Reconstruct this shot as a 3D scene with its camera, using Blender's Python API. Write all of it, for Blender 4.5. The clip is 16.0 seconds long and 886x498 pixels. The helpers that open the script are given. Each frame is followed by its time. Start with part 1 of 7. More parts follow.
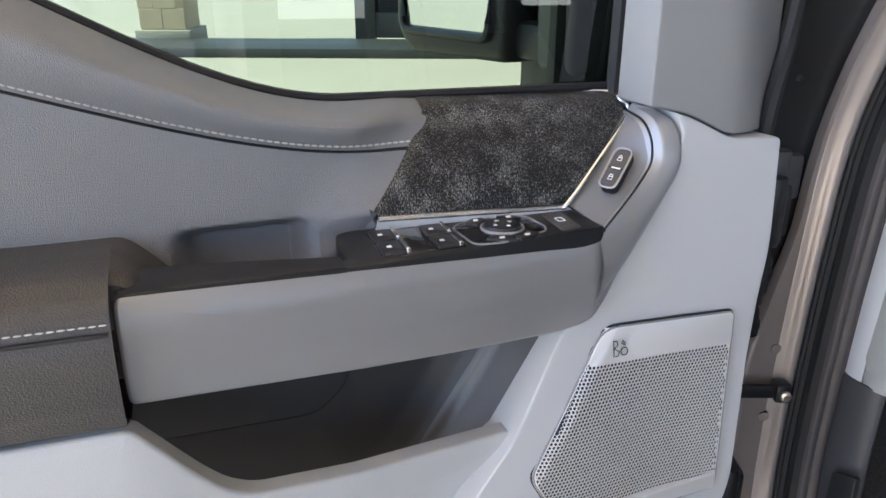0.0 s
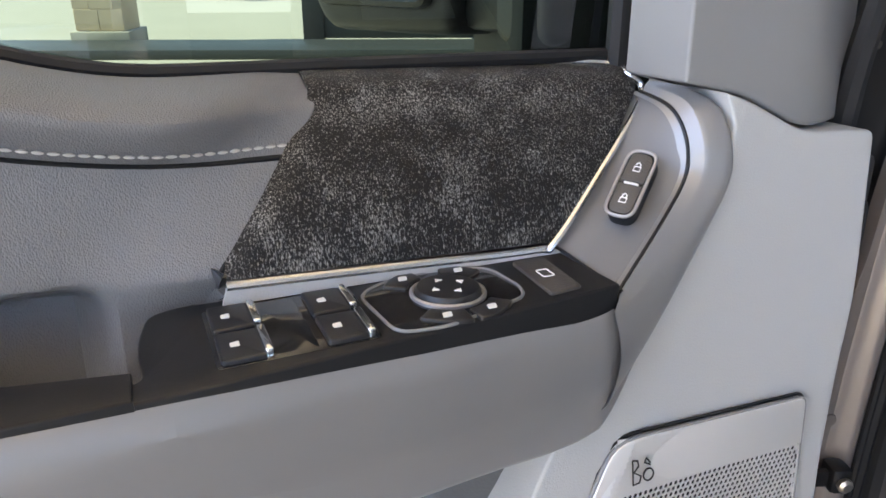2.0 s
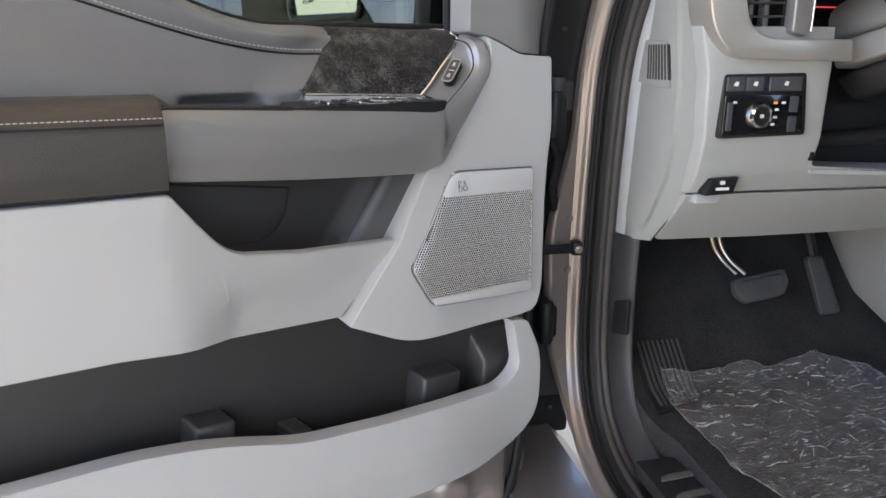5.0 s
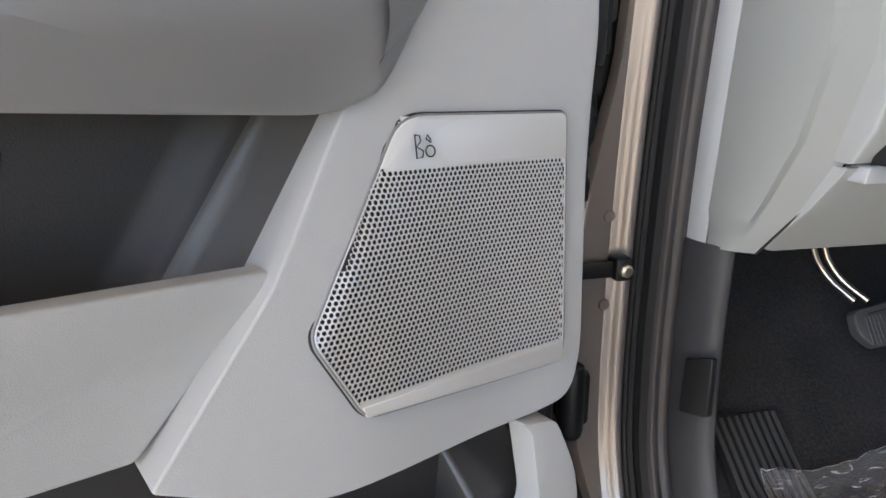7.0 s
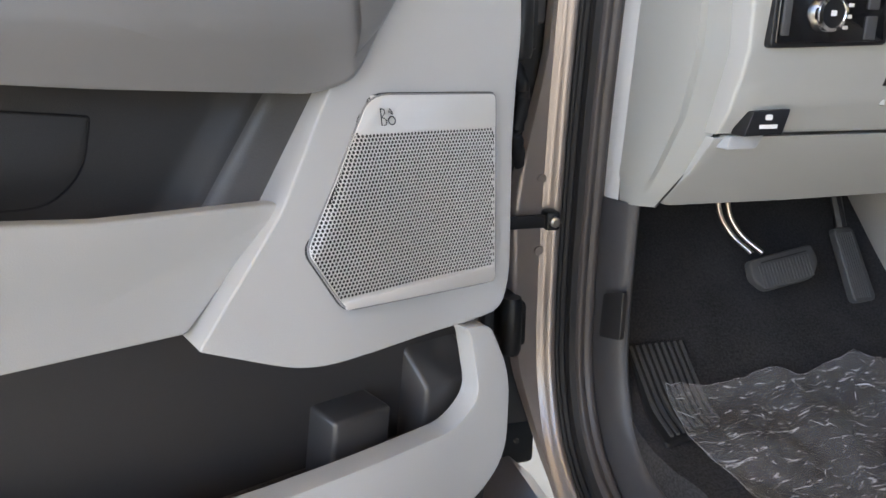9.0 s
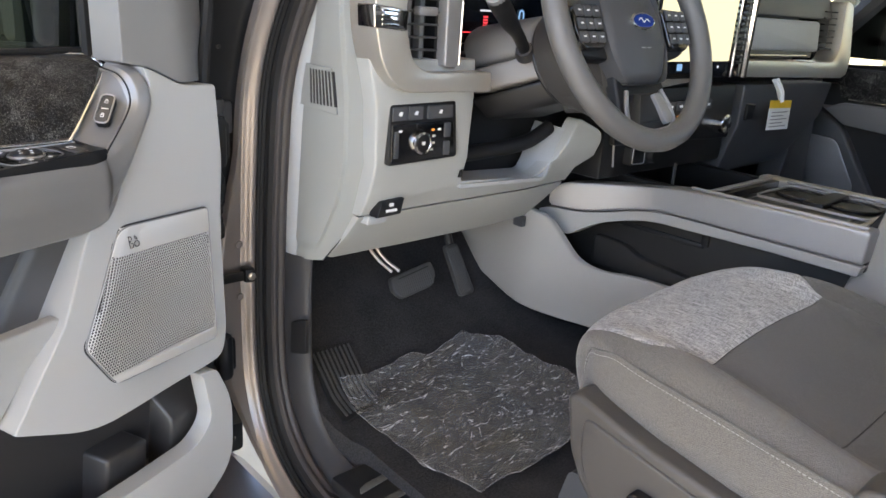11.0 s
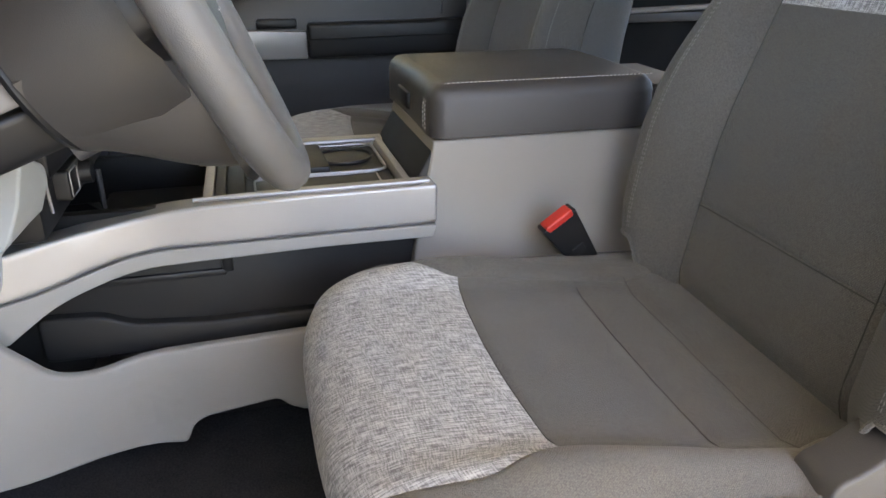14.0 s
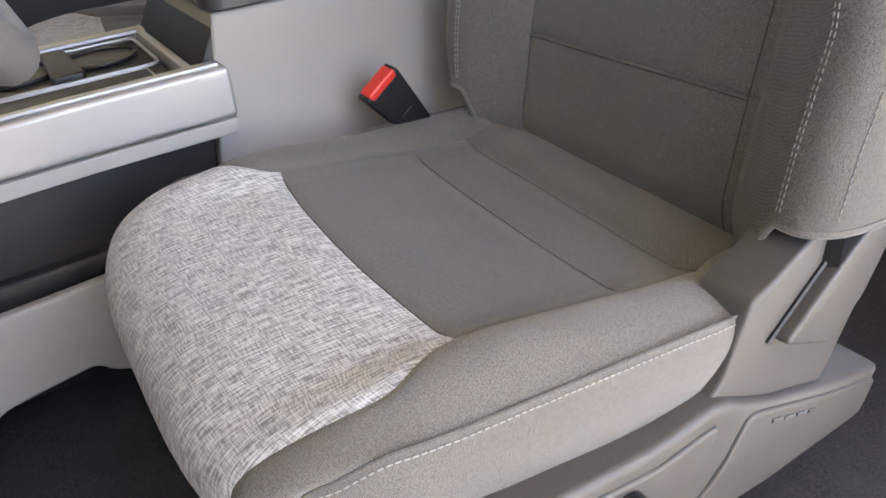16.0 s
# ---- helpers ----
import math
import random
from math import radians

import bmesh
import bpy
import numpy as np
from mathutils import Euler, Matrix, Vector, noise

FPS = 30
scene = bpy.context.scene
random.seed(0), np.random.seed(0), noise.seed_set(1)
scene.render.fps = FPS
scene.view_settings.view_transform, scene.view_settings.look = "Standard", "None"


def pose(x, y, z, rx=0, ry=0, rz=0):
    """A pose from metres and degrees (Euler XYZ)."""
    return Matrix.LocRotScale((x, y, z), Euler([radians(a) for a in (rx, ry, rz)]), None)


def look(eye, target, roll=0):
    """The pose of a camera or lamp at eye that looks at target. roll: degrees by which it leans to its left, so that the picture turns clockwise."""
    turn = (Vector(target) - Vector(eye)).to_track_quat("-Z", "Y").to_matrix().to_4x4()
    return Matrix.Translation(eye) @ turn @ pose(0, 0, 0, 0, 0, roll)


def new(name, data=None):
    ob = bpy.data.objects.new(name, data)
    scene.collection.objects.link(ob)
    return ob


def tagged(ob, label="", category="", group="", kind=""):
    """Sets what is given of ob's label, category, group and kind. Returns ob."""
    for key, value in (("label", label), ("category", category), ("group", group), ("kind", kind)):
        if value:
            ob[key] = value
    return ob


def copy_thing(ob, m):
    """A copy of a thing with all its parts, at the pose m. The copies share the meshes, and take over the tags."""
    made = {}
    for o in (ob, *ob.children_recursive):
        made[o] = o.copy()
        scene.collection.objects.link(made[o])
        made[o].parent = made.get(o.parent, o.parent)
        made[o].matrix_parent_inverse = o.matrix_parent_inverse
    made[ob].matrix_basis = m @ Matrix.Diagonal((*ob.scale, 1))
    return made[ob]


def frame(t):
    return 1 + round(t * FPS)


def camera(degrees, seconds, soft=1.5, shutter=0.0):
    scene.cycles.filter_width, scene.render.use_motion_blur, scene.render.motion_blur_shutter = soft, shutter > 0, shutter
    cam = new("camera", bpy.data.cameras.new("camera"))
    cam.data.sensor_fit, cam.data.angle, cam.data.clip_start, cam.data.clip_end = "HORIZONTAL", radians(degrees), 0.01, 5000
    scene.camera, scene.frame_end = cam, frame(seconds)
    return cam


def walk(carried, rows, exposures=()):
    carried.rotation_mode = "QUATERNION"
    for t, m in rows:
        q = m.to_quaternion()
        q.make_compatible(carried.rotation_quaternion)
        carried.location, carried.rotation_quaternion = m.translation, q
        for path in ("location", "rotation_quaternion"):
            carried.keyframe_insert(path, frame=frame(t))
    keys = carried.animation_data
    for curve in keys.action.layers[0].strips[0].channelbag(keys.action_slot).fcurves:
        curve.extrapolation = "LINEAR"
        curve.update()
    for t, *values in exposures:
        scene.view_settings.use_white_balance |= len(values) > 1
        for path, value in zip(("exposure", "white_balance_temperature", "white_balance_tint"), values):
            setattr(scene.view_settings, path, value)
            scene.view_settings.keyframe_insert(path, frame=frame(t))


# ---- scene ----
# The cab stands on the sloping forecourt with its nose slightly down.
RIG = pose(0, 0, 0.03, -2.6, 0, 0)
cam = camera(61.75, 16.0, soft=1.6)
PATH = [
    (0, (0.02, 0.034, 1.494), (0.016, 1.915, 0.814), 0.3),
    (0.5, (0.024, 0.149, 1.472), (0.078, 2.025, 0.78), 0.3),
    (1, (0.037, 0.245, 1.452), (0.125, 2.122, 0.767), 0.1),
    (1.5, (0.043, 0.279, 1.445), (0.143, 2.157, 0.765), 0.1),
    (2, (0.045, 0.279, 1.444), (0.155, 2.158, 0.769), 0.1),
    (2.5, (0.047, 0.262, 1.447), (0.171, 2.15, 0.797), 0.4),
    (3, (0.034, 0.106, 1.465), (0.199, 2.001, 0.847), 0.8),
    (3.5, (0.011, -0.111, 1.471), (0.174, 1.803, 0.913), 0.5),
    (4, (-0.019, -0.31, 1.458), (0.183, 1.613, 0.944), 0.1),
    (4.5, (-0.036, -0.388, 1.433), (0.226, 1.525, 0.911), -0.1),
    (4.7, (-0.049, -0.385, 1.41), (0.261, 1.52, 0.886), -0.0),
    (7, (0.065, 0.172, 1.253), (0.575, 2.033, 0.728), 0.3),
    (7.5, (0.077, 0.22, 1.244), (0.597, 2.077, 0.712), 0.4),
    (8, (0.077, 0.224, 1.246), (0.603, 2.077, 0.704), 0.4),
    (10.3, (-0.037, -0.362, 1.389), (0.716, 1.394, 0.8), 1.6),
    (10.5, (-0.046, -0.356, 1.427), (0.831, 1.329, 0.803), 1.9),
    (11, (-0.123, -0.242, 1.486), (1.171, 1.145, 0.853), 3.7),
    (11.5, (-0.164, -0.117, 1.496), (1.412, 0.952, 0.884), 4.2),
    (11.8, (-0.112, -0.029, 1.499), (1.602, 0.804, 0.892), 4.2),
    (12, (-0.062, 0.022, 1.5), (1.716, 0.712, 0.897), 4.2),
    (12.3, (0.018, 0.094, 1.507), (1.86, 0.581, 0.9), 4.1),
    (12.5, (0.048, 0.142, 1.512), (1.924, 0.478, 0.906), 3.9),
    (13, (0.123, 0.267, 1.5), (2.029, 0.248, 0.893), 3.0),
    (13.5, (0.185, 0.344, 1.498), (2.051, 0.044, 0.841), 1.8),
    (13.6, (0.195, 0.348, 1.498), (2.046, 0.013, 0.819), 1.4),
    (14, (0.207, 0.375, 1.491), (1.992, -0.09, 0.718), -0.1),
    (14.5, (0.232, 0.403, 1.459), (1.917, -0.191, 0.56), -1.7),
    (15, (0.229, 0.395, 1.446), (1.836, -0.236, 0.436), -3.7),
    (15.5, (0.261, 0.399, 1.434), (1.796, -0.322, 0.374), -5.0),
    (16, (0.328, 0.357, 1.419), (1.807, -0.49, 0.372), -5.8),
]
walk(cam, [(t, RIG @ look(eye, target, roll)) for t, eye, target, roll in PATH],
     exposures=[(0.0, 3.13, 6150, 17), (1.0, 3.27, 6300, 17), (1.5, 3.22, 6350, 17), (2.0, 3.14, 6380, 17), (3.0, 3.40, 6450, 16), (3.6, 3.21, 6500, 16), (4.5, 2.96, 6550, 16), (7.5, 2.98, 6650, 15), (8.0, 3.02, 6650, 15),
                (10.5, 3.14, 6700, 15), (11.5, 3.12, 6800, 13), (12.0, 3.13, 6850, 10), (12.7, 3.12, 6900, 12), (13.5, 3.36, 6850, 14), (14.5, 3.62, 6800, 16), (16.0, 3.84, 6750, 17)])

# ---- light ----
world = bpy.data.worlds.new("sky")
scene.world = world
world.use_nodes = True
wn = world.node_tree.nodes
sky = wn.new("ShaderNodeTexSky")
sky.sky_type = 'NISHITA'
sky.sun_disc = False
SUN_UP, SUN_TURN = radians(60), radians(260)
sky.sun_elevation, sky.sun_rotation = SUN_UP, SUN_TURN
wn["Background"].inputs[1].default_value = 0.12
world.node_tree.links.new(sky.outputs[0], wn["Background"].inputs[0])
sun = new("sun", bpy.data.lights.new("sun", 'SUN'))
sun.data.energy, sun.data.angle, sun.data.color = 3.6, radians(0.6), (1.0, 0.95, 0.87)
sun.matrix_world = look((0, 0, 0), (-math.sin(SUN_TURN) * math.cos(SUN_UP), -math.cos(SUN_TURN) * math.cos(SUN_UP), -math.sin(SUN_UP)))


# ---- materials ----
def surface(name, colour, rough=0.5, metal=0.0, vary=0.12, scale=9.0, bump=0.0, grain=900.0, kind="noise", coat=0.0,
            stretch=(1, 1, 1), second=None, spec=0.5, sheen=0.0, speck=0.0):
    """A surface with broad and fine variation and a fine relief."""
    m = bpy.data.materials.new(name)
    m.use_nodes = True
    n, l = m.node_tree.nodes, m.node_tree.links
    p = n["Principled BSDF"]
    p.inputs["Metallic"].default_value = metal
    p.inputs["Coat Weight"].default_value = coat
    p.inputs["Specular IOR Level"].default_value = spec
    p.inputs["Sheen Weight"].default_value = sheen
    at = n.new("ShaderNodeTexCoord")
    mp = n.new("ShaderNodeMapping")
    mp.inputs["Scale"].default_value = stretch
    l.new(at.outputs["Object"], mp.inputs[0])
    big = n.new("ShaderNodeTexNoise")
    big.inputs["Scale"].default_value, big.inputs["Detail"].default_value = scale, 6
    l.new(mp.outputs[0], big.inputs["Vector"])
    fine = n.new("ShaderNodeTexNoise")
    fine.inputs["Scale"].default_value, fine.inputs["Detail"].default_value = grain, 2
    l.new(mp.outputs[0], fine.inputs["Vector"])
    mix = n.new("ShaderNodeMix")
    mix.data_type = 'RGBA'
    c = Vector(colour)
    d = Vector(second) if second else c * (1 - vary)
    mix.inputs["A"].default_value = (*(c * (1 + (0 if second else vary))), 1)
    mix.inputs["B"].default_value = (*d, 1)
    blend = n.new("ShaderNodeMath")
    blend.operation = 'MULTIPLY_ADD'
    blend.inputs[1].default_value = 0.35 + speck
    l.new(fine.outputs["Fac"], blend.inputs[0])
    half = n.new("ShaderNodeMath")
    half.operation = 'MULTIPLY'
    half.inputs[1].default_value = 0.65 - speck * 0.5
    l.new(big.outputs["Fac"], half.inputs[0])
    l.new(half.outputs[0], blend.inputs[2])
    l.new(blend.outputs[0], mix.inputs["Factor"])
    l.new(mix.outputs["Result"], p.inputs["Base Color"])
    r = n.new("ShaderNodeMapRange")
    r.inputs["To Min"].default_value, r.inputs["To Max"].default_value = rough * 0.85, min(1.0, rough * 1.15)
    l.new(big.outputs["Fac"], r.inputs["Value"])
    l.new(r.outputs["Result"], p.inputs["Roughness"])
    if bump:
        b = n.new("ShaderNodeBump")
        b.inputs["Strength"].default_value, b.inputs["Distance"].default_value = min(1.0, bump), 0.0006
        if kind == "leather":
            v = n.new("ShaderNodeTexVoronoi")
            v.inputs["Scale"].default_value = grain
            l.new(mp.outputs[0], v.inputs["Vector"])
            l.new(v.outputs["Distance"], b.inputs["Height"])
        elif kind == "twill":
            w = n.new("ShaderNodeTexWave")
            w.bands_direction = 'DIAGONAL'
            w.inputs["Scale"].default_value, w.inputs["Distortion"].default_value = grain, 0.5
            w.inputs["Detail"].default_value = 2
            l.new(mp.outputs[0], w.inputs["Vector"])
            fine.inputs["Scale"].default_value, fine.inputs["Detail"].default_value = grain * 3.2, 3
            both = n.new("ShaderNodeMath")
            both.operation = 'MULTIPLY_ADD'
            both.inputs[1].default_value = 0.3
            l.new(w.outputs["Fac"], both.inputs[0])
            sharp = n.new("ShaderNodeMapRange")
            sharp.inputs["From Min"].default_value, sharp.inputs["From Max"].default_value = 0.32, 0.68
            sharp.inputs["To Max"].default_value = 0.7
            l.new(fine.outputs["Fac"], sharp.inputs["Value"])
            l.new(sharp.outputs["Result"], both.inputs[2])
            l.new(both.outputs[0], b.inputs["Height"])
            l.new(both.outputs[0], blend.inputs[0])
        else:
            l.new(fine.outputs["Fac"], b.inputs["Height"])
        l.new(b.outputs[0], p.inputs["Normal"])
    return m


def woven(name, dark, light):
    """Heathered cloth: slub threads that cross both ways, followed over the rolled front edge."""
    m = surface(name, light, rough=0.95, spec=0.15, sheen=0.2)
    n, l = m.node_tree.nodes, m.node_tree.links
    p, at = n["Principled BSDF"], n["Texture Coordinate"]
    sep = n.new("ShaderNodeSeparateXYZ")
    l.new(at.outputs["Object"], sep.inputs[0])
    run = n.new("ShaderNodeMath")
    run.operation = 'SUBTRACT'
    l.new(sep.outputs["Y"], run.inputs[0])
    l.new(sep.outputs["Z"], run.inputs[1])
    flat = n.new("ShaderNodeCombineXYZ")
    l.new(sep.outputs["X"], flat.inputs["X"])
    l.new(run.outputs[0], flat.inputs["Y"])
    threads = []
    for stretch in ((90, 620, 1), (720, 45, 1), (1200, 1200, 1)):
        mp = n.new("ShaderNodeMapping")
        mp.inputs["Scale"].default_value = stretch
        l.new(flat.outputs[0], mp.inputs[0])
        t = n.new("ShaderNodeTexNoise")
        t.noise_dimensions = '2D'
        t.inputs["Scale"].default_value, t.inputs["Detail"].default_value = 1.0, 2
        l.new(mp.outputs[0], t.inputs["Vector"])
        threads.append(t.outputs["Fac"])
    top = n.new("ShaderNodeMath")
    top.operation = 'MULTIPLY_ADD'
    top.inputs[1].default_value = 0.75
    low_half = n.new("ShaderNodeMath")
    low_half.operation = 'MULTIPLY'
    low_half.inputs[1].default_value = 0.50
    l.new(threads[1], top.inputs[0])
    l.new(threads[0], low_half.inputs[0])
    l.new(low_half.outputs[0], top.inputs[2])
    mixed = n.new("ShaderNodeMath")
    mixed.operation = 'MULTIPLY_ADD'
    mixed.inputs[1].default_value = 0.30
    l.new(threads[2], mixed.inputs[0])
    l.new(top.outputs[0], mixed.inputs[2])
    ramp = n.new("ShaderNodeValToRGB")
    ramp.color_ramp.elements[0].position, ramp.color_ramp.elements[0].color = 0.63, (*dark, 1)
    ramp.color_ramp.elements[1].position, ramp.color_ramp.elements[1].color = 0.93, (*light, 1)
    l.new(mixed.outputs[0], ramp.inputs[0])
    l.new(ramp.outputs[0], p.inputs["Base Color"])
    b = n.new("ShaderNodeBump")
    b.inputs["Strength"].default_value, b.inputs["Distance"].default_value = 0.7, 0.0008
    l.new(mixed.outputs[0], b.inputs["Height"])
    l.new(b.outputs[0], p.inputs["Normal"])
    return m


def scratched(name, dark, light):
    """Dark trim with clusters of fine pale scratches that run every way."""
    m = surface(name, dark, rough=0.5, spec=0.22)
    n, l = m.node_tree.nodes, m.node_tree.links
    p, at = n["Principled BSDF"], n["Texture Coordinate"]
    total = None
    for turn, stretch in ((0.15, (1300, 1300, 150)), (1.35, (1300, 1300, 190)), (-0.45, (1300, 1300, 170))):
        mp = n.new("ShaderNodeMapping")
        mp.inputs["Rotation"].default_value = (0, turn, 0)
        mp.inputs["Scale"].default_value = stretch
        l.new(at.outputs["Object"], mp.inputs[0])
        t = n.new("ShaderNodeTexNoise")
        t.inputs["Scale"].default_value, t.inputs["Detail"].default_value = 1.0, 2
        l.new(mp.outputs[0], t.inputs["Vector"])
        if total is None:
            total = t.outputs["Fac"]
        else:
            a = n.new("ShaderNodeMath")
            a.operation = 'MAXIMUM'
            l.new(total, a.inputs[0])
            l.new(t.outputs["Fac"], a.inputs[1])
            total = a.outputs[0]
    big = n.new("ShaderNodeTexNoise")
    big.inputs["Scale"].default_value, big.inputs["Detail"].default_value = 45.0, 2
    l.new(at.outputs["Object"], big.inputs["Vector"])
    part_big = n.new("ShaderNodeMath")
    part_big.operation = 'MULTIPLY'
    part_big.inputs[1].default_value = 0.22
    l.new(big.outputs["Fac"], part_big.inputs[0])
    mul = n.new("ShaderNodeMath")
    mul.operation = 'MULTIPLY_ADD'
    mul.inputs[1].default_value = 0.85
    l.new(total, mul.inputs[0])
    l.new(part_big.outputs[0], mul.inputs[2])
    ramp = n.new("ShaderNodeValToRGB")
    ramp.color_ramp.elements[0].position, ramp.color_ramp.elements[0].color = 0.61, (*dark, 1)
    ramp.color_ramp.elements[1].position, ramp.color_ramp.elements[1].color = 0.80, (*light, 1)
    l.new(mul.outputs[0], ramp.inputs[0])
    l.new(ramp.outputs[0], p.inputs["Base Color"])
    return m


def clear(name, tint, gloss=1.0, rough=0.0):
    """Thin glass or film: what lies behind shows through, with a Fresnel gloss on it."""
    m = bpy.data.materials.new(name)
    m.use_nodes = True
    n, l = m.node_tree.nodes, m.node_tree.links
    n.remove(n["Principled BSDF"])
    t, g, f, mx = (n.new("ShaderNode" + k) for k in ("BsdfTransparent", "BsdfGlossy", "Fresnel", "MixShader"))
    t.inputs[0].default_value = (*tint, 1)
    g.inputs["Roughness"].default_value = rough
    g.inputs["Color"].default_value = (gloss, gloss, gloss, 1)
    f.inputs[0].default_value = 1.5
    l.new(f.outputs[0], mx.inputs[0])
    l.new(t.outputs[0], mx.inputs[1])
    l.new(g.outputs[0], mx.inputs[2])
    l.new(mx.outputs[0], n["Material Output"].inputs[0])
    return m


def glow(name, colour, strength):
    m = bpy.data.materials.new(name)
    m.use_nodes = True
    p = m.node_tree.nodes["Principled BSDF"]
    p.inputs["Base Color"].default_value = (0.02, 0.02, 0.02, 1)
    p.inputs["Emission Color"].default_value = (*colour, 1)
    p.inputs["Emission Strength"].default_value = strength
    return m


VINYL = surface("grey_vinyl", (0.150, 0.150, 0.153), 0.44, bump=0.55, grain=1300, kind="leather", vary=0.08, stretch=(1, 1, 0.6))
RIM_LEATHER = surface("rim_leather", (0.105, 0.102, 0.100), 0.40, bump=0.35, grain=1400, kind="leather", vary=0.08)
VINYL_ARM = surface("armrest_vinyl", (0.041, 0.0365, 0.0335), 0.40, spec=0.45, bump=0.5, grain=800, kind="leather", vary=0.1)
# Far door's grey vinyl, darkened in colour for the shade there.
VINYL_SHADED = surface("shaded_vinyl", (0.026, 0.026, 0.027), 0.36, spec=0.5, bump=0.5, grain=700, kind="leather", vary=0.1)
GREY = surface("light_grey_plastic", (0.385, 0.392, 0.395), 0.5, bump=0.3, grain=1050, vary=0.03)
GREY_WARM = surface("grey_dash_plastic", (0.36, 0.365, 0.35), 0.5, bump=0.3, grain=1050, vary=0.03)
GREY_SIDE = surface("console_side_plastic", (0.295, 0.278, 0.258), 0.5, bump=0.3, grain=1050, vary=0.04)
# The knee panel's plastic, darkened to stand in for weaker light.
GREY_CAP_DIM = surface("dimmed_cap_plastic", (0.262, 0.267, 0.254), 0.5, bump=0.3, grain=1050, vary=0.03)
GREY_LOCK = surface("lock_panel_plastic", (0.150, 0.150, 0.153), 0.42, bump=0.1, grain=1500, vary=0.05)
BLACK_KEY = surface("black_key_plastic", (0.016, 0.016, 0.018), 0.38, spec=0.45, bump=0.1, grain=1500, vary=0.08)
GREY_MID = surface("mid_grey_plastic", (0.20, 0.20, 0.205), 0.5, bump=0.15, grain=1300, vary=0.05)
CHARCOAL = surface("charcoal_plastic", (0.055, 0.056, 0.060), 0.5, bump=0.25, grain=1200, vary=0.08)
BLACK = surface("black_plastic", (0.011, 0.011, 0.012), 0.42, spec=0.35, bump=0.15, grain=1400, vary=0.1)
PIANO = surface("gloss_black", (0.008, 0.008, 0.009), 0.12, coat=0.5, vary=0.1)
SILVER = surface("satin_silver", (0.345, 0.335, 0.332), 0.42, metal=0.5, vary=0.03, bump=0.05, grain=2500)
SILVER_DARK = surface("satin_grey_paint", (0.262, 0.258, 0.262), 0.36, metal=0.38, vary=0.04, bump=0.05, grain=2500)
CHAMPAGNE = surface("champagne_silver", (0.50, 0.47, 0.42), 0.34, metal=0.6, vary=0.03, bump=0.05, grain=2500)
CHROME = surface("chrome", (0.80, 0.80, 0.80), 0.09, metal=1.0, vary=0.02)
BRIGHT = surface("bright_trim", (0.82, 0.82, 0.82), 0.24, metal=0.9, vary=0.02)
STEEL = surface("pedal_steel", (0.60, 0.55, 0.48), 0.3, metal=1.0, vary=0.1)
MESHMETAL = surface("grille_metal", (0.68, 0.67, 0.655), 0.36, metal=0.45, vary=0.03)
PAINT = surface("pewter_paint", (0.270, 0.234, 0.218), 0.30, metal=0.48, vary=0.06, coat=0.5, bump=0.04, grain=3000)
SEALTRIM = surface("seal_trim", (0.052, 0.046, 0.046), 0.45, spec=0.4, vary=0.1, bump=0.15, grain=900)
RUBBER = surface("rubber", (0.011, 0.011, 0.012), 0.62, spec=0.3, vary=0.15, bump=0.1, grain=700)
KICK = surface("kick_plastic", (0.040, 0.040, 0.043), 0.45, spec=0.4, bump=0.3, grain=900, vary=0.1)
SCUFF = surface("scuff_plastic", (0.020, 0.020, 0.021), 0.6, spec=0.2, vary=0.5, scale=30, bump=0.2, grain=500)
RIB = surface("worn_rib_plastic", (0.16, 0.16, 0.155), 0.65, second=(0.03, 0.03, 0.03), scale=60, spec=0.25, bump=0.4, grain=400)
BIN = surface("console_bin_plastic", (0.021, 0.0195, 0.018), 0.5, spec=0.35, bump=0.3, grain=900, vary=0.1)
CARPET = surface("black_carpet", (0.042, 0.041, 0.043), 1.0, bump=1.0, grain=330, vary=0.75, speck=0.45, spec=0.1, scale=14)
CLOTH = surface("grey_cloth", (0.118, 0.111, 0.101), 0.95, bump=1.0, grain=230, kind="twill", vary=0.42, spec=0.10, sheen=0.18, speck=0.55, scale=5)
# Same cloth as above, paler to stand in for light from the doorway.
CLOTH_LIT = surface("grey_cloth_lit", (0.150, 0.138, 0.124), 0.95, bump=1.0, grain=230, kind="twill", vary=0.40, spec=0.12, sheen=0.25, speck=0.55, scale=5)
WEAVE = woven("heather_weave", (0.175, 0.171, 0.170), (0.54, 0.53, 0.525))
SHIELD = surface("seat_shield_plastic", (0.056, 0.051, 0.048), 0.46, bump=0.7, grain=900, vary=0.08)
POCKET_SIDE = surface("pocket_side_plastic", (0.075, 0.072, 0.070), 0.34, bump=0.35, grain=700, vary=0.10)
POCKET_STOP = surface("pocket_stop_plastic", (0.036, 0.034, 0.034), 0.30, spec=0.55, bump=0.2, grain=900, vary=0.1)
POCKET = surface("pocket_plastic", (0.031, 0.029, 0.029), 0.45, spec=0.4, bump=0.3, grain=900, vary=0.1)
PEDAL = surface("pedal_rubber", (0.055, 0.056, 0.058), 0.55, vary=0.12, bump=0.2, grain=800)
LINING = surface("dark_lining", (0.018, 0.019, 0.021), 0.9, spec=0.1, vary=0.2, bump=0.4, grain=600)
BOX = surface("warm_grey_plastic", (0.250, 0.225, 0.199), 0.5, bump=0.3, grain=1100, vary=0.05)
COVER = surface("column_cover_plastic", (0.050, 0.047, 0.045), 0.46, bump=0.3, grain=1200, vary=0.06)
SHROUD = surface("column_plastic", (0.185, 0.170, 0.158), 0.48, bump=0.25, grain=1200, vary=0.05)
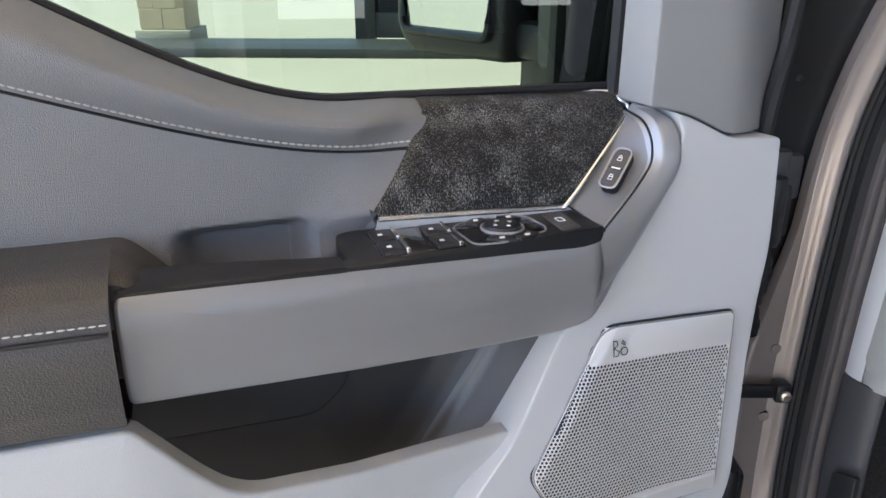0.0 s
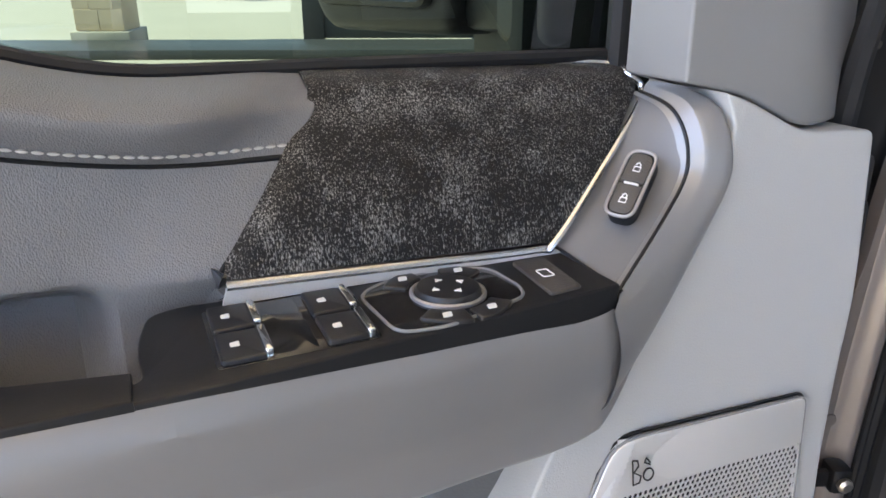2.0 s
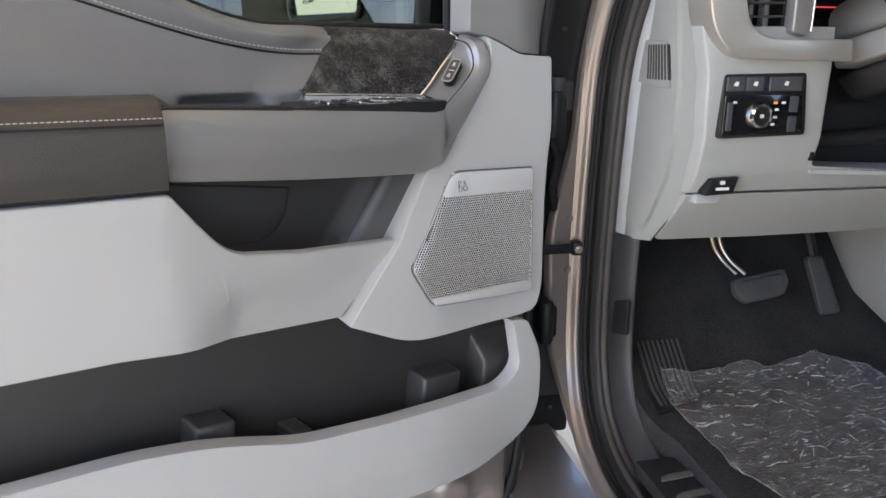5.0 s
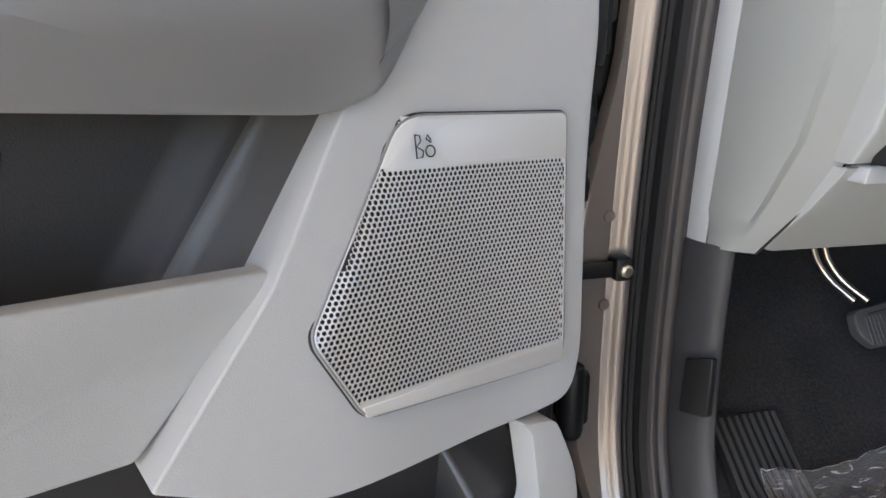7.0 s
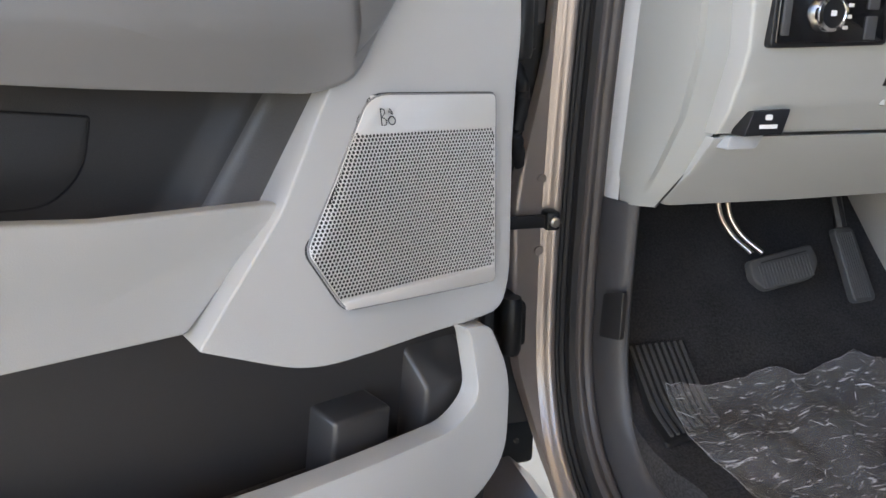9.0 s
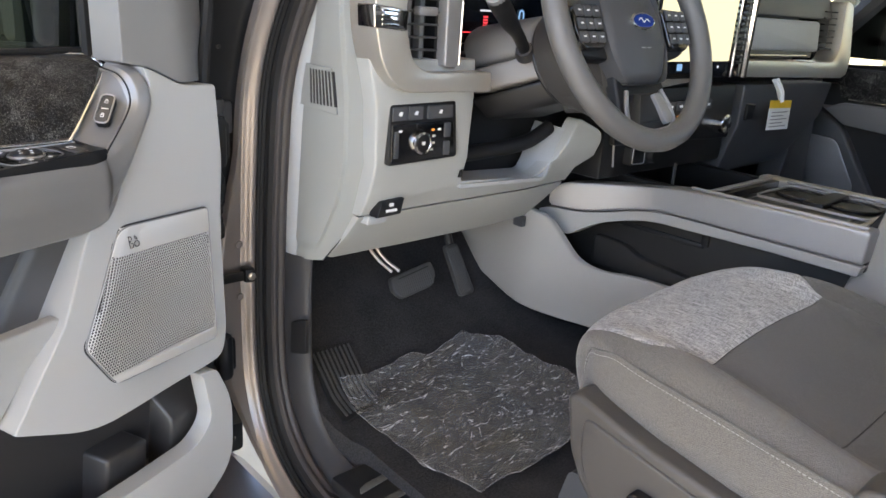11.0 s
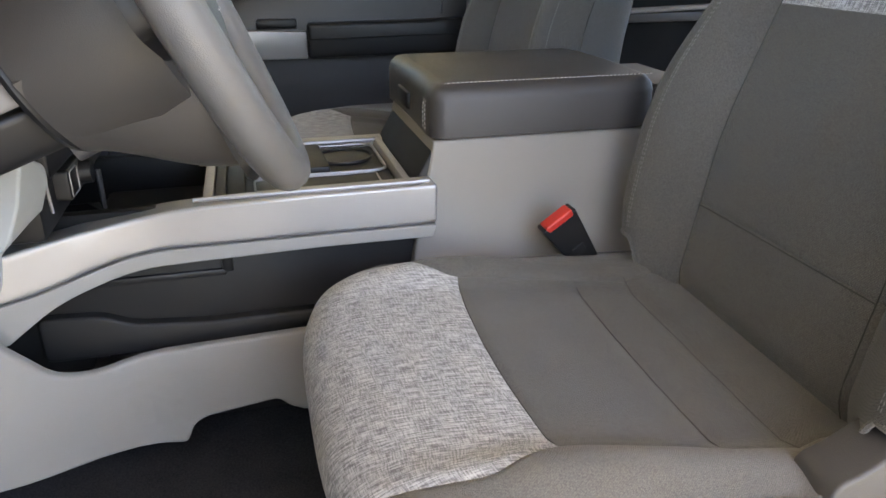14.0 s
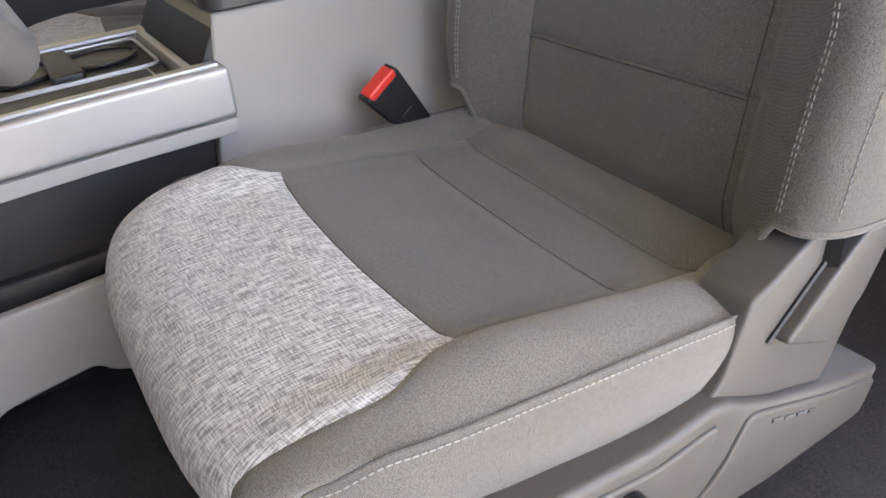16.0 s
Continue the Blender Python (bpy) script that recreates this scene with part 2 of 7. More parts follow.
SHROUD_TOP = surface("column_top_plastic", (0.150, 0.142, 0.136), 0.48, bump=0.25, grain=1200, vary=0.05)
SEAM = surface("seam_shadow", (0.066, 0.063, 0.058), 0.95, vary=0.1, spec=0.1)
THREAD = surface("pale_thread", (0.42, 0.41, 0.39), 0.8, vary=0.05)
THREAD_SEAT = surface("seat_thread", (0.32, 0.31, 0.29), 0.85, vary=0.05)
THREAD_DIM = surface("grey_thread", (0.22, 0.215, 0.20), 0.85, vary=0.05)
SUEDE = scratched("scratched_trim", (0.009, 0.008, 0.008), (0.34, 0.335, 0.32))
RED = surface("red_plastic", (0.55, 0.03, 0.02), 0.4, vary=0.05)
WHITE = surface("white_print", (0.75, 0.75, 0.75), 0.6, vary=0.02)
YELLOW = surface("yellow_print", (0.80, 0.52, 0.03), 0.6, vary=0.05)
BLUE = surface("blue_enamel", (0.01, 0.035, 0.20), 0.25, vary=0.05, coat=0.5)
MIRROR = surface("mirror_glass", (0.86, 0.88, 0.88), 0.01, metal=1.0, vary=0.0)
GLASS = clear("tinted_glass", (0.66, 0.72, 0.66))
GLASS_SCREEN = clear("screen_glass", (0.74, 0.80, 0.76))
GLASS_DEEP = clear("privacy_glass", (0.165, 0.208, 0.165))
FILM = clear("clear_film", (0.95, 0.95, 0.96), 1.0, 0.10)
# Pale opaque colour for the glints along the film's folds and edge.
CREASE_GLINT = surface("film_crease_glint", (0.62, 0.63, 0.66), 0.25, vary=0.1)
fn_, fl_ = FILM.node_tree.nodes, FILM.node_tree.links
fn_["Fresnel"].inputs[0].default_value = 1.5
# Streaks of white diffuse, painted in for the film's reflections.
sheen_haze = fn_.new("ShaderNodeBsdfDiffuse")
sheen_haze.inputs[0].default_value = (0.8, 0.8, 0.82, 1)
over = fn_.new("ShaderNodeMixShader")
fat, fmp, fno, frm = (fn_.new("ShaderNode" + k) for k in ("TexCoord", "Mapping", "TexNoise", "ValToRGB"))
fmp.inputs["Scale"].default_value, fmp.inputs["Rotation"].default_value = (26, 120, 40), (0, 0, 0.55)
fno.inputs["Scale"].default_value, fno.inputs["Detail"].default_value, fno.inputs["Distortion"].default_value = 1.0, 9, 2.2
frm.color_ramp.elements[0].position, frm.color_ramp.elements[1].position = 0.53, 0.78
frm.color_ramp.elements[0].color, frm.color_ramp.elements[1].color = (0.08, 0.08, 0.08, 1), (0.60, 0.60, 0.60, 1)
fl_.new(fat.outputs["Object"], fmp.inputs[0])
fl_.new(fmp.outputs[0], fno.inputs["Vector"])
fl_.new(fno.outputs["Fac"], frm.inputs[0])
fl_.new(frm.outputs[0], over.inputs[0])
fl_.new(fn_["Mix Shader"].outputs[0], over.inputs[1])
fl_.new(sheen_haze.outputs[0], over.inputs[2])
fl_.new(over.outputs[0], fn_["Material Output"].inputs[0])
SCREEN = glow("map_screen", (0.85, 0.80, 0.50), 0.16)
SCREEN_DARK = surface("dark_screen", (0.006, 0.008, 0.012), 0.1, coat=0.3, vary=0.1)
GLOW_RED = glow("red_light", (1.0, 0.06, 0.08), 0.14)
GLOW_BLUE = glow("blue_light", (0.30, 0.60, 1.0), 0.10)
GLOW_AMBER = glow("amber_light", (1.0, 0.35, 0.05), 0.14)
GLOW_WHITE = glow("white_light", (0.8, 0.85, 0.9), 0.12)
CONCRETE = surface("pale_concrete", (0.34, 0.318, 0.255), 0.9, vary=0.12, scale=0.8, bump=0.3, grain=60)
STUCCO = surface("cream_stucco", (0.66, 0.56, 0.40), 0.9, vary=0.08, scale=1.5, bump=0.3, grain=80)
STONE = surface("tan_stone", (0.56, 0.44, 0.29), 0.9, vary=0.25, scale=5, bump=0.4, grain=60)
DARKMETAL = surface("dark_frame", (0.03, 0.035, 0.035), 0.5, vary=0.1)


# ---- mesh helpers ----
def part(name, bm, material, parent=None, label="", sharp=38):
    """One bmesh as one mesh object, under a thing or part, or standing alone."""
    bmesh.ops.recalc_face_normals(bm, faces=bm.faces)
    me = bpy.data.meshes.new(name)
    for f in bm.faces:
        f.smooth = True
    bm.to_mesh(me)
    bm.free()
    me.set_sharp_from_angle(angle=radians(sharp))
    me.materials.append(material)
    ob = new(name, me)
    if parent is not None:
        ob.parent = parent
    if label:
        ob["label"] = label
    return ob


def thing(name, label, category, group="", m=None):
    ob = new(name)
    ob.empty_display_size = 0.05
    ob.matrix_world = m if m is not None else RIG
    return tagged(ob, label, category, group)


def rounded(pts, r, n=4):
    """A polygon with its corners rounded. r: one radius, or one for each corner."""
    out = []
    k = len(pts)
    for i in range(k):
        a, b, c = Vector(pts[i - 1]), Vector(pts[i]), Vector(pts[(i + 1) % k])
        rr = r[i] if isinstance(r, (list, tuple)) else r
        u, v = (a - b), (c - b)
        d = min(rr, u.length * 0.45, v.length * 0.45)
        if d < 1e-5:
            out.append(tuple(b))
            continue
        p, q = b + u.normalized() * d, b + v.normalized() * d
        for s in range(n + 1):
            t = s / n
            out.append(tuple(p * (1 - t) ** 2 + b * 2 * t * (1 - t) + q * t * t))
    return out


def plate(pts, d0, d1, bevel=0.003, to=None, segments=3):
    """A flat outline (a, b) made solid from depth d0 to its shown face d1, the shown edge rounded; to(a, b, d) lays it into space."""
    bm = bmesh.new()
    front = [bm.verts.new((a, b, d1)) for a, b in pts]
    back = [bm.verts.new((a, b, d0)) for a, b in pts]
    top = bm.faces.new(front)
    bm.faces.new(back[::-1])
    k = len(pts)
    for i in range(k):
        bm.faces.new((front[i], back[i], back[(i + 1) % k], front[(i + 1) % k]))
    bmesh.ops.recalc_face_normals(bm, faces=bm.faces)
    if bevel:
        bmesh.ops.bevel(bm, geom=list(top.edges), offset=bevel, segments=segments, affect='EDGES', profile=0.5, clamp_overlap=True)
    if to:
        for v in bm.verts:
            v.co = to(*v.co)
    return bm


def cut_plate(pts, d0, d1, bevel, to, step=0.02):
    """As plate(), sliced finely along a so that to() may bend it."""
    bm = plate(pts, d0, d1, bevel)
    bmesh.ops.triangulate(bm, faces=[f for f in bm.faces if len(f.verts) > 4], ngon_method='EAR_CLIP')
    lo, hi = min(p[0] for p in pts), max(p[0] for p in pts)
    a = lo + step
    while a < hi - 1e-4:
        bmesh.ops.bisect_plane(bm, geom=bm.verts[:] + bm.edges[:] + bm.faces[:], plane_co=(a, 0, 0), plane_no=(1, 0, 0))
        a += step
    lo, hi = min(p[1] for p in pts), max(p[1] for p in pts)
    a = lo + step
    while a < hi - 1e-4:
        bmesh.ops.bisect_plane(bm, geom=bm.verts[:] + bm.edges[:] + bm.faces[:], plane_co=(0, a, 0), plane_no=(0, 1, 0))
        a += step
    for v in bm.verts:
        v.co = to(*v.co)
    return bm


def sheet(fn, nu, nv, thick=0.0, keep=None, closed=False, face=(0, -1, 0)):
    """A grid over (s, t) in 0 to 1 laid by fn; keep(s, t) says which cells stay. thick adds a body behind the side that looks to face."""
    bm = bmesh.new()
    vs = [[bm.verts.new(fn(i / nu, j / nv)) for j in range(nv + 1)] for i in range(nu if closed else nu + 1)]
    for i in range(nu):
        for j in range(nv):
            if keep is None or keep((i + 0.5) / nu, (j + 0.5) / nv):
                a, b = vs[i], vs[(i + 1) % len(vs)]
                bm.faces.new((a[j], b[j], b[j + 1], a[j + 1]))
    loose = [v for v in bm.verts if not v.link_faces]
    bmesh.ops.delete(bm, geom=loose, context='VERTS')
    if thick:
        bm.normal_update()
        total = sum((f.normal * f.calc_area() for f in bm.faces), Vector())
        if total.dot(Vector(face)) < 0:
            bmesh.ops.reverse_faces(bm, faces=bm.faces)
            bm.normal_update()
        shown, edges = list(bm.faces), [e for e in bm.edges if len(e.link_faces) == 1]
        back = {v: bm.verts.new(v.co - v.normal * thick) for v in list(bm.verts)}
        for f in shown:
            bm.faces.new([back[v] for v in reversed(f.verts)])
        for e in edges:
            a, b = e.verts
            bm.faces.new((a, b, back[b], back[a]))
    return bm


def curve_points(pts, n=8):
    """A smooth line through pts, n steps to each span."""
    p = [Vector(q) for q in pts]
    p = [p[0] * 2 - p[1]] + p + [p[-1] * 2 - p[-2]]
    out = []
    for i in range(1, len(p) - 2):
        for k in range(n):
            t = k / n
            a, b, c, d = p[i - 1], p[i], p[i + 1], p[i + 2]
            out.append(0.5 * (2 * b + (c - a) * t + (2 * a - 5 * b + 4 * c - d) * t * t + (3 * b - a - 3 * c + d) * t ** 3))
    return out + [p[-2]]


def tube(path, r, seg=8, closed=False, profile=None, up=(0, 0, 1)):
    """A profile (a ring of radius r unless given) swept along a path, the ends capped."""
    bm = bmesh.new()
    path = [Vector(p) for p in path]
    k = len(path)
    rings = []
    for i, p in enumerate(path):
        a = path[i - 1] if i or closed else p
        b = path[(i + 1) % k] if i < k - 1 or closed else p
        d = (b - a).normalized()
        side = d.cross(Vector(up))
        side = side.normalized() if side.length > 1e-4 else d.orthogonal().normalized()
        top = side.cross(d)
        ring = profile or [(math.cos(2 * math.pi * s / seg), math.sin(2 * math.pi * s / seg)) for s in range(seg)]
        rr = r[i] if isinstance(r, (list, tuple)) else r
        rings.append([bm.verts.new(p + (side * x + top * y) * rr) for x, y in ring])
    m = len(rings[0])
    for i in range(k if closed else k - 1):
        a, b = rings[i], rings[(i + 1) % k]
        for s in range(m):
            bm.faces.new((a[s], a[(s + 1) % m], b[(s + 1) % m], b[s]))
    if not closed:
        bm.faces.new(rings[0][::-1])
        bm.faces.new(rings[-1])
    return bm


def join(*bms):
    """Several bmeshes as one."""
    out = bmesh.new()
    for b in bms:
        me = bpy.data.meshes.new("x")
        b.to_mesh(me)
        b.free()
        out.from_mesh(me)
        bpy.data.meshes.remove(me)
    return out


def moved(bm, m):
    bmesh.ops.transform(bm, matrix=m, verts=bm.verts)
    return bm


def block(lo, hi, bevel=0.003, segments=2):
    bm = bmesh.new()
    bmesh.ops.create_cube(bm, size=1.0)
    lo, hi = Vector(lo), Vector(hi)
    for v in bm.verts:
        v.co = [(lo[i] + hi[i]) / 2 + v.co[i] * (hi[i] - lo[i]) for i in range(3)]
    if bevel:
        bmesh.ops.bevel(bm, geom=bm.edges[:], offset=bevel, segments=segments, affect='EDGES', profile=0.5, clamp_overlap=True)
    return bm


def turned(profile, seg=32):
    """A body of revolution about z from (radius, z) points."""
    bm = bmesh.new()
    rings = [[bm.verts.new((r * math.cos(2 * math.pi * s / seg), r * math.sin(2 * math.pi * s / seg), z)) for s in range(seg)] for r, z in profile]
    for a, b in zip(rings, rings[1:]):
        for s in range(seg):
            bm.faces.new((a[s], a[(s + 1) % seg], b[(s + 1) % seg], b[s]))
    bm.faces.new(rings[0][::-1])
    bm.faces.new(rings[-1])
    return bm


def stitches(path, length=0.0045, gap=0.002, r=0.0007, lift=(0, 0, 0)):
    """A row of short threads along a path."""
    pts = [Vector(p) + Vector(lift) for p in path]
    bms, run, left = [], [], 0.0
    bm = bmesh.new()
    dist = 0.0
    acc = [0.0]
    for a, b in zip(pts, pts[1:]):
        acc.append(acc[-1] + (b - a).length)

    def at(d):
        for i in range(len(pts) - 1):
            if acc[i + 1] >= d:
                return pts[i].lerp(pts[i + 1], (d - acc[i]) / max(1e-9, acc[i + 1] - acc[i]))
        return pts[-1]
    while dist + length < acc[-1]:
        a, b = at(dist), at(dist + length)
        d = (b - a).normalized()
        s = d.cross(Vector((0, 0, 1)))
        s = s.normalized() if s.length > 0.01 else d.orthogonal().normalized()
        u = s.cross(d)
        rings = []
        for p, k in ((a, 0.35), (a.lerp(b, 0.3), 1.0), (a.lerp(b, 0.7), 1.0), (b, 0.35)):
            rings.append([bm.verts.new(p + (s * math.cos(q) + u * math.sin(q)) * r * k) for q in (0.0, 1.26, 2.51, 3.77, 5.03)])
        for x, y in zip(rings, rings[1:]):
            for q in range(5):
                bm.faces.new((x[q], x[(q + 1) % 5], y[(q + 1) % 5], y[q]))
        bm.faces.new(rings[0][::-1])
        bm.faces.new(rings[-1])
        dist += length + gap
    return bm


def smooth(x):
    x = max(0.0, min(1.0, x))
    return x * x * (3 - 2 * x)


def lerp(a, b, t):
    return a + (b - a) * t


def between(rows, x):
    """Straight steps through rows of (x, value, ...)."""
    if x <= rows[0][0]:
        return rows[0][1:] if len(rows[0]) > 2 else rows[0][1]
    for a, b in zip(rows, rows[1:]):
        if x <= b[0]:
            t = (x - a[0]) / (b[0] - a[0])
            out = tuple(lerp(p, q, t) for p, q in zip(a[1:], b[1:]))
            return out if len(out) > 1 else out[0]
    return rows[-1][1:] if len(rows[-1]) > 2 else rows[-1][1]


# ---- the open driver's door: u along it from the hinge, w towards the cab's side, z up ----
DOOR = RIG @ pose(0.32, 0.70, 0, 0, 0, 200)
door = thing("front_door", "open pewter pickup door with grey vinyl and plastic trim", "car door", m=DOOR)


def sill_z(u):
    return 1.403 + 0.15 * smooth((u - 0.38) / 0.42)


def seam_z(u):
    return 1.368 + 0.098 * smooth((u - 0.36) / 0.46)


def trim_u(z):
    return 0.313 + (1.394 - min(1.40, max(1.31, z))) * 0.78


def panel_w(u, z):
    """Depth of the padded upper trim; it meets the decor trim flush."""
    k = smooth(1.0 - (u - trim_u(z)) / 0.07)
    flush = lerp(-0.0125, -0.0485, max(0.0, min(1.0, (z - 1.321) / 0.067))) - 0.030 * max(0.0, (z - 1.388) / 0.015)
    return lerp(pad_w(u, z), flush, k * smooth((z - 1.30) / 0.03))


def pad_w(u, z):
    s, top = seam_z(u), sill_z(u)
    if z > s:
        t = (z - s) / (top - s)
        return -0.034 + 0.010 * math.sin(min(1.0, t * 1.6) * math.pi * 0.5) - 0.045 * max(0.0, (t - 0.55) / 0.45) ** 2.2
    t = (s - z) / 0.11
    cup = smooth((u - 0.414) / 0.022) * smooth((0.524 - u) / 0.022) * smooth((1.3245 - z) / 0.016)
    return -0.035 + 0.022 * smooth(t) - 0.034 * cup


def upper(s, t):
    u0 = 0.30
    u = lerp(u0, 1.04, s)
    z = lerp(seam_z(u) + 0.0012, sill_z(u), t)
    u = max(u, trim_u(z) + 0.001)
    return (u, panel_w(u, z), z)


def middle(s, t):
    u = lerp(0.33, 1.04, s)
    z = lerp(1.255, seam_z(u) - 0.0012, t)
    u = max(u, trim_u(z) + 0.001)
    return (u, panel_w(u, z), z)


part("upper_bolster", sheet(upper, 74, 14, 0.008, face=(0, 1, 0)), VINYL, door)
part("middle_panel", sheet(middle, 150, 60, 0.008, face=(0, 1, 0)), VINYL, door)
part("seam_groove", tube([(u, panel_w(u, seam_z(u)) - 0.0008, seam_z(u)) for u in np.linspace(0.336, 1.03, 60)], 0.0016, 6), BLACK, door)
part("stitching", stitches([(u, panel_w(u, seam_z(u) + 0.006) + 0.0006, seam_z(u) + 0.005) for u in np.linspace(0.334, 1.03, 80)], 0.0046, 0.0010, 0.00085), THREAD, door, "pale thick stitching")

# decorative trim piece: leans out towards the bottom, its top edge rolls over
T = {"tl": Vector((0.3135, -0.053, 1.3925)), "tr": Vector((0.1305, -0.050, 1.3885)), "bl": Vector((0.370, -0.011, 1.3215)), "br": Vector((0.2035, -0.012, 1.3165))}


def insert(s, t):
    """s below 0 tucks under the padded panel's end."""
    if t < 0.82:
        k = t / 0.82
        p = (T["bl"] + (T["br"] - T["bl"]) * s).lerp(T["tl"] + (T["tr"] - T["tl"]) * s, k)
        return p + Vector((0, 0.006 * math.sin(k * math.pi), 0))
    k = (t - 0.82) / 0.18
    p = T["tl"] + (T["tr"] - T["tl"]) * s
    return p + Vector((0, -0.028 * k * k - 0.003 * k, 0.011 * math.sin(k * math.pi / 2)))


part("decor_trim", sheet(lambda s, t: insert(lerp(-0.030, 1.0, s), t) - Vector((0, 0.003 * (s < 0.03), 0)), 26, 26, 0.004, face=(0, 1, 0)), SUEDE, door, "dark mottled trim panel with a satin sheen")
edge = [T["bl"] + Vector((0.001, 0.003, -0.0015)), T["bl"].lerp(T["br"], 0.5) + Vector((0, 0.003, -0.002)),
        T["br"] + Vector((0.014, 0.003, -0.002)), T["br"] + Vector((0.001, 0.003, 0.002)), T["br"].lerp(T["tr"], 0.5) + Vector((-0.002, 0.005, 0.0)),
        T["tr"] + Vector((-0.002, 0.003, -0.006)), T["tr"] + Vector((0.001, -0.006, 0.006)), T["tr"] + Vector((0.016, -0.026, 0.0120)), T["tl"] + Vector((0.004, -0.029, 0.0120))]
part("chrome_strip", tube(curve_points(edge, 8), 0.0021, 8), BRIGHT, door, "bright chrome trim strip")
ledge_a = [T["bl"] + Vector((0.001, 0.004, -0.002)), T["bl"].lerp(T["br"], 0.5) + Vector((0, 0.004, -0.0025)), T["br"] + Vector((0.004, 0.004, -0.0015))]
ledge_b = [Vector((0.3735, -0.006, 1.3120)), Vector((0.290, -0.0065, 1.3120)), Vector((0.2005, -0.007, 1.3120))]
part("trim_ledge", sheet(lambda s, t: ledge_a[round(s * 2)].lerp(ledge_b[round(s * 2)], t), 2, 3, 0.003, face=(0, 1, 0.3)), GREY, door, "pale satin ledge under the decor trim")
part("insert_seam", tube([T["bl"] + Vector((0.0030, -0.003, 0.001)), T["tl"] + Vector((0.0030, -0.003, -0.001))], 0.0014, 6), BLACK, door)


# satin bezel: the pull bar's face, bent in at its front end and rising round the lock switch
def bar_w(u):
    return between([(0.0, -0.004), (0.10, -0.001), (0.135, 0.006), (0.20, 0.040), (0.30, 0.0535), (0.56, 0.082)], u)


def chamfer(u, z):
    """The upper edge leans back."""
    t = max(0.0, z - between([(0.2, 1.2885), (0.557, 1.2995)], u))
    return 0.42 * t * smooth(t / 0.008) * smooth((u - 0.17) / 0.06)


bezel_line = rounded([(0.557, 1.3150), (0.557, 1.2405), (0.40, 1.2265), (0.232, 1.2155), (0.199, 1.2255), (0.152, 1.284), (0.176, 1.302), (0.204, 1.3050), (0.42, 1.3095)],
                     [0.006, 0.006, 0.0, 0.014, 0.03, 0.0, 0.0, 0.006, 0.0], 4)
part("pull_bar_bezel", cut_plate(bezel_line, -0.045, 0.0, 0.0065, lambda a, b, d: Vector((a, bar_w(a) + d * lerp(1.0, 0.25, smooth((a - 0.24) / 0.1)) - 0.35 * max(0.0, 1.262 - b) * smooth((a - 0.16) / 0.09) - chamfer(a, b), b)), 0.008), SILVER_DARK, door, "satin grey pull bar bezel")
FRAME_IN = curve_points([(0.1955, 0.0370, 1.3065), (0.187, 0.0320, 1.3105), (0.1534, 0.0140, 1.3305), (0.1345, 0.0050, 1.3480), (0.1312, 0.0015, 1.3620), (0.1310, -0.006, 1.3750), (0.1300, -0.020, 1.3830), (0.1288, -0.046, 1.3870)], 6)
FRAME_TOP = curve_points([(0.2030, 0.0425, 1.2990), (0.1790, 0.0335, 1.3050), (0.1464, 0.0165, 1.3290), (0.1290, 0.0090, 1.3480), (0.1268, 0.0062, 1.3640), (0.1272, -0.002, 1.3790), (0.1272, -0.016, 1.3870), (0.1280, -0.045, 1.3905)], 6)
FRAME_OUT = curve_points([(0.2020, 0.0400, 1.2380), (0.1640, 0.0240, 1.2680), (0.1225, 0.0130, 1.3210), (0.1075, 0.0080, 1.3420), (0.1050, 0.0055, 1.3580), (0.1085, -0.002, 1.3790), (0.1180, -0.018, 1.3900), (0.1400, -0.045, 1.3975)], 6)


def lock_frame(s, t):
    """Across the frame: inner lip, ridge, falling flank, tucked edge."""
    i = round(s * (len(FRAME_IN) - 1))
    a, b, c = FRAME_IN[i], FRAME_TOP[i], FRAME_OUT[i]
    if t < 0.15:
        return a.lerp(a + Vector((0.004, -0.006, -0.002)), 1 - t / 0.15)
    if t < 0.4:
        return a.lerp(b, smooth((t - 0.15) / 0.25))
    k = (t - 0.4) / 0.6
    return b.lerp(c, k) + Vector((-0.004, 0.0035, 0.001)) * math.sin(math.pi * min(1.0, k * 1.1)) - Vector((0, 0.006, 0)) * max(0.0, (k - 0.85) / 0.15)


part("lock_frame", sheet(lock_frame, len(FRAME_IN) - 1, 20), SILVER_DARK, door, "satin grey frame rising round the lock switch")
lock_tl, lock_bl = Vector((0.1295, -0.050, 1.3855)), Vector((0.2035, -0.0125, 1.3150))


def lock_face(s, t):
    i = round((1 - s) * (len(FRAME_IN) - 1))
    p = lock_tl.lerp(lock_bl, smooth(s) * 0.3 + s * 0.7).lerp(FRAME_IN[i] + Vector((0.002, -0.0035, -0.0015)), t)
    return p + Vector((-0.001, -0.004, -0.002)) * math.sin(math.pi * t) * (1 - t)


part("lock_panel", sheet(lock_face, len(FRAME_IN) - 1, 12, 0.004, face=(0.55, 0.41, 0.7)), GREY_LOCK, door, "mid grey panel of the lock switch")
part("lock_panel_gap", tube([p + Vector((0.0012, -0.0012, -0.0006)) for p in FRAME_IN], 0.0011, 6), BLACK, door)
part("lock_panel_foot", tube([lock_bl.lerp(FRAME_IN[0], k / 6) + Vector((0, 0, -0.0005)) for k in range(7)], 0.0010, 6), BLACK, door)


def on_lock(a, b, d):
    """a along the panel's rise, b across, d out of it."""
    o, e1 = Vector((0.1635, -0.0035, 1.3445)), Vector((-0.64, -0.35, 0.69)).normalized()
    n = Vector((0.55, 0.41, 0.72)).normalized()
    n = (n - e1 * n.dot(e1)).normalized()
    e2 = n.cross(e1)
    return o + e1 * a * 0.9 + e2 * b * 0.86 + n * d


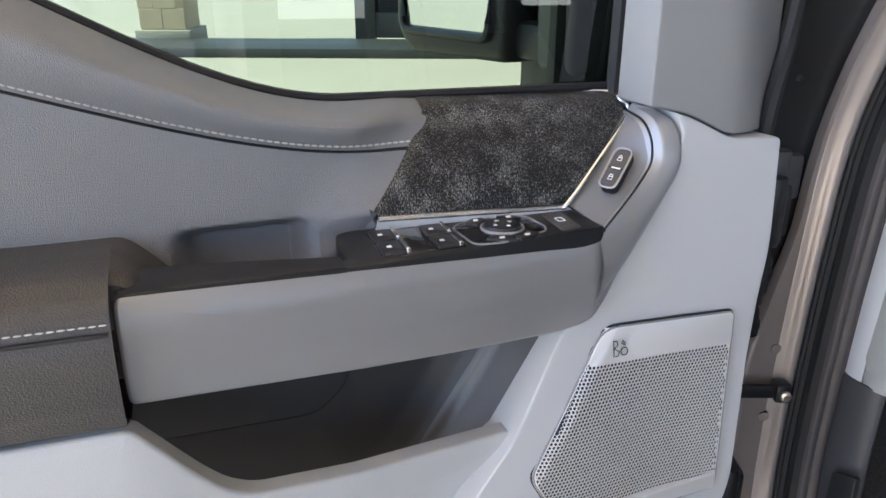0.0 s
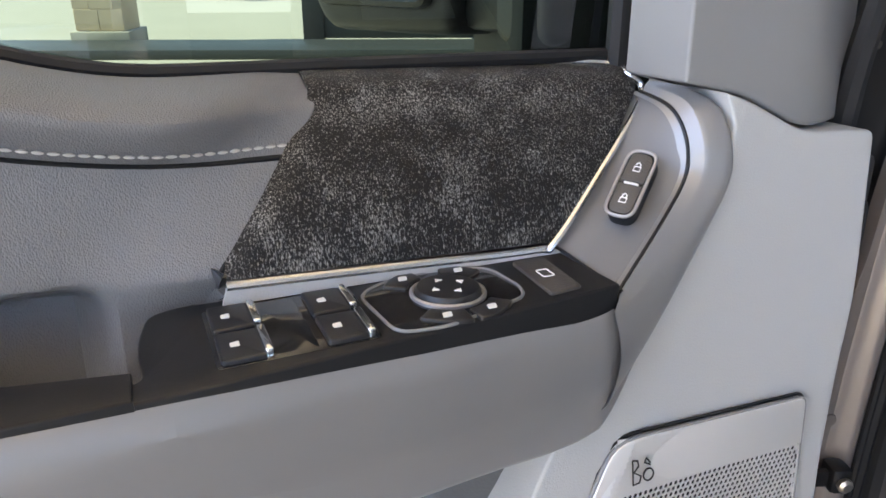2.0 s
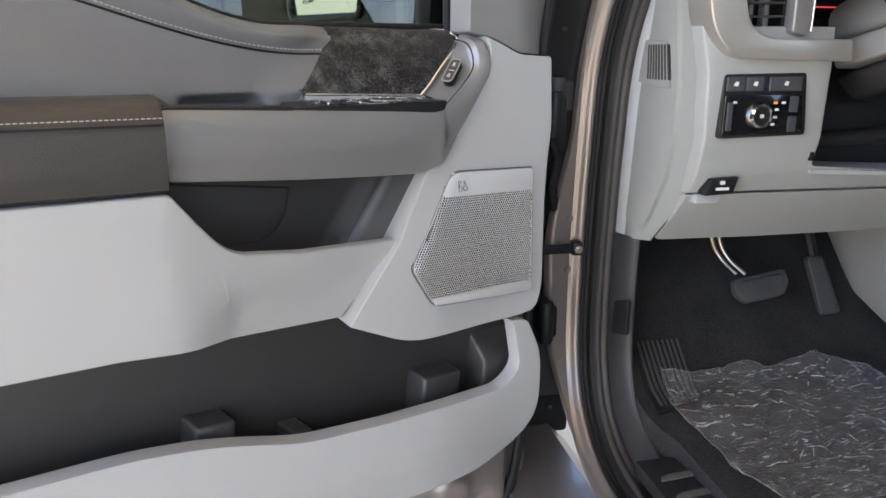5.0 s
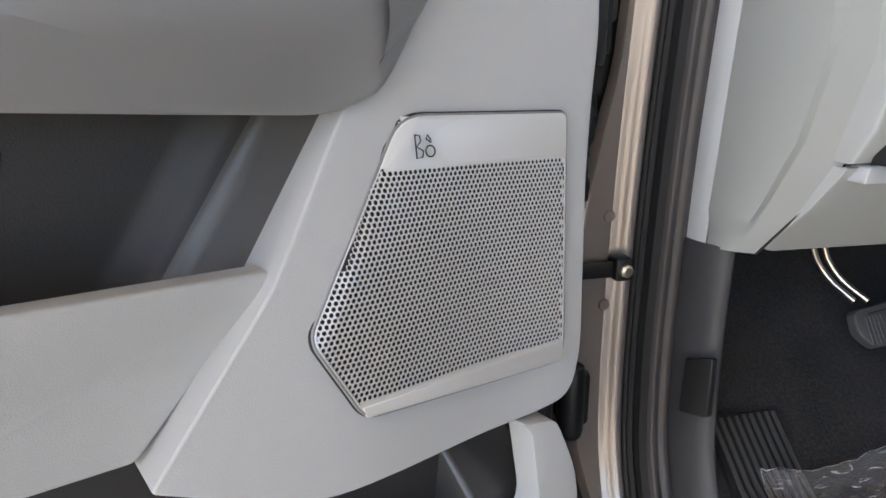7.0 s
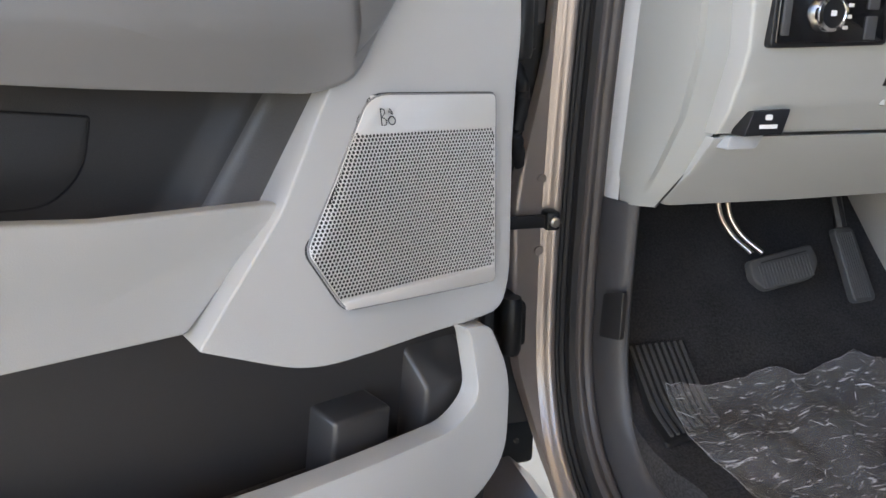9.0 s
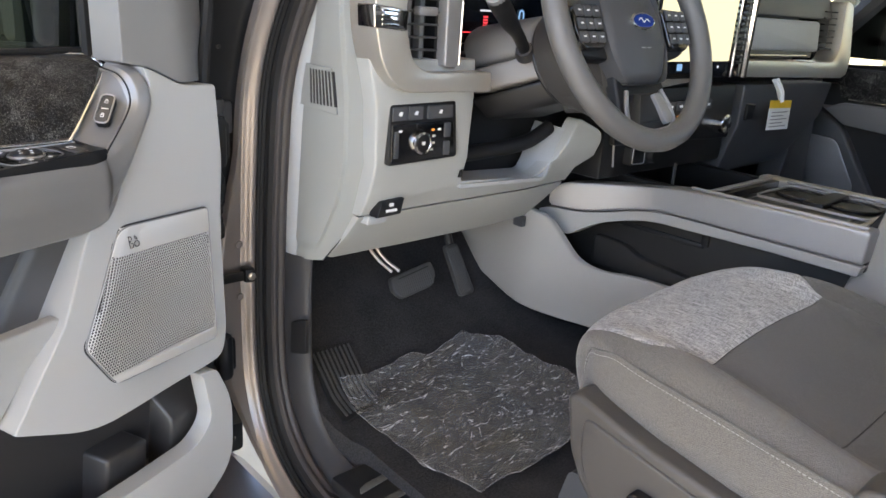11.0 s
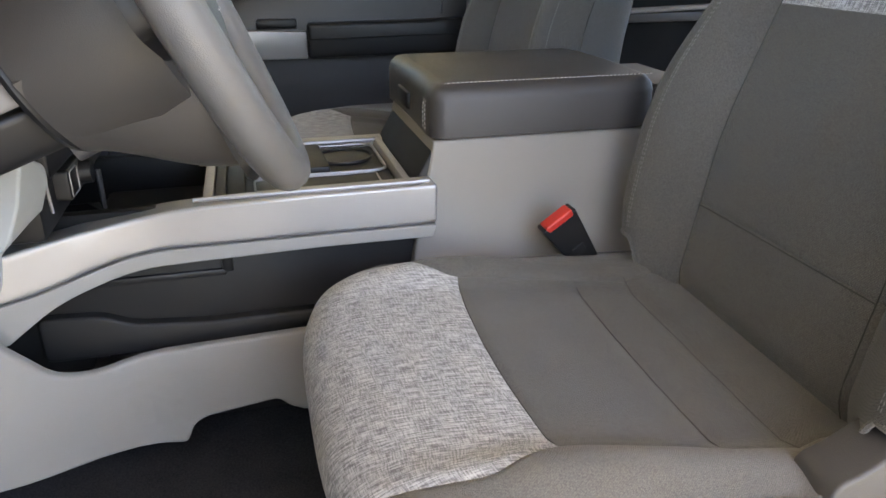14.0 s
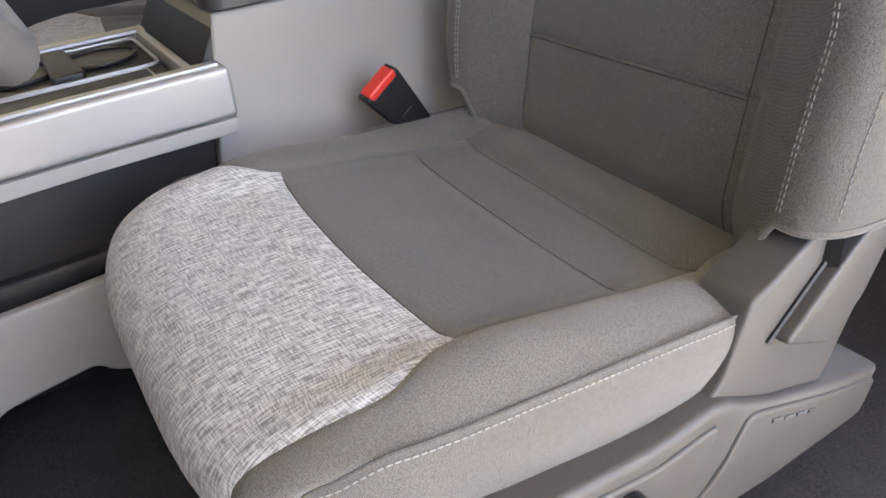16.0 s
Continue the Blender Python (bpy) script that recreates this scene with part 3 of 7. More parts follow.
pill = rounded([(-0.0225, -0.0090), (0.0225, -0.0090), (0.0225, 0.0090), (-0.0225, 0.0090)], 0.0075, 6)
lock_switch = part("lock_switch", plate(pill, -0.006, 0.0016, 0.0008, on_lock), BLACK, door)
part("switch_rim", tube([on_lock(a, b, 0.0030) for a, b in pill], 0.0010, 8, closed=True, up=(0.55, 0.41, 0.72)), SILVER, lock_switch, "thin bright rim")
for a0, a1, r in ((0.0010, 0.0208, [0.001, 0.0062, 0.0062, 0.001]), (-0.0208, -0.0010, [0.0062, 0.001, 0.001, 0.0062])):
    part("lock_button", plate(rounded([(a0, -0.0076), (a1, -0.0076), (a1, 0.0076), (a0, 0.0076)], r), -0.002, 0.0036, 0.001, on_lock), SHIELD, lock_switch)
    c = (a0 + a1) / 2
    part("lock_symbol", join(tube([on_lock(c + x, y, 0.0038) for x, y in ((-0.003, -0.002), (0.0002, -0.002), (0.0002, 0.002), (-0.003, 0.002))], 0.0004, 5, closed=True, up=(0.55, 0.41, 0.72)),
                             tube([on_lock(c + 0.0002, -0.0013, 0.0038), on_lock(c + 0.002, -0.0013, 0.0038), on_lock(c + 0.003, 0, 0.0038), on_lock(c + 0.002, 0.0013, 0.0038), on_lock(c + (0.0002 if a0 < 0 else 0.0012), 0.0013, 0.0038)], 0.0004, 5)), WHITE, lock_switch)
part("lock_light", plate(rounded([(-0.0006, -0.0045), (0.0006, -0.0045), (0.0006, 0.0045), (-0.0006, 0.0045)], 0.0004), 0.0, 0.0030, 0.0, on_lock), WHITE, lock_switch)


# window and mirror switches on the flat top of the bar
def on_top(a, b, d):
    return Vector((a, b, 1.3118 + d - 0.03 * (b + 0.012)))


top_line = rounded([(0.378, -0.0135), (0.202, -0.0145), (0.1965, 0.0375), (0.25, 0.0435), (0.30, 0.0495), (0.38, 0.0573), (0.415, 0.0606), (0.421, 0.050), (0.4085, 0.044), (0.4095, 0.014), (0.4045, -0.009), (0.392, -0.014)], [0.002, 0.002, 0.002, 0.0, 0.0, 0.0, 0.001, 0.003, 0.004, 0.02, 0.012, 0.006], 4)
switch_panel = part("switch_panel", plate(top_line, -0.035, 0.0, 0.003, on_top), BLACK, door)
part("switch_well", plate(rounded([(0.383, -0.004), (0.317, -0.006), (0.318, 0.046), (0.383, 0.048)], 0.003), -0.002, 0.0003, 0.0002, on_top), PIANO, switch_panel)
for u0, u1, w0, w1 in ((0.364, 0.381, -0.003, 0.020), (0.364, 0.381, 0.0225, 0.046), (0.323, 0.340, -0.004, 0.019), (0.323, 0.340, 0.0215, 0.045)):
    key = part("window_switch", plate(rounded([(u0, w0), (u1, w0), (u1, w1), (u0, w1)], 0.0015), -0.002, 0.0024, 0.0012, on_top), BLACK_KEY, switch_panel)
    part("switch_tip", plate(rounded([(u0 - 0.0028, w0 + 0.001), (u0 + 0.0005, w0 + 0.001), (u0 + 0.0005, w1 - 0.001), (u0 - 0.0028, w1 - 0.001)], 0.001), 0.0, 0.0040, 0.0012, on_top), CHROME, key, "bright switch lip")
    c, e = (u0 + u1) / 2 + 0.002, (w0 + w1) / 2
    part("window_symbol", plate(rounded([(c - 0.0018, e - 0.0020), (c + 0.0018, e - 0.0012), (c + 0.0018, e + 0.0020), (c - 0.0018, e + 0.0020)], 0.0006), 0.0018, 0.0027, 0, on_top), WHITE, key)
part("switch_valley", plate(rounded([(0.3435, -0.003), (0.361, -0.003), (0.361, 0.045), (0.3435, 0.045)], 0.002), -0.001, 0.0006, 0.0003, on_top), PIANO, switch_panel)

pad_line = rounded([(0.316, 0.005), (0.300, -0.005), (0.262, -0.009), (0.247, -0.002), (0.243, 0.024), (0.247, 0.034), (0.290, 0.048), (0.312, 0.046)], 0.008)
mirror_pad = part("mirror_pad", plate(pad_line, -0.001, 0.0006, 0.0004, on_top), PIANO, switch_panel)
part("pad_rim", tube([on_top(a, b, 0.0006) for a, b in pad_line], 0.0008, 6, closed=True), GREY_MID, mirror_pad)
KX, KY = 0.2775, 0.0180
part("mirror_knob", moved(turned([(0.0152, 0.0), (0.0152, 0.0026), (0.0142, 0.0040), (0.0, 0.0043)], 36), Matrix.Translation((KX, KY, 1.3112))), BLACK_KEY, mirror_pad)
part("knob_ring", moved(turned([(0.0176, 0.0), (0.0176, 0.0014), (0.0166, 0.0021), (0.0156, 0.0014), (0.0156, 0.0)], 36), Matrix.Translation((KX, KY, 1.3112))), SILVER, mirror_pad)
for q in range(4):
    a = q * math.pi / 2 + 0.3
    c, s = math.cos(a), math.sin(a)
    tri = [(KX + c * 0.0065 - s * k, KY + s * 0.0065 + c * k) for k in (-0.0019, 0.0019)] + [(KX + c * 0.0094, KY + s * 0.0094)]
    part("arrow_mark", plate(tri, 0.0030, 0.0046, 0, lambda a, b, d: Vector((a, b, 1.3112 + d))), WHITE, mirror_pad)
for q0, q1, q in ((0.75, 1.55, 1.15), (1.65, 2.45, 2.05), (3.75, 4.50, 4.1), (5.0, 5.75, 5.35)):
    arc = [(KX + r * math.cos(z), KY + r * math.sin(z)) for r, zs in ((0.0192, np.linspace(q0, q1, 7)), (0.0300, np.linspace(q1, q0, 7))) for z in zs]
    b = part("mirror_button", plate(rounded(arc, 0.0006, 1), 0.0, 0.0019, 0.0008, on_top), BLACK_KEY, mirror_pad)
    u, w = KX + 0.0246 * math.cos(q), KY + 0.0246 * math.sin(q)
    part("button_symbol", plate(rounded([(u - 0.0026, w - 0.0020), (u + 0.0016, w - 0.0020), (u + 0.0026, w + 0.0020), (u - 0.0016, w + 0.0020)], 0.0007), 0.001, 0.0023, 0, on_top), WHITE, b)
memory = part("fold_switch", plate(rounded([(0.2335, -0.003), (0.2150, -0.003), (0.2165, 0.0345), (0.2345, 0.037)], 0.002), -0.001, 0.0016, 0.0008, on_top), SHIELD, switch_panel)
part("fold_symbol", tube([on_top(a, b, 0.0018) for a, b in rounded([(0.2225, 0.012), (0.2285, 0.012), (0.2285, 0.020), (0.2225, 0.020)], 0.001)], 0.0004, 5, closed=True), WHITE, memory)
part("bar_top_strip", plate([(0.412, 0.040), (0.412, 0.0605), (0.44, 0.0632), (0.50, 0.0690), (0.5565, 0.0745), (0.5565, 0.034), (0.50, 0.032)], -0.02, 0.0016, 0.001, lambda a, b, d: on_top(a, b, d + 0.042 * max(0.0, a - 0.42))), BLACK, door)

# padded armrest
PAD = [(-0.02, 1.324), (0.03, 1.328), (0.066, 1.327), (0.086, 1.319), (0.0965, 1.304), (0.0975, 1.288), (0.0955, 1.255), (0.089, 1.236), (0.06, 1.224), (0.0, 1.222)]


def pad(s, t):
    u = lerp(0.5585, 1.04, s)
    w, z = between([(i / (len(PAD) - 1), *p) for i, p in enumerate(PAD)], t)
    drop = 0.0
    if abs(z - 1.3045) < 0.004:
        w -= 0.0012
    return (u, w - 0.02 * smooth((u - 0.8) / 0.25), z + 0.006 * (u - 0.56))


def pad_nose(s, t):
    """The rolled end that runs down into the pull cup."""
    u = lerp(0.5595, 0.508, s)
    k = smooth(s)
    w, z = between([(i / 6, *p) for i, p in enumerate([(-0.02, 1.324), (0.02, 1.328), (0.055, 1.326), (0.066, 1.320), (0.070, 1.308), (0.069, 1.285), (0.06, 1.25)])], t)
    return (u, lerp(w, -0.018 + (w + 0.018) * 0.93, k), z - (z - 1.25) * 0.48 * k)


part("armrest_pad", join(sheet(pad, 40, 45), sheet(pad_nose, 10, 24)), VINYL_ARM, door, "padded black vinyl armrest")
part("armrest_stitching", stitches([(u, 0.0985 - 0.02 * smooth((u - 0.8) / 0.25), 1.3085 + 0.006 * (u - 0.56)) for u in np.linspace(0.56, 1.03, 40)], 0.0042, 0.0012, 0.0006), THREAD, door)
part("armrest_seam", tube([(u, 0.0985 - 0.02 * smooth((u - 0.8) / 0.25), 1.3020 + 0.006 * (u - 0.56)) for u in np.linspace(0.56, 1.03, 30)], 0.0014, 6), BLACK, door)

# map pocket behind the bar
def pocket_w(u, z):
    return between([(0.18, 0.016), (0.216, 0.012), (0.224, -0.006), (0.238, -0.0265), (0.2435, -0.0300), (0.2485, -0.0315), (0.258, -0.040), (0.285, -0.047), (0.60, -0.049)], u - (1.21 - z) * 0.66)


def pocket(s, t):
    z = lerp(1.045, 1.245, t)
    u = lerp(0.252 + (1.21 - z) * 0.66, 0.60, s)
    return (u, pocket_w(u, z), z)


def pocket_side(s, t):
    z = lerp(1.045, 1.245, t)
    u = lerp(0.150, 0.252 + (1.21 - z) * 0.66, s)
    return (u, pocket_w(u, z), z)


part("map_pocket", sheet(pocket, 60, 12, 0.004, face=(0, 1, 0)), POCKET, door)
part("pocket_side", sheet(pocket_side, 70, 12, 0.004, face=(0, 1, 0)), POCKET_SIDE, door, "grey side of the map pocket")
flap = [(0.575, 1.222), (0.385, 1.2), (0.394, 1.158), (0.421, 1.134), (0.575, 1.136)]
part("pocket_flap", plate(rounded(flap, [0.0, 0.004, 0.016, 0.014, 0.0]), -0.052, -0.0468, 0.0015, lambda a, b, d: Vector((a, d, b))), POCKET, door)
part("flap_gap", tube([(a, -0.0478, b) for a, b in rounded(flap, [0.0, 0.004, 0.016, 0.014, 0.0])], 0.0012, 5, closed=True, up=(0, 1, 0)), BLACK, door)

# light grey lower panels
low = rounded([(1.04, 1.232), (0.558, 1.229), (0.520, 1.180), (0.503, 1.162), (0.485, 1.152), (0.409, 1.141), (0.272, 1.133), (0.261, 1.126), (0.351, 1.040), (0.491, 1.050), (0.624, 1.058), (1.04, 1.056)],
              [0.0, 0.006, 0.02, 0.012, 0.012, 0.0, 0.006, 0.005, 0.004, 0.0, 0.0, 0.0], 5)


def low_w(a, b, d):
    """Swells out with the arm above it, a shallow dish in its lower part."""
    dent = 0.015 * smooth((0.515 + (1.13 - b) * 0.5 - a) / 0.06) * smooth((1.124 - b) / 0.045)
    return Vector((a, between([(0.2, 0.026), (0.26, 0.031), (0.56, 0.085), (1.2, 0.085)], a) + d - dent, b))


part("lower_panel", cut_plate(low, -0.016, 0.0, 0.007, low_w, 0.02), GREY, door, "light grey lower trim panel")


def side_w(a, b):
    return 0.006 + (1.362 - b) * 0.118 + 0.012 * smooth((a - 0.10) / 0.14) * smooth((1.22 - b) / 0.1)


side = rounded([(0.112, 1.3905), (0.096, 1.3855), (0.056, 1.3665), (0.000, 1.3640), (0.004, 1.265), (0.0145, 1.215), (0.0225, 1.16), (0.0335, 1.034), (0.046, 1.0005), (0.085, 0.9960), (0.266, 0.9965), (0.351, 1.034), (0.276, 1.126), (0.214, 1.2235), (0.110, 1.352), (0.106, 1.374)],
               [0.0, 0.01, 0.012, 0.006, 0.02, 0.02, 0.0, 0.014, 0.02, 0.02, 0.03, 0.004, 0.0, 0.0, 0.0, 0.0], 5)
part("speaker_surround", cut_plate(side, -0.05, 0.0, 0.009, lambda a, b, d: Vector((a, side_w(a, b) + d, b)), 0.025), GREY, door, "light grey trim round the speaker")


# perforated speaker grille
GRILLE = [(0.1805, 1.2135), (0.0455, 1.2095), (0.0575, 1.0320), (0.2285, 1.0415), (0.2588, 1.0945)]


def on_grille(a, b, d):
    out = (a - 0.1985) * 0.833 + (b - 1.1835) * 0.552
    return Vector((a, side_w(a, b) + 0.0050 + d - 0.30 * max(0.0, out + 0.008), b))


def inside(p, poly, grow=0.0):
    """Whether p lies within a convex outline, at least grow from its edges."""
    n = len(poly)
    area = sum(poly[i][0] * poly[(i + 1) % n][1] - poly[(i + 1) % n][0] * poly[i][1] for i in range(n))
    sign = 1 if area > 0 else -1
    for i in range(n):
        (x0, y0), (x1, y1) = poly[i], poly[(i + 1) % n]
        ex, ey = x1 - x0, y1 - y0
        if sign * (ex * (p[1] - y0) - ey * (p[0] - x0)) / math.hypot(ex, ey) < grow:
            return False
    return True


holes = [(0.2015, 1.1835), (0.0480, 1.1800), (0.0575, 1.0470), (0.2335, 1.0510), (0.2600, 1.0945)]
grille = part("speaker_grille", cut_plate(rounded(GRILLE, [0.016, 0.006, 0.016, 0.010, 0.010], 5), -0.006, -0.0030, 0.0, on_grille, 0.012), BLACK, door, "perforated metal speaker grille")
bm = bmesh.new()
P, HOLE, LEAN = 0.0036, 0.00150, 0.0233
rows = int(0.176 / (P * 0.866)) + 1
for r in range(rows):
    z0 = 1.0335 + r * P * 0.866
    for k in range(66):
        u = 0.046 + (k + 0.5 * (r % 2)) * P
        z = z0 + LEAN * (u - 0.048)
        at = lambda x, y, d: bm.verts.new(on_grille(u + x, z + y + LEAN * x, d))
        hw, hh = P / 2, P * 0.433
        if not inside((u, z), holes, 0.0022):
            if inside((u, z), GRILLE, 0.0018):
                bm.faces.new([at(x * hw, y * hh, 0) for x, y in ((-1, -1), (1, -1), (1, 1), (-1, 1))])
            continue
        circle = [(HOLE * math.cos(q * math.pi / 4), HOLE * math.sin(q * math.pi / 4)) for q in range(8)]
        ring = [at(x, y, 0) for x, y in circle]
        inner = [at(x, y, -0.0009) for x, y in circle]
        corner = [at(x * hw, y * hh, 0) for x, y in ((1, 0), (1, 1), (0, 1), (-1, 1), (-1, 0), (-1, -1), (0, -1), (1, -1))]
        for q in range(8):
            bm.faces.new((ring[q], corner[q], corner[(q + 1) % 8], ring[(q + 1) % 8]))
            bm.faces.new((inner[q], ring[q], ring[(q + 1) % 8], inner[(q + 1) % 8]))
for f in bm.faces:
    f.smooth = False
def grille_margin(s, t):
    i = s * (len(rim) - 1)
    a, b = rim[int(i)], rim[min(len(rim) - 1, int(i) + 1)]
    u, z = lerp(a[0], b[0], i - int(i)), lerp(a[1], b[1], i - int(i))
    k = 1 - 0.018 * t
    return on_grille(0.148 + (u - 0.148) * k, 1.12 + (z - 1.12) * k, 0.0002)


rim = rounded(GRILLE, [0.016, 0.006, 0.016, 0.010, 0.010], 5)
rim.append(rim[0])
mesh_part = part("perforated_sheet", bm, MESHMETAL, grille)
tagged(mesh_part, kind="stuff")
band = rounded([(0.1805, 1.2135), (0.0455, 1.2095), (0.0475, 1.1795), (0.2000, 1.1831)], [0.016, 0.006, 0.0, 0.0], 5)
part("badge_band", plate(band, -0.003, 0.0008, 0.001, on_grille), MESHMETAL, grille, "plain metal band with a small logo mark")
foot = rounded([(0.0570, 1.0480), (0.0575, 1.0320), (0.2285, 1.0415), (0.2300, 1.0490)], [0.0, 0.014, 0.006, 0.0], 5)
part("foot_band", plate(foot, -0.003, 0.0008, 0.001, on_grille), MESHMETAL, grille)
part("grille_margin", sheet(grille_margin, len(rim) - 1, 2), MESHMETAL, grille)
rim.pop()
part("grille_rim", tube([on_grille(a, b, -0.0004) for a, b in rim], 0.0011, 6, closed=True, up=(0, 1, 0)), GREY_MID, grille)
part("rim_gap", tube([on_grille(0.148 + (a - 0.148) * 1.008, 1.12 + (b - 1.12) * 1.008, -0.0030) for a, b in rim], 0.0012, 5, closed=True, up=(0, 1, 0)), BLACK, grille)
for pts in ([(0.1715, 1.1995), (0.1715, 1.1855), (0.1672, 1.1860), (0.1660, 1.1895), (0.1708, 1.1925), (0.1675, 1.1955), (0.1680, 1.1988), (0.1715, 1.1995)],
            [(0.1610 + 0.0034 * math.cos(q), 1.1892 + 0.0034 * math.sin(q)) for q in np.linspace(0, 6.283, 19)], [(0.1598, 1.1958), (0.1622, 1.1990), (0.1634, 1.1966), (0.1598, 1.1945)]):
    part("logo_mark", tube([on_grille(a + 0.0035, b + 0.0025, 0.0022) for a, b in pts], 0.0005, 5, up=(0, 1, 0)), BLACK, grille)

# lower pocket and its lip
part("lower_pocket", plate(rounded([(1.04, 1.04), (0.05, 1.04), (0.045, 0.88), (0.12, 0.79), (1.04, 0.79)], 0.02), -0.05, -0.012, 0.004, lambda a, b, d: Vector((a, d, b))), POCKET, door)
lip = rounded([(0.098, 0.9935), (0.066, 0.9895), (0.038, 0.930), (0.040, 0.840), (0.075, 0.795), (0.14, 0.768), (0.36, 0.765), (1.04, 0.775),
               (1.04, 0.922), (0.62, 0.9265), (0.53, 0.918), (0.42, 0.893), (0.30, 0.889), (0.108, 0.8895), (0.077, 0.915), (0.090, 0.985)],
              [0.006, 0.01, 0.03, 0.03, 0.03, 0.03, 0.0, 0.0, 0.0, 0.03, 0.04, 0.03, 0.0, 0.02, 0.025, 0.006], 5)
part("pocket_lip", cut_plate(lip, -0.026, 0.0, 0.007, lambda a, b, d: Vector((a, 0.055 + d + 0.022 * smooth((a - 0.05) / 0.2) * smooth((0.93 - b) / 0.1) - 0.012 * smooth((0.83 - b) / 0.07), b)), 0.025), GREY, door, "light grey lip of the door pocket")
part("pocket_floor", block((0.06, -0.02, 0.80), (1.04, 0.028, 0.815), 0.004), POCKET, door)


def divider(u0, u1, w0, w1, z1, rise, lean):
    """A moulded stop: upright below, its top sloping back to the pocket's wall."""
    bm = plate([(w0, 0.81), (w1, 0.81), (w1, z1), (w0, z1 + rise)], u1, u0, 0.0)
    bmesh.ops.bevel(bm, geom=bm.edges[:], offset=0.0045, segments=3, affect='EDGES', profile=0.5, clamp_overlap=True)
    for v in bm.verts:
        a, b, d = v.co
        v.co = (d + (b - z1) * lean - (a - w1) * 0.35, a, b)
    return bm


for u0, u1, w1, z1, rise, lean in ((0.158, 0.220, 0.020, 0.9155, 0.010, -0.12), (0.050, 0.116, 0.020, 0.921, 0.045, -0.10), (0.492, 0.540, 0.022, 0.927, 0.008, -0.1), (0.392, 0.419, 0.022, 0.888, 0.006, -0.1)):
    part("bottle_divider", divider(u0, u1, -0.020, w1, z1, rise, lean), POCKET_STOP, door)

# window, frame, mirror
part("window_pane", sheet(lambda s, t: (lerp(0.06, 1.06, s), -0.082 - 0.012 * t, lerp(1.37, 1.95, t)), 2, 2), GLASS_DEEP, door, "green-tinted side window")
part("belt_seal", tube([(u, -0.078, sill_z(u) + 0.001) for u in np.linspace(0.10, 1.04, 60)], 0.0042, 8), RUBBER, door)
part("pillar_trim", cut_plate(rounded([(0.137, 1.3965), (0.098, 1.3885), (0.056, 1.3690), (-0.012, 1.3655), (-0.022, 1.42), (-0.030, 1.52), (-0.05, 1.80), (0.05, 1.95), (0.10, 1.95), (0.128, 1.52)],
                                       [0.002, 0.01, 0.01, 0.012, 0.0, 0.0, 0.0, 0.0, 0.0, 0.0], 4), -0.05, 0.0, 0.006,
                               lambda a, b, d: Vector((a, 0.002 + d - 0.10 * smooth((0.055 - a) / 0.09) * 0.35 - (b - 1.36) * 0.10, b)), 0.02), GREY_MID, door, "mid grey window pillar trim")
part("window_channel", tube([(0.128, -0.072, 1.392), (0.119, -0.084, 1.52), (0.100, -0.11, 1.9)], 0.008, 8), RUBBER, door)
part("door_shell", plate(rounded([(-0.022, 1.365), (-0.020, 0.80), (-0.030, 0.66), (-0.012, 0.60), (0.10, 0.565), (1.06, 0.56), (1.06, 1.36)], 0.03), -0.17, -0.055, 0.012, lambda a, b, d: Vector((a, d, b))), PAINT, door, "pewter painted metal door shell")


def skin(s, t):
    """The pressed inner skin below the trim, with hollows between raised pads."""
    z = lerp(0.590, 0.86, t)
    u = lerp(0.015 + 0.05 * smooth((0.68 - z) / 0.09), 1.05, s)
    w = -0.012 - 0.045 * smooth((0.622 - z) / 0.03) - 0.043 * smooth((0.055 - u) / 0.04)
    for pu, pz, ru, rz, h in ((0.155, 0.700, 0.030, 0.028, 0.016), (0.245, 0.680, 0.040, 0.022, -0.014), (0.340, 0.700, 0.030, 0.030, 0.014), (0.450, 0.690, 0.05, 0.025, -0.012), (0.10, 0.650, 0.02, 0.018, -0.010), (0.60, 0.70, 0.05, 0.03, 0.012), (0.80, 0.69, 0.06, 0.025, -0.012)):
        k = math.hypot((u - pu) / ru, (z - pz) / rz)
        w += h * smooth((1.5 - k) / 0.9)
    return (u, w, z)


part("inner_skin", sheet(skin, 130, 34, 0.002, face=(0, 1, 0)), PAINT, door, "pressed pewter metal inner skin")
part("edge_seal", tube(curve_points([(-0.024, -0.03, 1.9), (-0.018, -0.02, 1.5), (-0.004, -0.020, 1.36), (0.004, -0.024, 1.1), (0.004, -0.024, 0.86), (0.018, -0.022, 0.72), (0.045, -0.018, 0.640), (0.10, -0.014, 0.612), (0.5, -0.014, 0.604), (1.04, -0.014, 0.604)], 6), 0.008, 8), RUBBER, door)
part("drain_plug", moved(turned([(0.012, 0.0), (0.011, 0.003), (0.0, 0.004)], 16), pose(0.195, -0.014, 0.655, -90, 0, 0)), RUBBER, door)

mirror_head = thing("towing_mirror", "black folding towing mirror with two glasses", "wing mirror", m=DOOR)


def on_mirror(a, b, d):
    """a outwards along the glass, b height, d out of the glass towards the rear."""
    return Vector((0.136 + 0.182 * a + 0.983 * d, -0.339 - 0.983 * a + 0.182 * d, b))


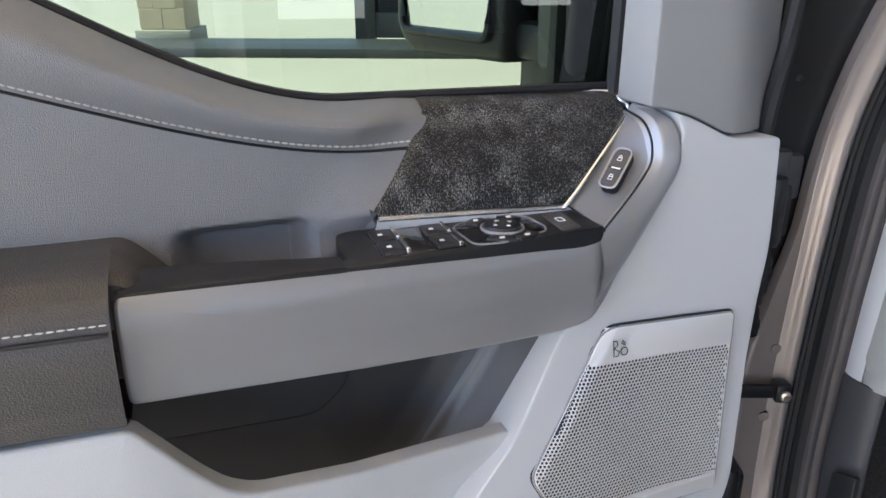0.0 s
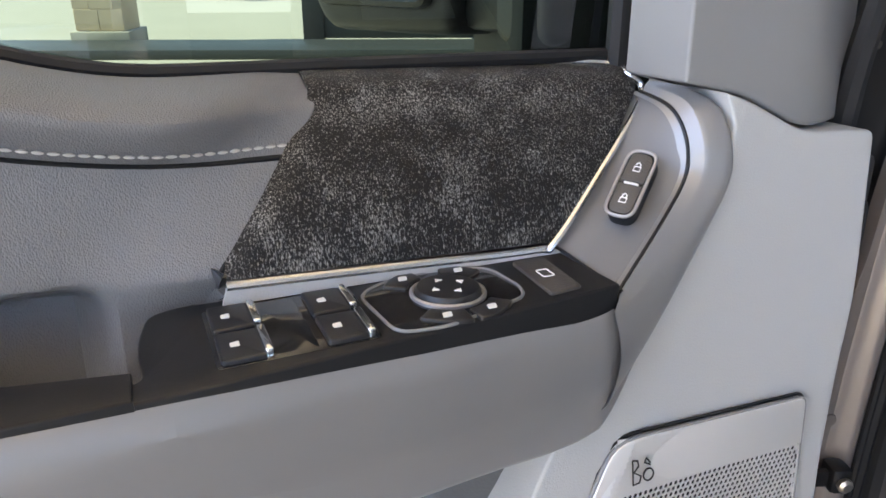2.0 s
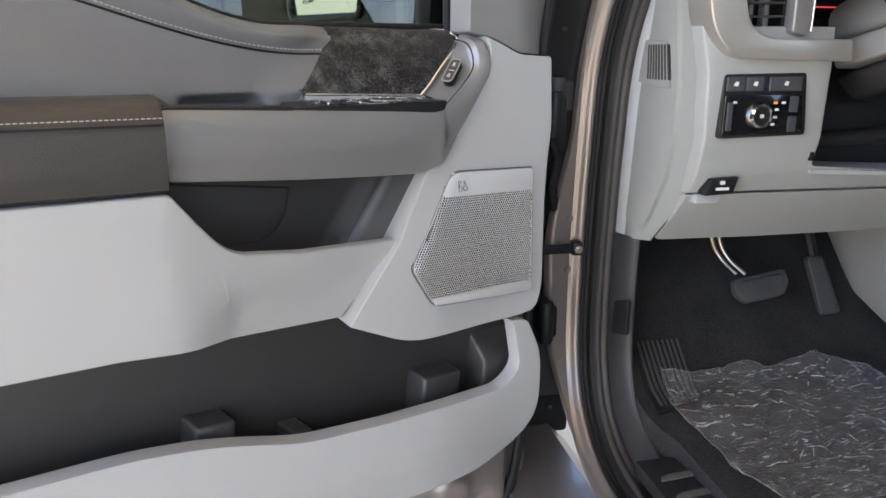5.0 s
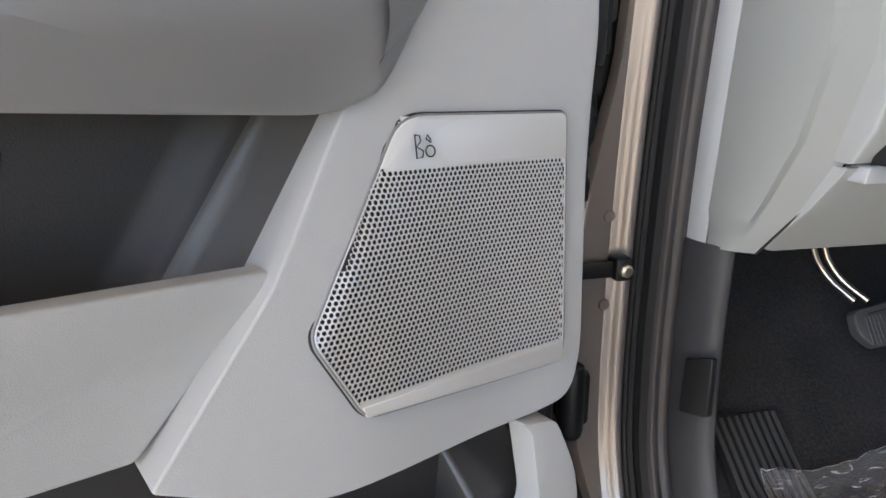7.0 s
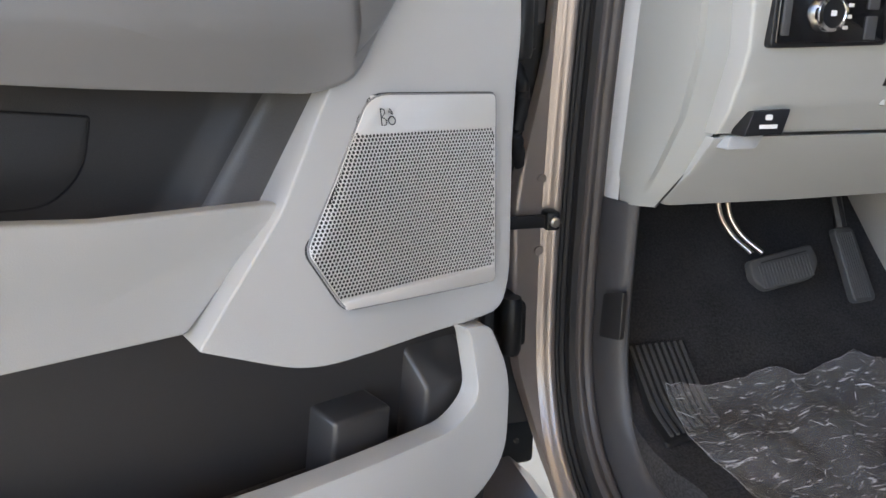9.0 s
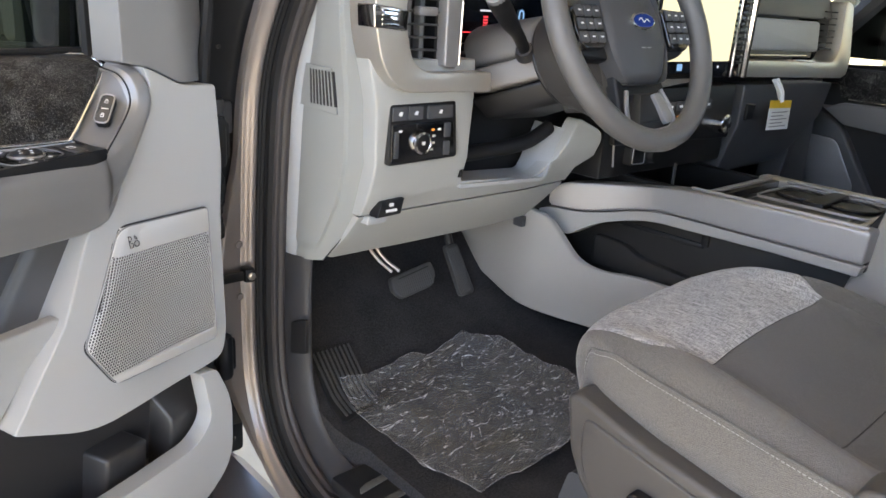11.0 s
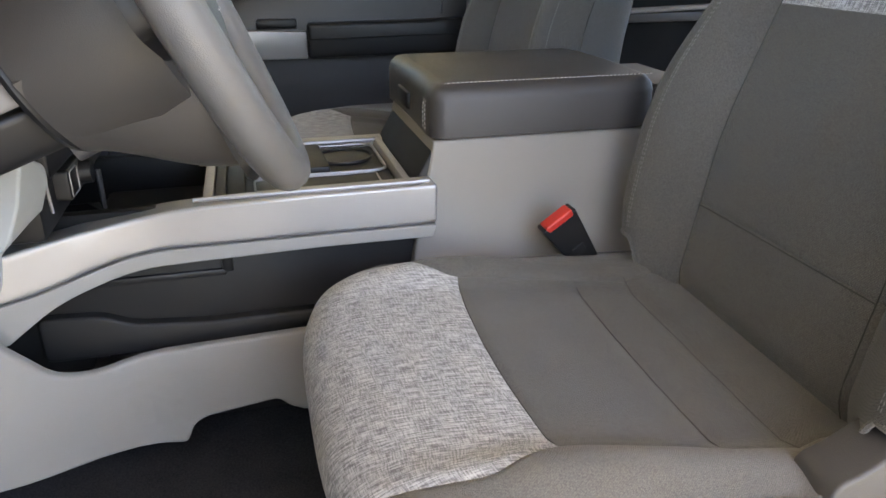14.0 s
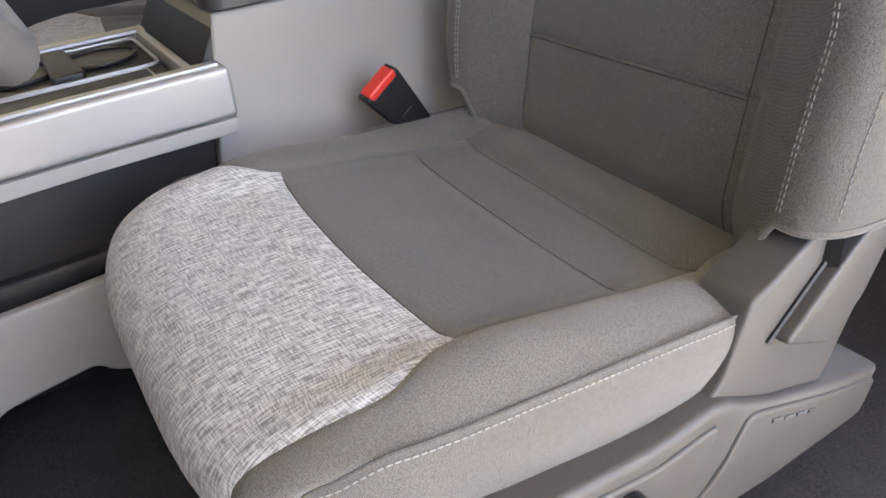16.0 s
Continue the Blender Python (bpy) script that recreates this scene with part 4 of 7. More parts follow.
part("housing", plate(rounded([(-0.028, 1.40), (-0.030, 1.83), (0.258, 1.83), (0.262, 1.43), (0.225, 1.395)], [0.02, 0.03, 0.04, 0.05, 0.03], 5), -0.17, 0.0, 0.022, on_mirror), BLACK, mirror_head)
for z0, z1, label in ((1.428, 1.522, "wide-angle lower mirror glass"), (1.545, 1.80, "large upper mirror glass")):
    face = rounded([(0.0, z0), (0.0, z1), (0.225, z1), (0.225, z0)], 0.018, 5)
    part("mirror_glass", plate(face, -0.004, 0.003, 0.001, on_mirror), MIRROR, mirror_head, label)
    part("glass_rim", tube([on_mirror(a, b, 0.004) for a, b in face], 0.0065, 8, closed=True), BLACK, mirror_head)
part("mirror_arm", join(block((0.04, -0.345, 1.405), (0.115, -0.20, 1.450), 0.012), block((0.04, -0.345, 1.50), (0.115, -0.20, 1.55), 0.012)), BLACK, mirror_head)
part("arm_bracket", plate(rounded([(0.125, 1.40), (0.13, 1.60), (-0.02, 1.60), (-0.03, 1.40)], 0.015), -0.235, -0.165, 0.008, lambda a, b, d: Vector((a, d, b))), CHARCOAL, mirror_head)
# ---- the cab's side: door aperture, hinge pillar, sill ----
APERTURE = [(0.20, 1.93), (0.40, 1.80), (0.585, 1.62), (0.690, 1.50), (0.762, 1.37), (0.785, 1.22), (0.796, 1.05), (0.797, 0.92), (0.785, 0.83), (0.745, 0.752), (0.67, 0.702), (0.56, 0.685), (0.3, 0.68), (0.0, 0.68), (-0.5, 0.68), (-0.9, 0.68)]
LINE = [(p.x, p.y) for p in curve_points([(y, z, 0) for y, z in APERTURE], 6)]
NORMAL = []
for i in range(len(LINE)):
    a, b = LINE[max(0, i - 1)], LINE[min(len(LINE) - 1, i + 1)]
    dy, dz = b[0] - a[0], b[1] - a[1]
    k = math.hypot(dy, dz)
    NORMAL.append((-dz / k, dy / k))


def rim_point(i, x, off):
    """A point of the door opening's edge: x across the cab, off outwards from the opening."""
    (y, z), (ny, nz) = LINE[i], NORMAL[i]
    return Vector((x, y + ny * off, z + nz * off))


def rim_sheet(section, i0=0, i1=None, thick=0.0, per=3):
    i1 = len(LINE) - 1 if i1 is None else i1
    sec = curve_points([(x, o, 0) for x, o in section], per)
    return sheet(lambda s, t: rim_point(round(lerp(i0, i1, s)), sec[round(t * (len(sec) - 1))].x, sec[round(t * (len(sec) - 1))].y), i1 - i0, len(sec) - 1, thick)


cab = tagged(new("cab_wall_driver"), "pewter painted cab side round the open doorway", "truck body", kind="structure")
cab.matrix_world = RIG
part("door_jamb", rim_sheet([(0.452, 0.022), (0.438, 0.014), (0.428, 0.0), (0.421, -0.003), (0.412, 0.003), (0.404, 0.006), (0.401, 0.012)]), PAINT, cab, "pewter painted metal door jamb")
FLANGE = [(0.60, 0.400), (0.73, 0.4045), (0.79, 0.392), (0.85, 0.376), (0.91, 0.367), (1.056, 0.363), (1.10, 0.368), (1.21, 0.391), (1.24, 0.396), (1.39, 0.400), (1.95, 0.402)]


def flange(s, t):
    i = round(lerp(0, len(LINE) * 0.66, s))
    edge_x = between(FLANGE, LINE[i][1])
    return rim_point(i, lerp(0.408, edge_x, t), 0.0055 + 0.012 * max(0.0, (t - 0.8) / 0.2) ** 2)


part("recess_liner", rim_sheet([(0.402, 0.012), (0.401, 0.030), (0.385, 0.036), (0.345, 0.045), (0.300, 0.075), (0.290, 0.16)], 0, min(i for i in range(len(LINE)) if LINE[i][1] < 0.80)), RUBBER, cab, "black hinge recess")
part("jamb_flange", sheet(flange, 80, 10, 0.002), PAINT, cab, "pewter painted hinge flange")
for z in (1.098, 1.008):
    part("flange_plug", moved(turned([(0.006, 0.0), (0.0055, 0.0012), (0.0, 0.0014)], 14), pose(0.402, 0.7985, z, 90, 0, 0)), PAINT, cab)
for x, o, r in ((0.4525, 0.000, 0.0105), (0.4395, 0.004, 0.0068), (0.4315, -0.0005, 0.0036)):
    part("door_seal", tube([rim_point(i, x, o) for i in range(len(LINE))], r, 8, up=(1, 0, 0)), RUBBER, cab, "black rubber door seal")
part("seal_lip", rim_sheet([(0.452, -0.010), (0.456, -0.015), (0.462, -0.014), (0.465, -0.010), (0.470, -0.013), (0.475, -0.0125), (0.478, -0.009), (0.483, -0.010), (0.486, 0.0)], thick=0.002, per=4), SEALTRIM, cab, "ribbed dark brown seal trim")
top_i = min(range(len(LINE)), key=lambda i: abs(LINE[i][1] - 1.077))
part("pillar_lining", rim_sheet([(0.479, 0.000), (0.480, -0.016), (0.483, -0.026), (0.488, -0.03), (0.497, 0.0)], 0, top_i, 0.002), GREY, cab, "light grey pillar lining")
end_i = min(range(len(LINE)), key=lambda i: abs(LINE[i][0] - 0.44) + abs(LINE[i][1] - 0.68))
part("kick_panel", rim_sheet([(0.477, -0.002), (0.480, -0.020), (0.486, -0.036), (0.496, -0.050), (0.506, -0.050), (0.512, -0.02)], top_i, end_i, 0.002), KICK, cab, "dark grey kick panel")
part("kick_access_cover", plate(rounded([(0.762, 0.958), (0.735, 0.968), (0.735, 0.905), (0.764, 0.900)], 0.004), -0.004, 0.0015, 0.001, lambda a, b, d: Vector((0.4745 - d + (0.765 - a) * 0.45, a, b))), BLACK, cab)
scuff = part("scuff_plate", block((0.455, -0.6, 0.720), (0.560, 0.610, 0.7465), 0.006), SCUFF, cab, "black ribbed sill scuff plate")
for i in range(16):
    y = 0.553 - i * 0.0475
    part("scuff_rib", plate(rounded([(0.468, y - 0.010), (0.552, y - 0.001), (0.550, y + 0.012), (0.490, y + 0.008), (0.474, y + 0.002)], 0.003), 0.0, 0.0026, 0.0013, lambda a, b, d: Vector((a, b, 0.7455 + d))), RIB, scuff)
part("sill_filler", block((0.455, -1.0, 0.58), (0.58, 0.66, 0.702), 0.006), RUBBER, cab)
part("floor_pan", block((0.50, -1.0, 0.66), (2.2, 1.15, 0.708), 0.006), LINING, cab)
part("rocker", tube([(0.36, y, 0.57) for y in (0.9, -1.0)], 0.09, 16, profile=[(0.9, 0.9), (-0.6, 1.0), (-1.0, 0.6), (-1.0, -0.8), (0.9, -1.2)]), PAINT, cab)
# Out of view: added so the cab's rear side shuts out light.
rear_side = tagged(new("cab_wall_rear_side"), "unseen pewter cab side with rear door and tinted window, blocking light", "truck body", kind="structure")
rear_side.matrix_world = RIG
part("door_pillar", block((0.37, -0.62, 0.60), (0.47, -0.45, 1.99), 0.02), PAINT, rear_side)
part("rear_door_panel", block((0.32, -1.75, 0.60), (0.44, -0.625, 1.42), 0.025), PAINT, rear_side)
part("rear_window", block((0.395, -1.75, 1.42), (0.403, -0.625, 1.95), 0.0), GLASS_DEEP, rear_side, "dark tinted rear window")
part("rear_pillar", block((0.37, -2.02, 0.60), (0.47, -1.755, 1.99), 0.02), PAINT, rear_side)
screen_glass = tagged(part("windscreen", sheet(lambda s, t: (lerp(0.52, 2.17, s), lerp(0.25, 1.06, t), lerp(1.985, 1.60, t) + 0.03 * math.sin(math.pi * t)), 8, 8), GLASS_SCREEN), "sloping windscreen glass", "windscreen", kind="structure")
screen_glass.matrix_world = RIG
# dark recess of the hinge side with its hinges and check strap
part("hinge_recess", join(block((0.13, 0.82, 0.74), (0.368, 1.15, 1.95), 0.01), block((0.30, 0.93, 0.62), (0.47, 1.15, 1.95), 0.01)), RUBBER, cab)
for z in (1.275, 0.93):
    part("door_hinge", join(block((0.345, 0.755, z - 0.028), (0.372, 0.83, z + 0.028), 0.006), moved(turned([(0.011, -0.036), (0.013, -0.03), (0.013, 0.03), (0.011, 0.036)], 16), Matrix.Translation((0.352, 0.758, z)))), BLACK, cab)
part("hinge_knuckle", join(moved(turned([(0.013, -0.030), (0.015, -0.026), (0.015, 0.026), (0.013, 0.030)], 18), Matrix.Translation((0.368, 0.800, 1.300))), block((0.345, 0.80, 1.275), (0.400, 0.835, 1.325), 0.006)), CHARCOAL, cab, "dark steel hinge")
part("wiring_loom", tube(curve_points([(0.360, 0.815, 1.245), (0.374, 0.80, 1.20), (0.366, 0.798, 1.15), (0.380, 0.81, 1.11)], 6), [0.008 + 0.0015 * (i % 2) for i in range(19)], 10), RUBBER, cab)
for y, z in ((0.80, 1.435), (0.80, 1.405), (0.79, 0.76)):
    part("hinge_bolt", moved(turned([(0.0036, 0.0), (0.0036, 0.002), (0.0025, 0.002), (0.0025, 0.0035), (0.0, 0.0035)], 12), pose(0.374, y - 0.01, z, 90, 0, 0)), POCKET, cab)
strap = part("check_strap", join(block((0.30, 0.785, 1.040), (0.415, 0.792, 1.056), 0.002), block((0.402, 0.778, 1.037), (0.420, 0.800, 1.061), 0.004)), BLACK, cab, "black steel door check strap")
part("strap_bolt", moved(turned([(0.0065, 0), (0.0065, 0.004), (0.004, 0.006), (0.0, 0.006)], 8), pose(0.411, 0.777, 1.049, 90, 0, 0)), STEEL, strap)
part("harness_boot", tube(curve_points([(0.29, 0.80, 1.30), (0.33, 0.775, 1.27), (0.37, 0.80, 1.25)], 6), [0.016 + 0.003 * (i % 2) for i in range(13)], 10), RUBBER, cab)

# ---- floor, firewall, far side and roof ----
floor_ob = tagged(part("floor", sheet(lambda s, t: (lerp(lerp(0.490, 0.514, smooth((0.66 - lerp(-1.0, 1.0, t)) / 0.08)) + 0.012 - 0.002 * (s == 0), 2.19, max(0.0, s - 0.025) / 0.975), lerp(-1.0, 1.0, t), -0.055 * (s == 0) + between([(-1.0, 0.765), (0.55, 0.768), (0.72, 0.80), (0.86, 0.90), (1.0, 1.05)], lerp(-1.0, 1.0, t)) + 0.006 * noise.noise((s * 9, t * 12, 0))), 40, 60), CARPET), "black carpeted cab floor", "floor", kind="structure")
floor_ob.matrix_world = RIG
firewall = tagged(part("firewall", block((0.47, 0.98, 0.9), (2.22, 1.02, 1.40), 0.0), CARPET), "dark lined firewall", "wall", kind="structure")
firewall.matrix_world = RIG
roof = tagged(part("ceiling", block((0.46, -2.0, 1.98), (2.23, 0.25, 2.03), 0.01), GREY), "grey cab headliner", "ceiling", kind="structure")
roof.matrix_world = RIG
rear = tagged(part("wall_rear", block((0.46, -2.04, 0.70), (2.23, -2.0, 1.45), 0.01), CHARCOAL), "dark cab rear wall", "wall", kind="structure")
rear.matrix_world = RIG
# ---- dashboard ----
dash = thing("dashboard", "grey plastic dashboard with satin silver trim bands", "dashboard")
xyz = lambda a, b, d: Vector((a, d, b))


def face_y(z):
    return between([(1.06, 0.738), (1.077, 0.722), (1.12, 0.682), (1.165, 0.645), (1.20, 0.622), (1.25, 0.604), (1.36, 0.592), (1.6, 0.60)], z)


CAP_L = [(1.07, 0.490, 0.775), (1.26, 0.491, 0.770), (1.40, 0.492, 0.755), (1.486, 0.490, 0.738), (1.62, 0.488, 0.700)]
CAP_R = [(1.07, 0.514, 0.728), (1.12, 0.528, 0.690), (1.18, 0.534, 0.645), (1.25, 0.530, 0.612), (1.34, 0.522, 0.603), (1.45, 0.500, 0.602), (1.62, 0.490, 0.606)]


def cap(s, t):
    z = lerp(1.072, 1.62, t)
    a, b = Vector((*between(CAP_L, z), z)), Vector((*between(CAP_R, z), z))
    p = a.lerp(b, s)
    out = Vector((-0.95, -0.30, 0)).normalized()
    bulge = 0.010 * math.sin(math.pi * s) + 0.006 * smooth((0.70 - s) / 0.035) * smooth((t - 0.03) / 0.03)
    return p + out * bulge


CAP_SPLIT = (1.503 - 1.072) / 0.548
part("end_cap_top", sheet(lambda a, b: cap(a, lerp(CAP_SPLIT + 0.003, 1.0, b)) + Vector((0.004, 0, 0)), 36, 16, 0.004, face=(-1, -0.5, 0)), CHARCOAL, dash, "charcoal upper end cap")
part("end_cap", sheet(lambda a, b: cap(a, CAP_SPLIT * b), 36, 60, 0.004, face=(-1, -0.5, 0)), GREY_CAP_DIM, dash, "grey dashboard end cap, darkened for weaker light")


def on_cap(a, b, d):
    """a across the cap (0 to 1), b height, d out of it."""
    p = Vector(cap(a, (b - 1.072) / 0.548))
    return p + Vector((-0.95, -0.30, 0)).normalized() * d


outlet = part("demister_vent", cut_plate(rounded([(0.06, 1.325), (0.60, 1.319), (0.54, 1.386), (0.09, 1.388)], 0.012), -0.004, 0.003, 0.0012, on_cap, 0.06), GREY_CAP_DIM, dash)
for i in range(8):
    b = 0.225 + i * 0.046
    part("vent_slot", plate([(b + 0.02, 1.331), (b + 0.042, 1.3305), (b + 0.020, 1.381), (b - 0.002, 1.381)], -0.003, 0.0037, 0.0, on_cap), POCKET, outlet)
part("cap_seam", tube([Vector(cap(1.0, t)) + Vector((-0.0010, -0.0005, 0)) for t in np.linspace(0.0, 0.62, 50)], 0.0012, 5), BLACK, dash)

upper_knee = rounded([(0.526, 1.166), (0.521, 1.25), (0.512, 1.34), (0.497, 1.405), (0.700, 1.405), (0.706, 1.29), (0.7115, 1.206), (0.902, 1.191), (0.935, 1.212), (0.976, 1.300), (1.050, 1.270), (1.040, 1.163)],
                     [0.0, 0.0, 0.0, 0.0, 0.0, 0.03, 0.008, 0.03, 0.03, 0.01, 0.02, 0.004], 4)
part("knee_panel", cut_plate(upper_knee, 0.03, 0.0, 0.006, lambda a, b, d: Vector((a, face_y(b) + d + 0.10 * max(0.0, a - 0.90) - 0.18 * max(0.0, a - 0.90) * (b > 1.22), b)), 0.03), GREY_WARM, dash, "grey knee panel")
lower_knee = rounded([(0.5165, 1.073), (0.526, 1.122), (0.528, 1.162), (1.040, 1.159), (1.020, 1.072), (0.70, 1.070)], [0.02, 0.0, 0.0, 0.003, 0.01, 0.0], 4)
part("lower_knee_panel", cut_plate(lower_knee, 0.04, 0.002, 0.004, lambda a, b, d: Vector((a, face_y(b) + d + 0.10 * max(0.0, a - 0.90), b)), 0.03), GREY_WARM, dash, "grey lower knee panel")
part("cubby_ledge", sheet(lambda s, t: (lerp(0.709, 0.965, s), lerp(0.618, 0.69, t), lerp(1.2045, 1.192, s) + 0.10 * smooth((s - 0.80) / 0.25) + 0.004 * t - 0.004), 24, 4, 0.006, face=(0, 0, 1)), GREY, dash)
part("cubby", join(block((0.705, 0.70, 1.15), (1.02, 0.72, 1.42), 0.0), block((0.700, 0.612, 1.215), (0.7065, 0.72, 1.37), 0.0)), BLACK, dash)
part("cubby_duct", tube(curve_points([(0.70, 0.68, 1.235), (0.80, 0.665, 1.24), (0.90, 0.655, 1.25), (0.96, 0.65, 1.275)], 6), 0.014, 10), RUBBER, dash)
part("dash_top", sheet(lambda s, t: (lerp(0.48, 2.20, s), lerp(0.60, 1.1, t), 1.62 - 0.06 * t), 20, 6, 0.02, face=(0, 0, 1)), CHARCOAL, dash)
part("dash_core", block((0.56, 0.735, 1.08), (2.14, 0.97, 1.60), 0.01), BLACK, dash)

# silver surround of the corner vent
ring_line = rounded([(0.478, 1.62), (0.486, 1.45), (0.500, 1.395), (0.535, 1.362), (0.7115, 1.3585), (0.708, 1.388), (0.580, 1.389), (0.552, 1.404), (0.5385, 1.45), (0.5385, 1.62)],
                    [0.0, 0.05, 0.03, 0.03, 0.006, 0.003, 0.02, 0.03, 0.02, 0.0], 6)
part("vent_surround", plate(ring_line, 0.625, 0.566, 0.008, xyz), CHAMPAGNE, dash, "champagne silver trim band")
part("chrome_clip", plate(rounded([(0.482, 1.448), (0.537, 1.444), (0.5395, 1.472), (0.480, 1.478)], 0.003), 0.60, 0.5635, 0.002, xyz), CHROME, dash)
for i in range(4):
    part("clip_rib", plate([(0.494, 1.4515 + i * 0.006), (0.522, 1.4500 + i * 0.006), (0.522, 1.4525 + i * 0.006), (0.494, 1.4540 + i * 0.006)], 0.57, 0.5622, 0, xyz), CHROME, dash)
vent = part("air_vent", plate(rounded([(0.538, 1.62), (0.540, 1.43), (0.556, 1.402), (0.606, 1.398), (0.622, 1.41), (0.622, 1.62)], 0.008), 0.66, 0.622, 0.0, xyz), BLACK, dash, "black louvred air vent")
for i in range(10):
    z = 1.418 + i * 0.0175
    part("louvre", block((0.541, 0.590, z - 0.0014), (0.6175, 0.612, z + 0.0014), 0.0006, 1), CHARCOAL, vent)
for x in (0.572, 0.596):
    part("vane", block((x - 0.004, 0.603, 1.405), (x + 0.004, 0.618, 1.60), 0.001, 1), GREY_MID, vent)
part("vane_tab", block((0.570, 0.578, 1.4655), (0.605, 0.594, 1.4775), 0.003), SILVER, vent)
part("vent_post", plate(rounded([(0.622, 1.396), (0.645, 1.392), (0.652, 1.41), (0.652, 1.62), (0.620, 1.62)], 0.005), 0.598, 0.578, 0.003, xyz), SILVER_DARK, dash)
part("vent_wall", block((0.618, 0.599, 1.398), (0.650, 0.655, 1.62), 0.002), BLACK, dash)
part("post_edge", tube([(0.650, 0.579, 1.398), (0.652, 0.579, 1.62)], 0.0018, 6), CHROME, dash)

# light switch block
switches = part("light_switch_panel", plate(rounded([(0.5365, 1.2525), (0.5365, 1.342), (0.664, 1.344), (0.673, 1.256)], 0.006), 0.61, 0.5935, 0.002, xyz), BLACK, dash, "black light switch block")
for x0, x1 in ((0.5405, 0.5685), (0.5705, 0.5975), (0.6065, 0.657)):
    b = part("push_switch", plate(rounded([(x0, 1.318), (x1, 1.3185), (x1, 1.3385), (x0, 1.338)], 0.002), 0.60, 0.5912, 0.0012, xyz), CHARCOAL, switches)
    c = (x0 + x1) / 2
    part("switch_symbol", plate([(c - 0.004, 1.3265), (c + 0.002, 1.325), (c + 0.004, 1.331), (c - 0.001, 1.3315)], 0.595, 0.5907, 0, xyz), WHITE, b)
part("light_panel", plate(rounded([(0.5405, 1.2565), (0.5405, 1.313), (0.660, 1.314), (0.667, 1.259)], 0.004), 0.60, 0.5922, 0.0012, xyz), PIANO, switches)
dial = part("light_dial", moved(turned([(0.0185, 0.0), (0.0185, 0.008), (0.0165, 0.0135), (0.0135, 0.0145), (0.0125, 0.0125), (0.0, 0.0125)], 40), pose(0.5935, 0.596, 1.2845, 90, 0, 0)), CHROME, switches, "bright ringed rotary dial")
part("dial_face", moved(turned([(0.0128, 0.0), (0.0128, 0.0132), (0.0, 0.0132)], 32), pose(0.5935, 0.596, 1.2845, 90, 0, 0)), BLACK, dial)
part("dial_mark", plate(rounded([(0.5905, 1.282), (0.5965, 1.282), (0.5965, 1.287), (0.5905, 1.287)], 0.001), 0.583, 0.5822, 0, xyz), WHITE, dial)
for i, (x, z) in enumerate(((0.619, 1.302), (0.6215, 1.2925), (0.6205, 1.282), (0.6175, 1.272), (0.6315, 1.302), (0.556, 1.303))):
    part("dial_symbol", plate([(x - 0.003, z - 0.0016), (x + 0.003, z - 0.0016), (x + 0.003, z + 0.0016), (x - 0.003, z + 0.0016)], 0.596, 0.5917, 0, xyz), GLOW_AMBER if i == 0 else WHITE, switches)
for z in (1.300, 1.272):
    part("dimmer_key", plate(rounded([(0.641, z - 0.011), (0.654, z - 0.011), (0.654, z + 0.011), (0.641, z + 0.011)], 0.002), 0.597, 0.5902, 0.001, xyz), CHARCOAL, switches)
part("dimmer_wheel", block((0.5445, 0.5895, 1.264), (0.5525, 0.598, 1.303), 0.001), CHARCOAL, switches)
brake_key = part("parking_brake_switch", plate(rounded([(0.539, 1.1665), (0.548, 1.191), (0.592, 1.193), (0.585, 1.168)], 0.002), 0.64, 0.619, 0.002, xyz), BLACK, dash)
part("brake_symbol", join(plate(rounded([(0.562, 1.1825), (0.570, 1.1825), (0.570, 1.188), (0.562, 1.188)], 0.002), 0.62, 0.618, 0, xyz), plate([(0.556, 1.174), (0.577, 1.174), (0.577, 1.178), (0.556, 1.178)], 0.62, 0.618, 0, xyz)), WHITE, brake_key)
part("switch_scoop", plate(rounded([(0.536, 1.150), (0.540, 1.1645), (0.582, 1.166), (0.572, 1.150)], 0.004), 0.66, 0.640, 0.002, xyz), GREY, dash)

# instrument display
cluster = part("instrument_display", plate(rounded([(0.655, 1.41), (0.655, 1.62), (1.10, 1.62), (1.10, 1.41)], 0.01), 0.735, 0.72, 0.002, xyz), SCREEN_DARK, dash, "dark instrument display")
part("display_hood", block((0.645, 0.66, 1.385), (1.12, 0.735, 1.408), 0.006), BLACK, dash)
for z0, z1 in ((1.4372, 1.4390), (1.4940, 1.4956)):
    part("red_line", plate([(0.757, z0), (0.888, z0), (0.888, z1), (0.757, z1)], 0.721, 0.7185, 0, xyz), GLOW_RED, cluster)
for i in range(4):
    part("red_bar", plate([(0.835, 1.4485 + i * 0.0048), (0.845, 1.4485 + i * 0.0048), (0.845, 1.4517 + i * 0.0048), (0.835, 1.4517 + i * 0.0048)], 0.721, 0.7185, 0, xyz), GLOW_RED, cluster)
for z, w in ((1.4735, 0.014), (1.4425, 0.006)):
    part("small_print", plate([(0.840 - w, z), (0.840 + w, z), (0.840 + w, z + 0.003), (0.840 - w, z + 0.003)], 0.721, 0.7185, 0, xyz), GLOW_WHITE, cluster)
txt = bpy.data.curves.new("speed_figure", 'FONT')
txt.body, txt.size, txt.extrude, txt.align_x = "0", 0.034, 0.0004, 'CENTER'
tx = new("speed_figure", txt)
tx.data.materials.append(GLOW_BLUE)
tx.parent, tx.matrix_local = cluster, pose(0.930, 0.7175, 1.4565, 90, 0, 0)

